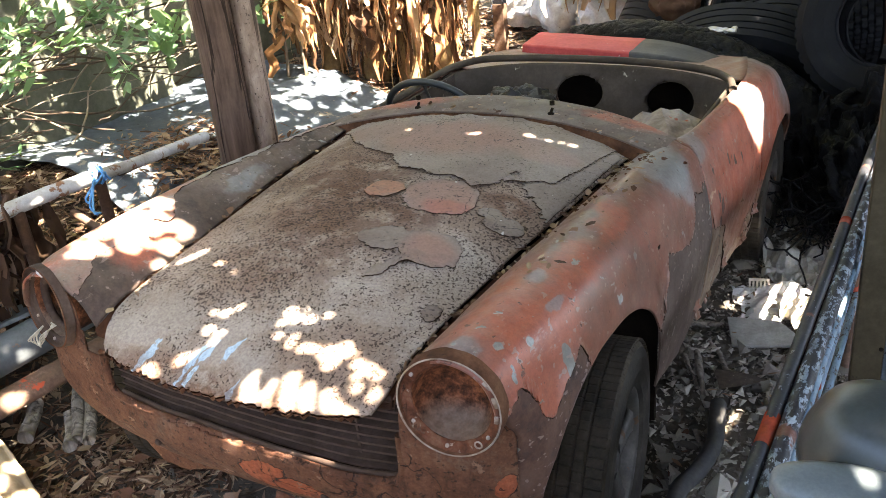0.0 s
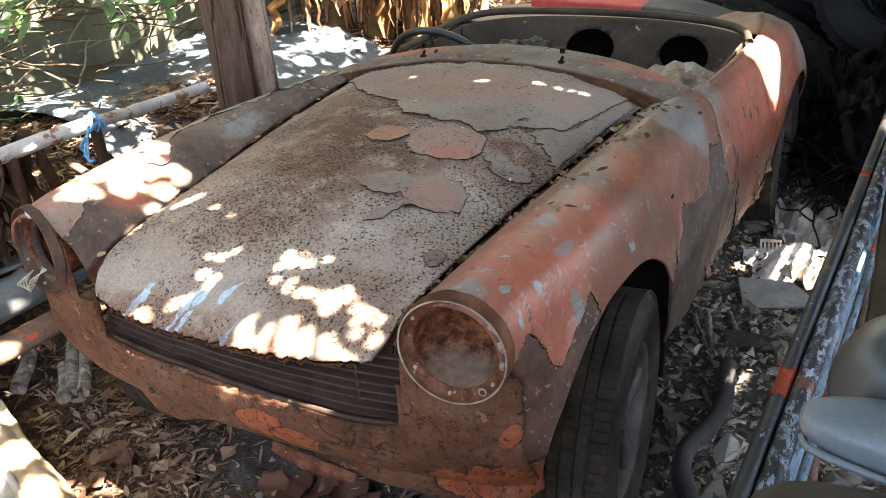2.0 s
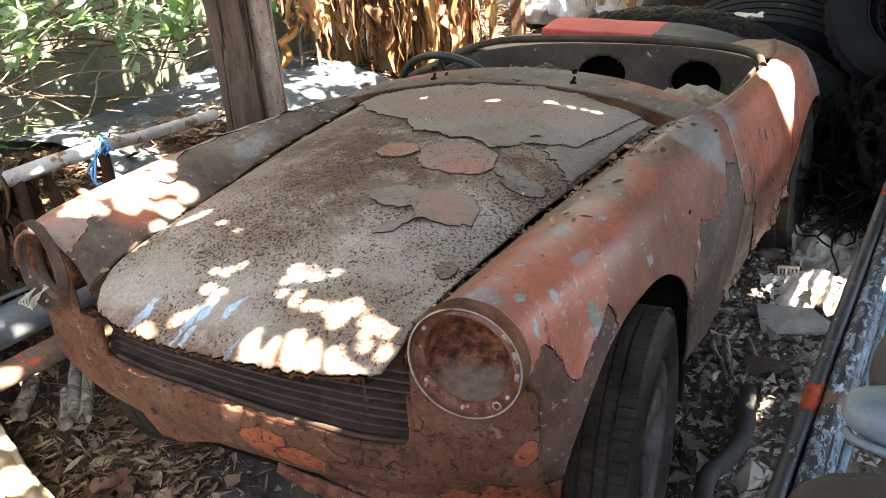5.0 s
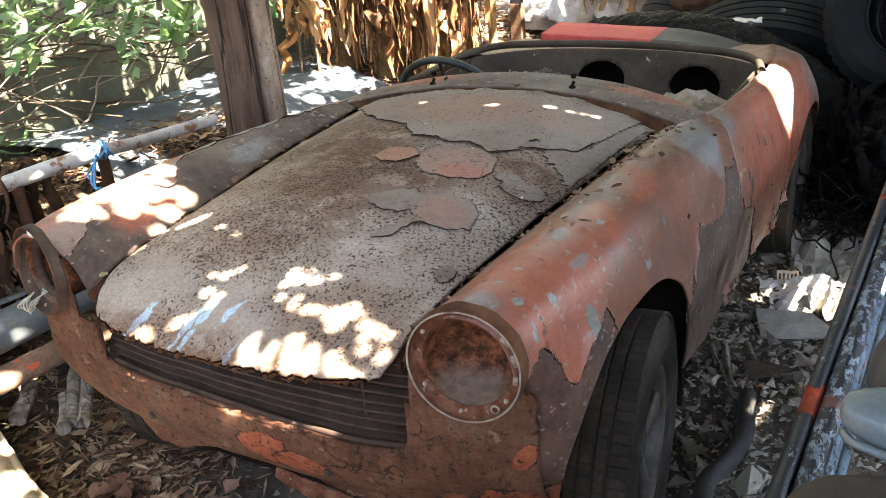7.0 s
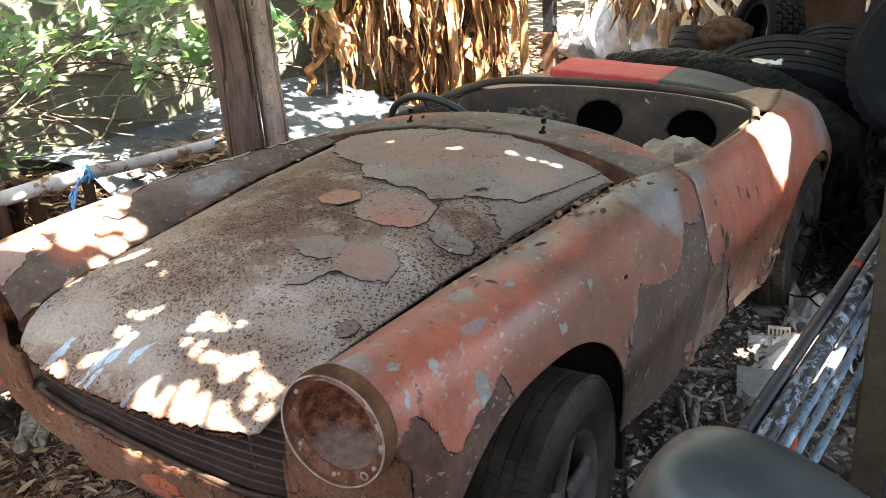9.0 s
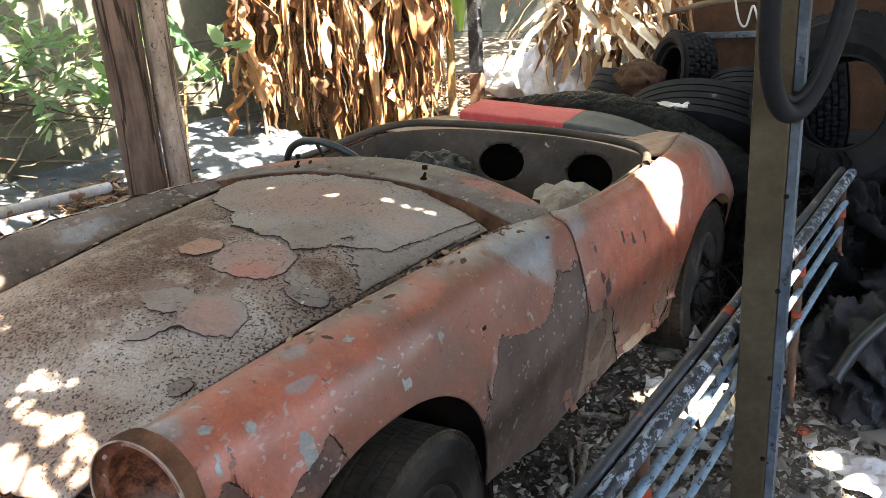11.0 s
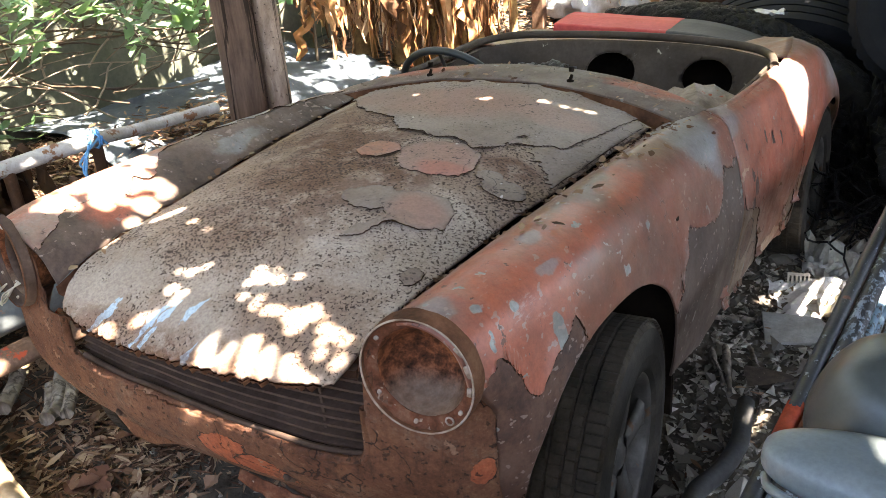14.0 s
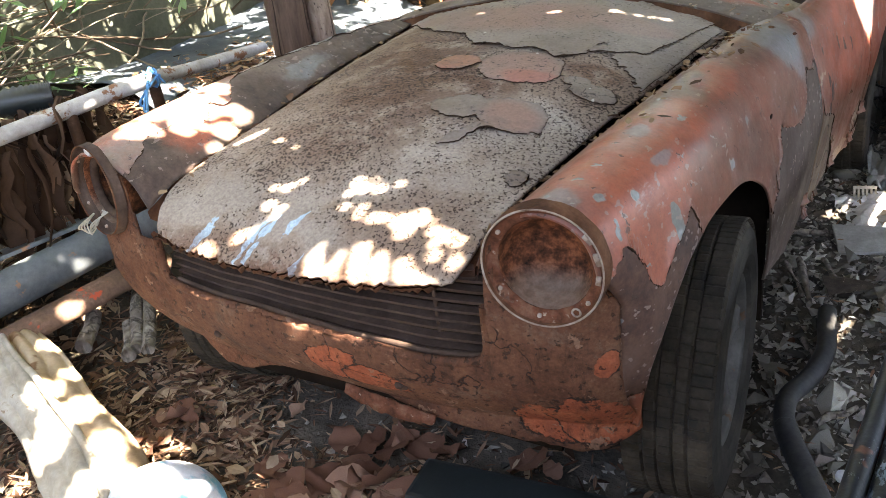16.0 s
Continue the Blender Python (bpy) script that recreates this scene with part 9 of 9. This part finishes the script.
def shard_mesh(seed, flat=0.35):
    r = random.Random(seed)
    bm = bmesh.new()
    pts = [bm.verts.new((r.uniform(-0.5, 0.5), r.uniform(-0.5, 0.5), r.uniform(-flat / 2, flat / 2))) for k in range(11)]
    bmesh.ops.convex_hull(bm, input=pts)
    bmesh.ops.delete(bm, geom=[v for v in bm.verts if not v.link_faces], context="VERTS")
    me = bpy.data.meshes.new("shard")
    bm.to_mesh(me)
    bm.free()
    me.materials.append(MAT_RUBBLE_PC)
    return me


shards = [shard_mesh(k, 0.22 + 0.1 * (k % 3)) for k in range(14)]
r4 = random.Random(21)
for k in range(290):
    x, y = r4.uniform(0.62, 1.45), r4.uniform(0.15, 2.2)
    if x < 0.70 and 0.2 < y < 0.8 or (y > 0.85 and x < 0.88 and k % 3):
        continue
    s = min(0.11, max(0.022, r4.lognormvariate(-3.1, 0.5)))
    part("shard", shards[k % 14], ground, m=Matrix.Translation((x, y, ground_height(x, y) + s * 0.10)) @ Euler((r4.gauss(0, 0.25), r4.gauss(0, 0.25), r4.uniform(0, 6.28))).to_matrix().to_4x4() @ Matrix.Diagonal((s, s, s, 1)))


def grit(name, label, n, place, size, seed):
    r = random.Random(seed)
    vs, fs = [], []
    for k in range(n):
        x, y = place(r)
        s = min(size * 3, r.lognormvariate(math.log(size), 0.5))
        c = Vector((x, y, ground_height(x, y) + s * 0.15))
        R = Euler((r.gauss(0, 0.5), r.gauss(0, 0.5), r.uniform(0, 6.28))).to_matrix()
        b = len(vs)
        f = r.uniform(0.25, 0.7)
        for q in ((1, 0, 0), (-0.3, 0.9, 0.1), (-0.6, -0.8, 0), (0.1, 0.1, 0.8), (0, 0, -0.6)):
            vs.append(c + R @ Vector((q[0] * s, q[1] * s * r.uniform(0.6, 1), q[2] * s * f)))
        fs += [(b, b + 1, b + 3), (b + 1, b + 2, b + 3), (b + 2, b, b + 3), (b + 1, b, b + 4), (b + 2, b + 1, b + 4), (b, b + 2, b + 4)]
    return tagged(part(name, mesh_of(name, vs, fs, MAT_RUBBLE, False)), label, "rubble", kind="stuff")


grit("rubble", "grey broken stones and grit beside the car", 14000, lambda r: (r.uniform(0.45, 1.9), r.uniform(-0.1, 3.0)), 0.0095, 31)
grit("rubble_coarse", "coarse grey chips beside the car", 3000, lambda r: (r.uniform(0.6, 1.7), r.uniform(0.0, 2.7)), 0.0135, 33)
grit("rubble_under", "grey grit under the car", 2500, lambda r: (r.uniform(-0.9, 0.9), r.uniform(-0.3, 3.0)), 0.010, 32)

stone = part("stone", lump("stone", (0, 0, 0), (0.09, 0.07, 0.06), MAT_RUBBLE_PC, 0.35, 2.2, 7, 0.3, 16), m=pose(1.06, 1.12, 0.02))
tagged(stone, "grey broken stone at the foot of the steel post", "stone")
for k, (x0, y0, x1, y1, w) in enumerate([(0.655, 1.40, 0.725, 1.19, 0.013), (0.625, 1.36, 0.70, 1.22, 0.009), (0.74, 1.02, 0.79, 0.93, 0.008), (0.70, 1.62, 0.93, 1.66, 0.010)]):
    z0, z1 = ground_height(x0, y0) + 0.024, ground_height(x1, y1) + 0.020
    tagged(part("wood_strip", tube_mesh("wood_strip", [(x0 + (x1 - x0) * q / 6, y0 + (y1 - y0) * q / 6 + 0.006 * math.sin(q * 1.7 + k), z0 + (z1 - z0) * q / 6) for q in range(7)], [w * (0.75 + 0.25 * math.sin(q * 0.9 + k)) for q in range(7)], MAT_STICK, 6, wob=0.4)), "weathered grey strip of split wood on the rubble", "stick", group="sticks on the rubble")
board = part("board_scrap", shard_mesh(91, 0.10), m=Matrix.Translation((0.81, 1.27, ground_height(0.81, 1.27) + 0.03)) @ Euler((0.05, 0.08, 0.5)).to_matrix().to_4x4() @ Matrix.Diagonal((0.17, 0.12, 0.10, 1)))
board.data.materials[0] = MAT_TRIM
tagged(board, "thin brown broken board on the rubble", "board")

# leaves that fell on the wing
for k, (x, y, z, size, tilt, turn) in enumerate([(0.626, 1.034, 0.757, 0.040, 52, 20), (0.578, 1.077, 0.793, 0.036, 22, 110), (0.52, 0.98, 0.806, 0.028, 5, 60)]):
    fl = [((u - 0.5) * size, (v - 0.5) * size * 0.55 * math.sin(math.pi * (0.1 + 0.8 * u)), 0.012 * size / 0.04 * (abs(v - 0.5) * 0.9 + (u - 0.5) ** 2)) for u in np.linspace(0, 1, 8) for v in np.linspace(0, 1, 5)]
    tagged(solid(part("fallen_leaf", mesh_of("fallen_leaf", fl, grid_faces(8, 5), MAT_CREAM if k == 0 else MAT_PALE_RUST), m=pose(x, y, z, 0, tilt, 0) @ pose(0, 0, 0, 0, 0, turn)), 0.0012), "small dry yellowed leaf lying on the wing", "leaf", group="leaves on the wing")

# large dry leaves on top of the litter, one by one
bigleaf = []
for k in range(6):
    r = random.Random(k + 50)
    vs = []
    n = 9
    for i in range(n):
        u = i / (n - 1)
        w = 0.42 * math.sin(math.pi * (0.04 + 0.92 * u)) ** 0.8 * (1 + 0.2 * noise.noise(Vector((u * 6, k, 0))))
        cv = 0.25 * u * u * r.uniform(-1, 1)
        vs += [(u - 0.5, -w, cv + 0.12 * r.random()), (u - 0.5, -w * 0.5, cv + 0.04), (u - 0.5, 0, cv), (u - 0.5, w * 0.5, cv + 0.04), (u - 0.5, w, cv + 0.12 * r.random())]
    bigleaf.append(mesh_of("leaf", vs, grid_faces(n, 5), MAT_LEAF_PC))
litter_ob = bpy.data.objects["leaf_litter_front"]
for k in range(110):
    x, y = r4.uniform(-0.75, 0.45), r4.uniform(-0.65, 0.32)
    s = r4.uniform(0.05, 0.13)
    part("leaf", bigleaf[k % 6], litter_ob, m=Matrix.Translation((x, y, ground_height(x, y) + 0.03)) @ Euler((r4.gauss(0, 0.3), r4.gauss(0, 0.3), r4.uniform(0, 6.28))).to_matrix().to_4x4() @ Matrix.Diagonal((s, s, s, 1)))
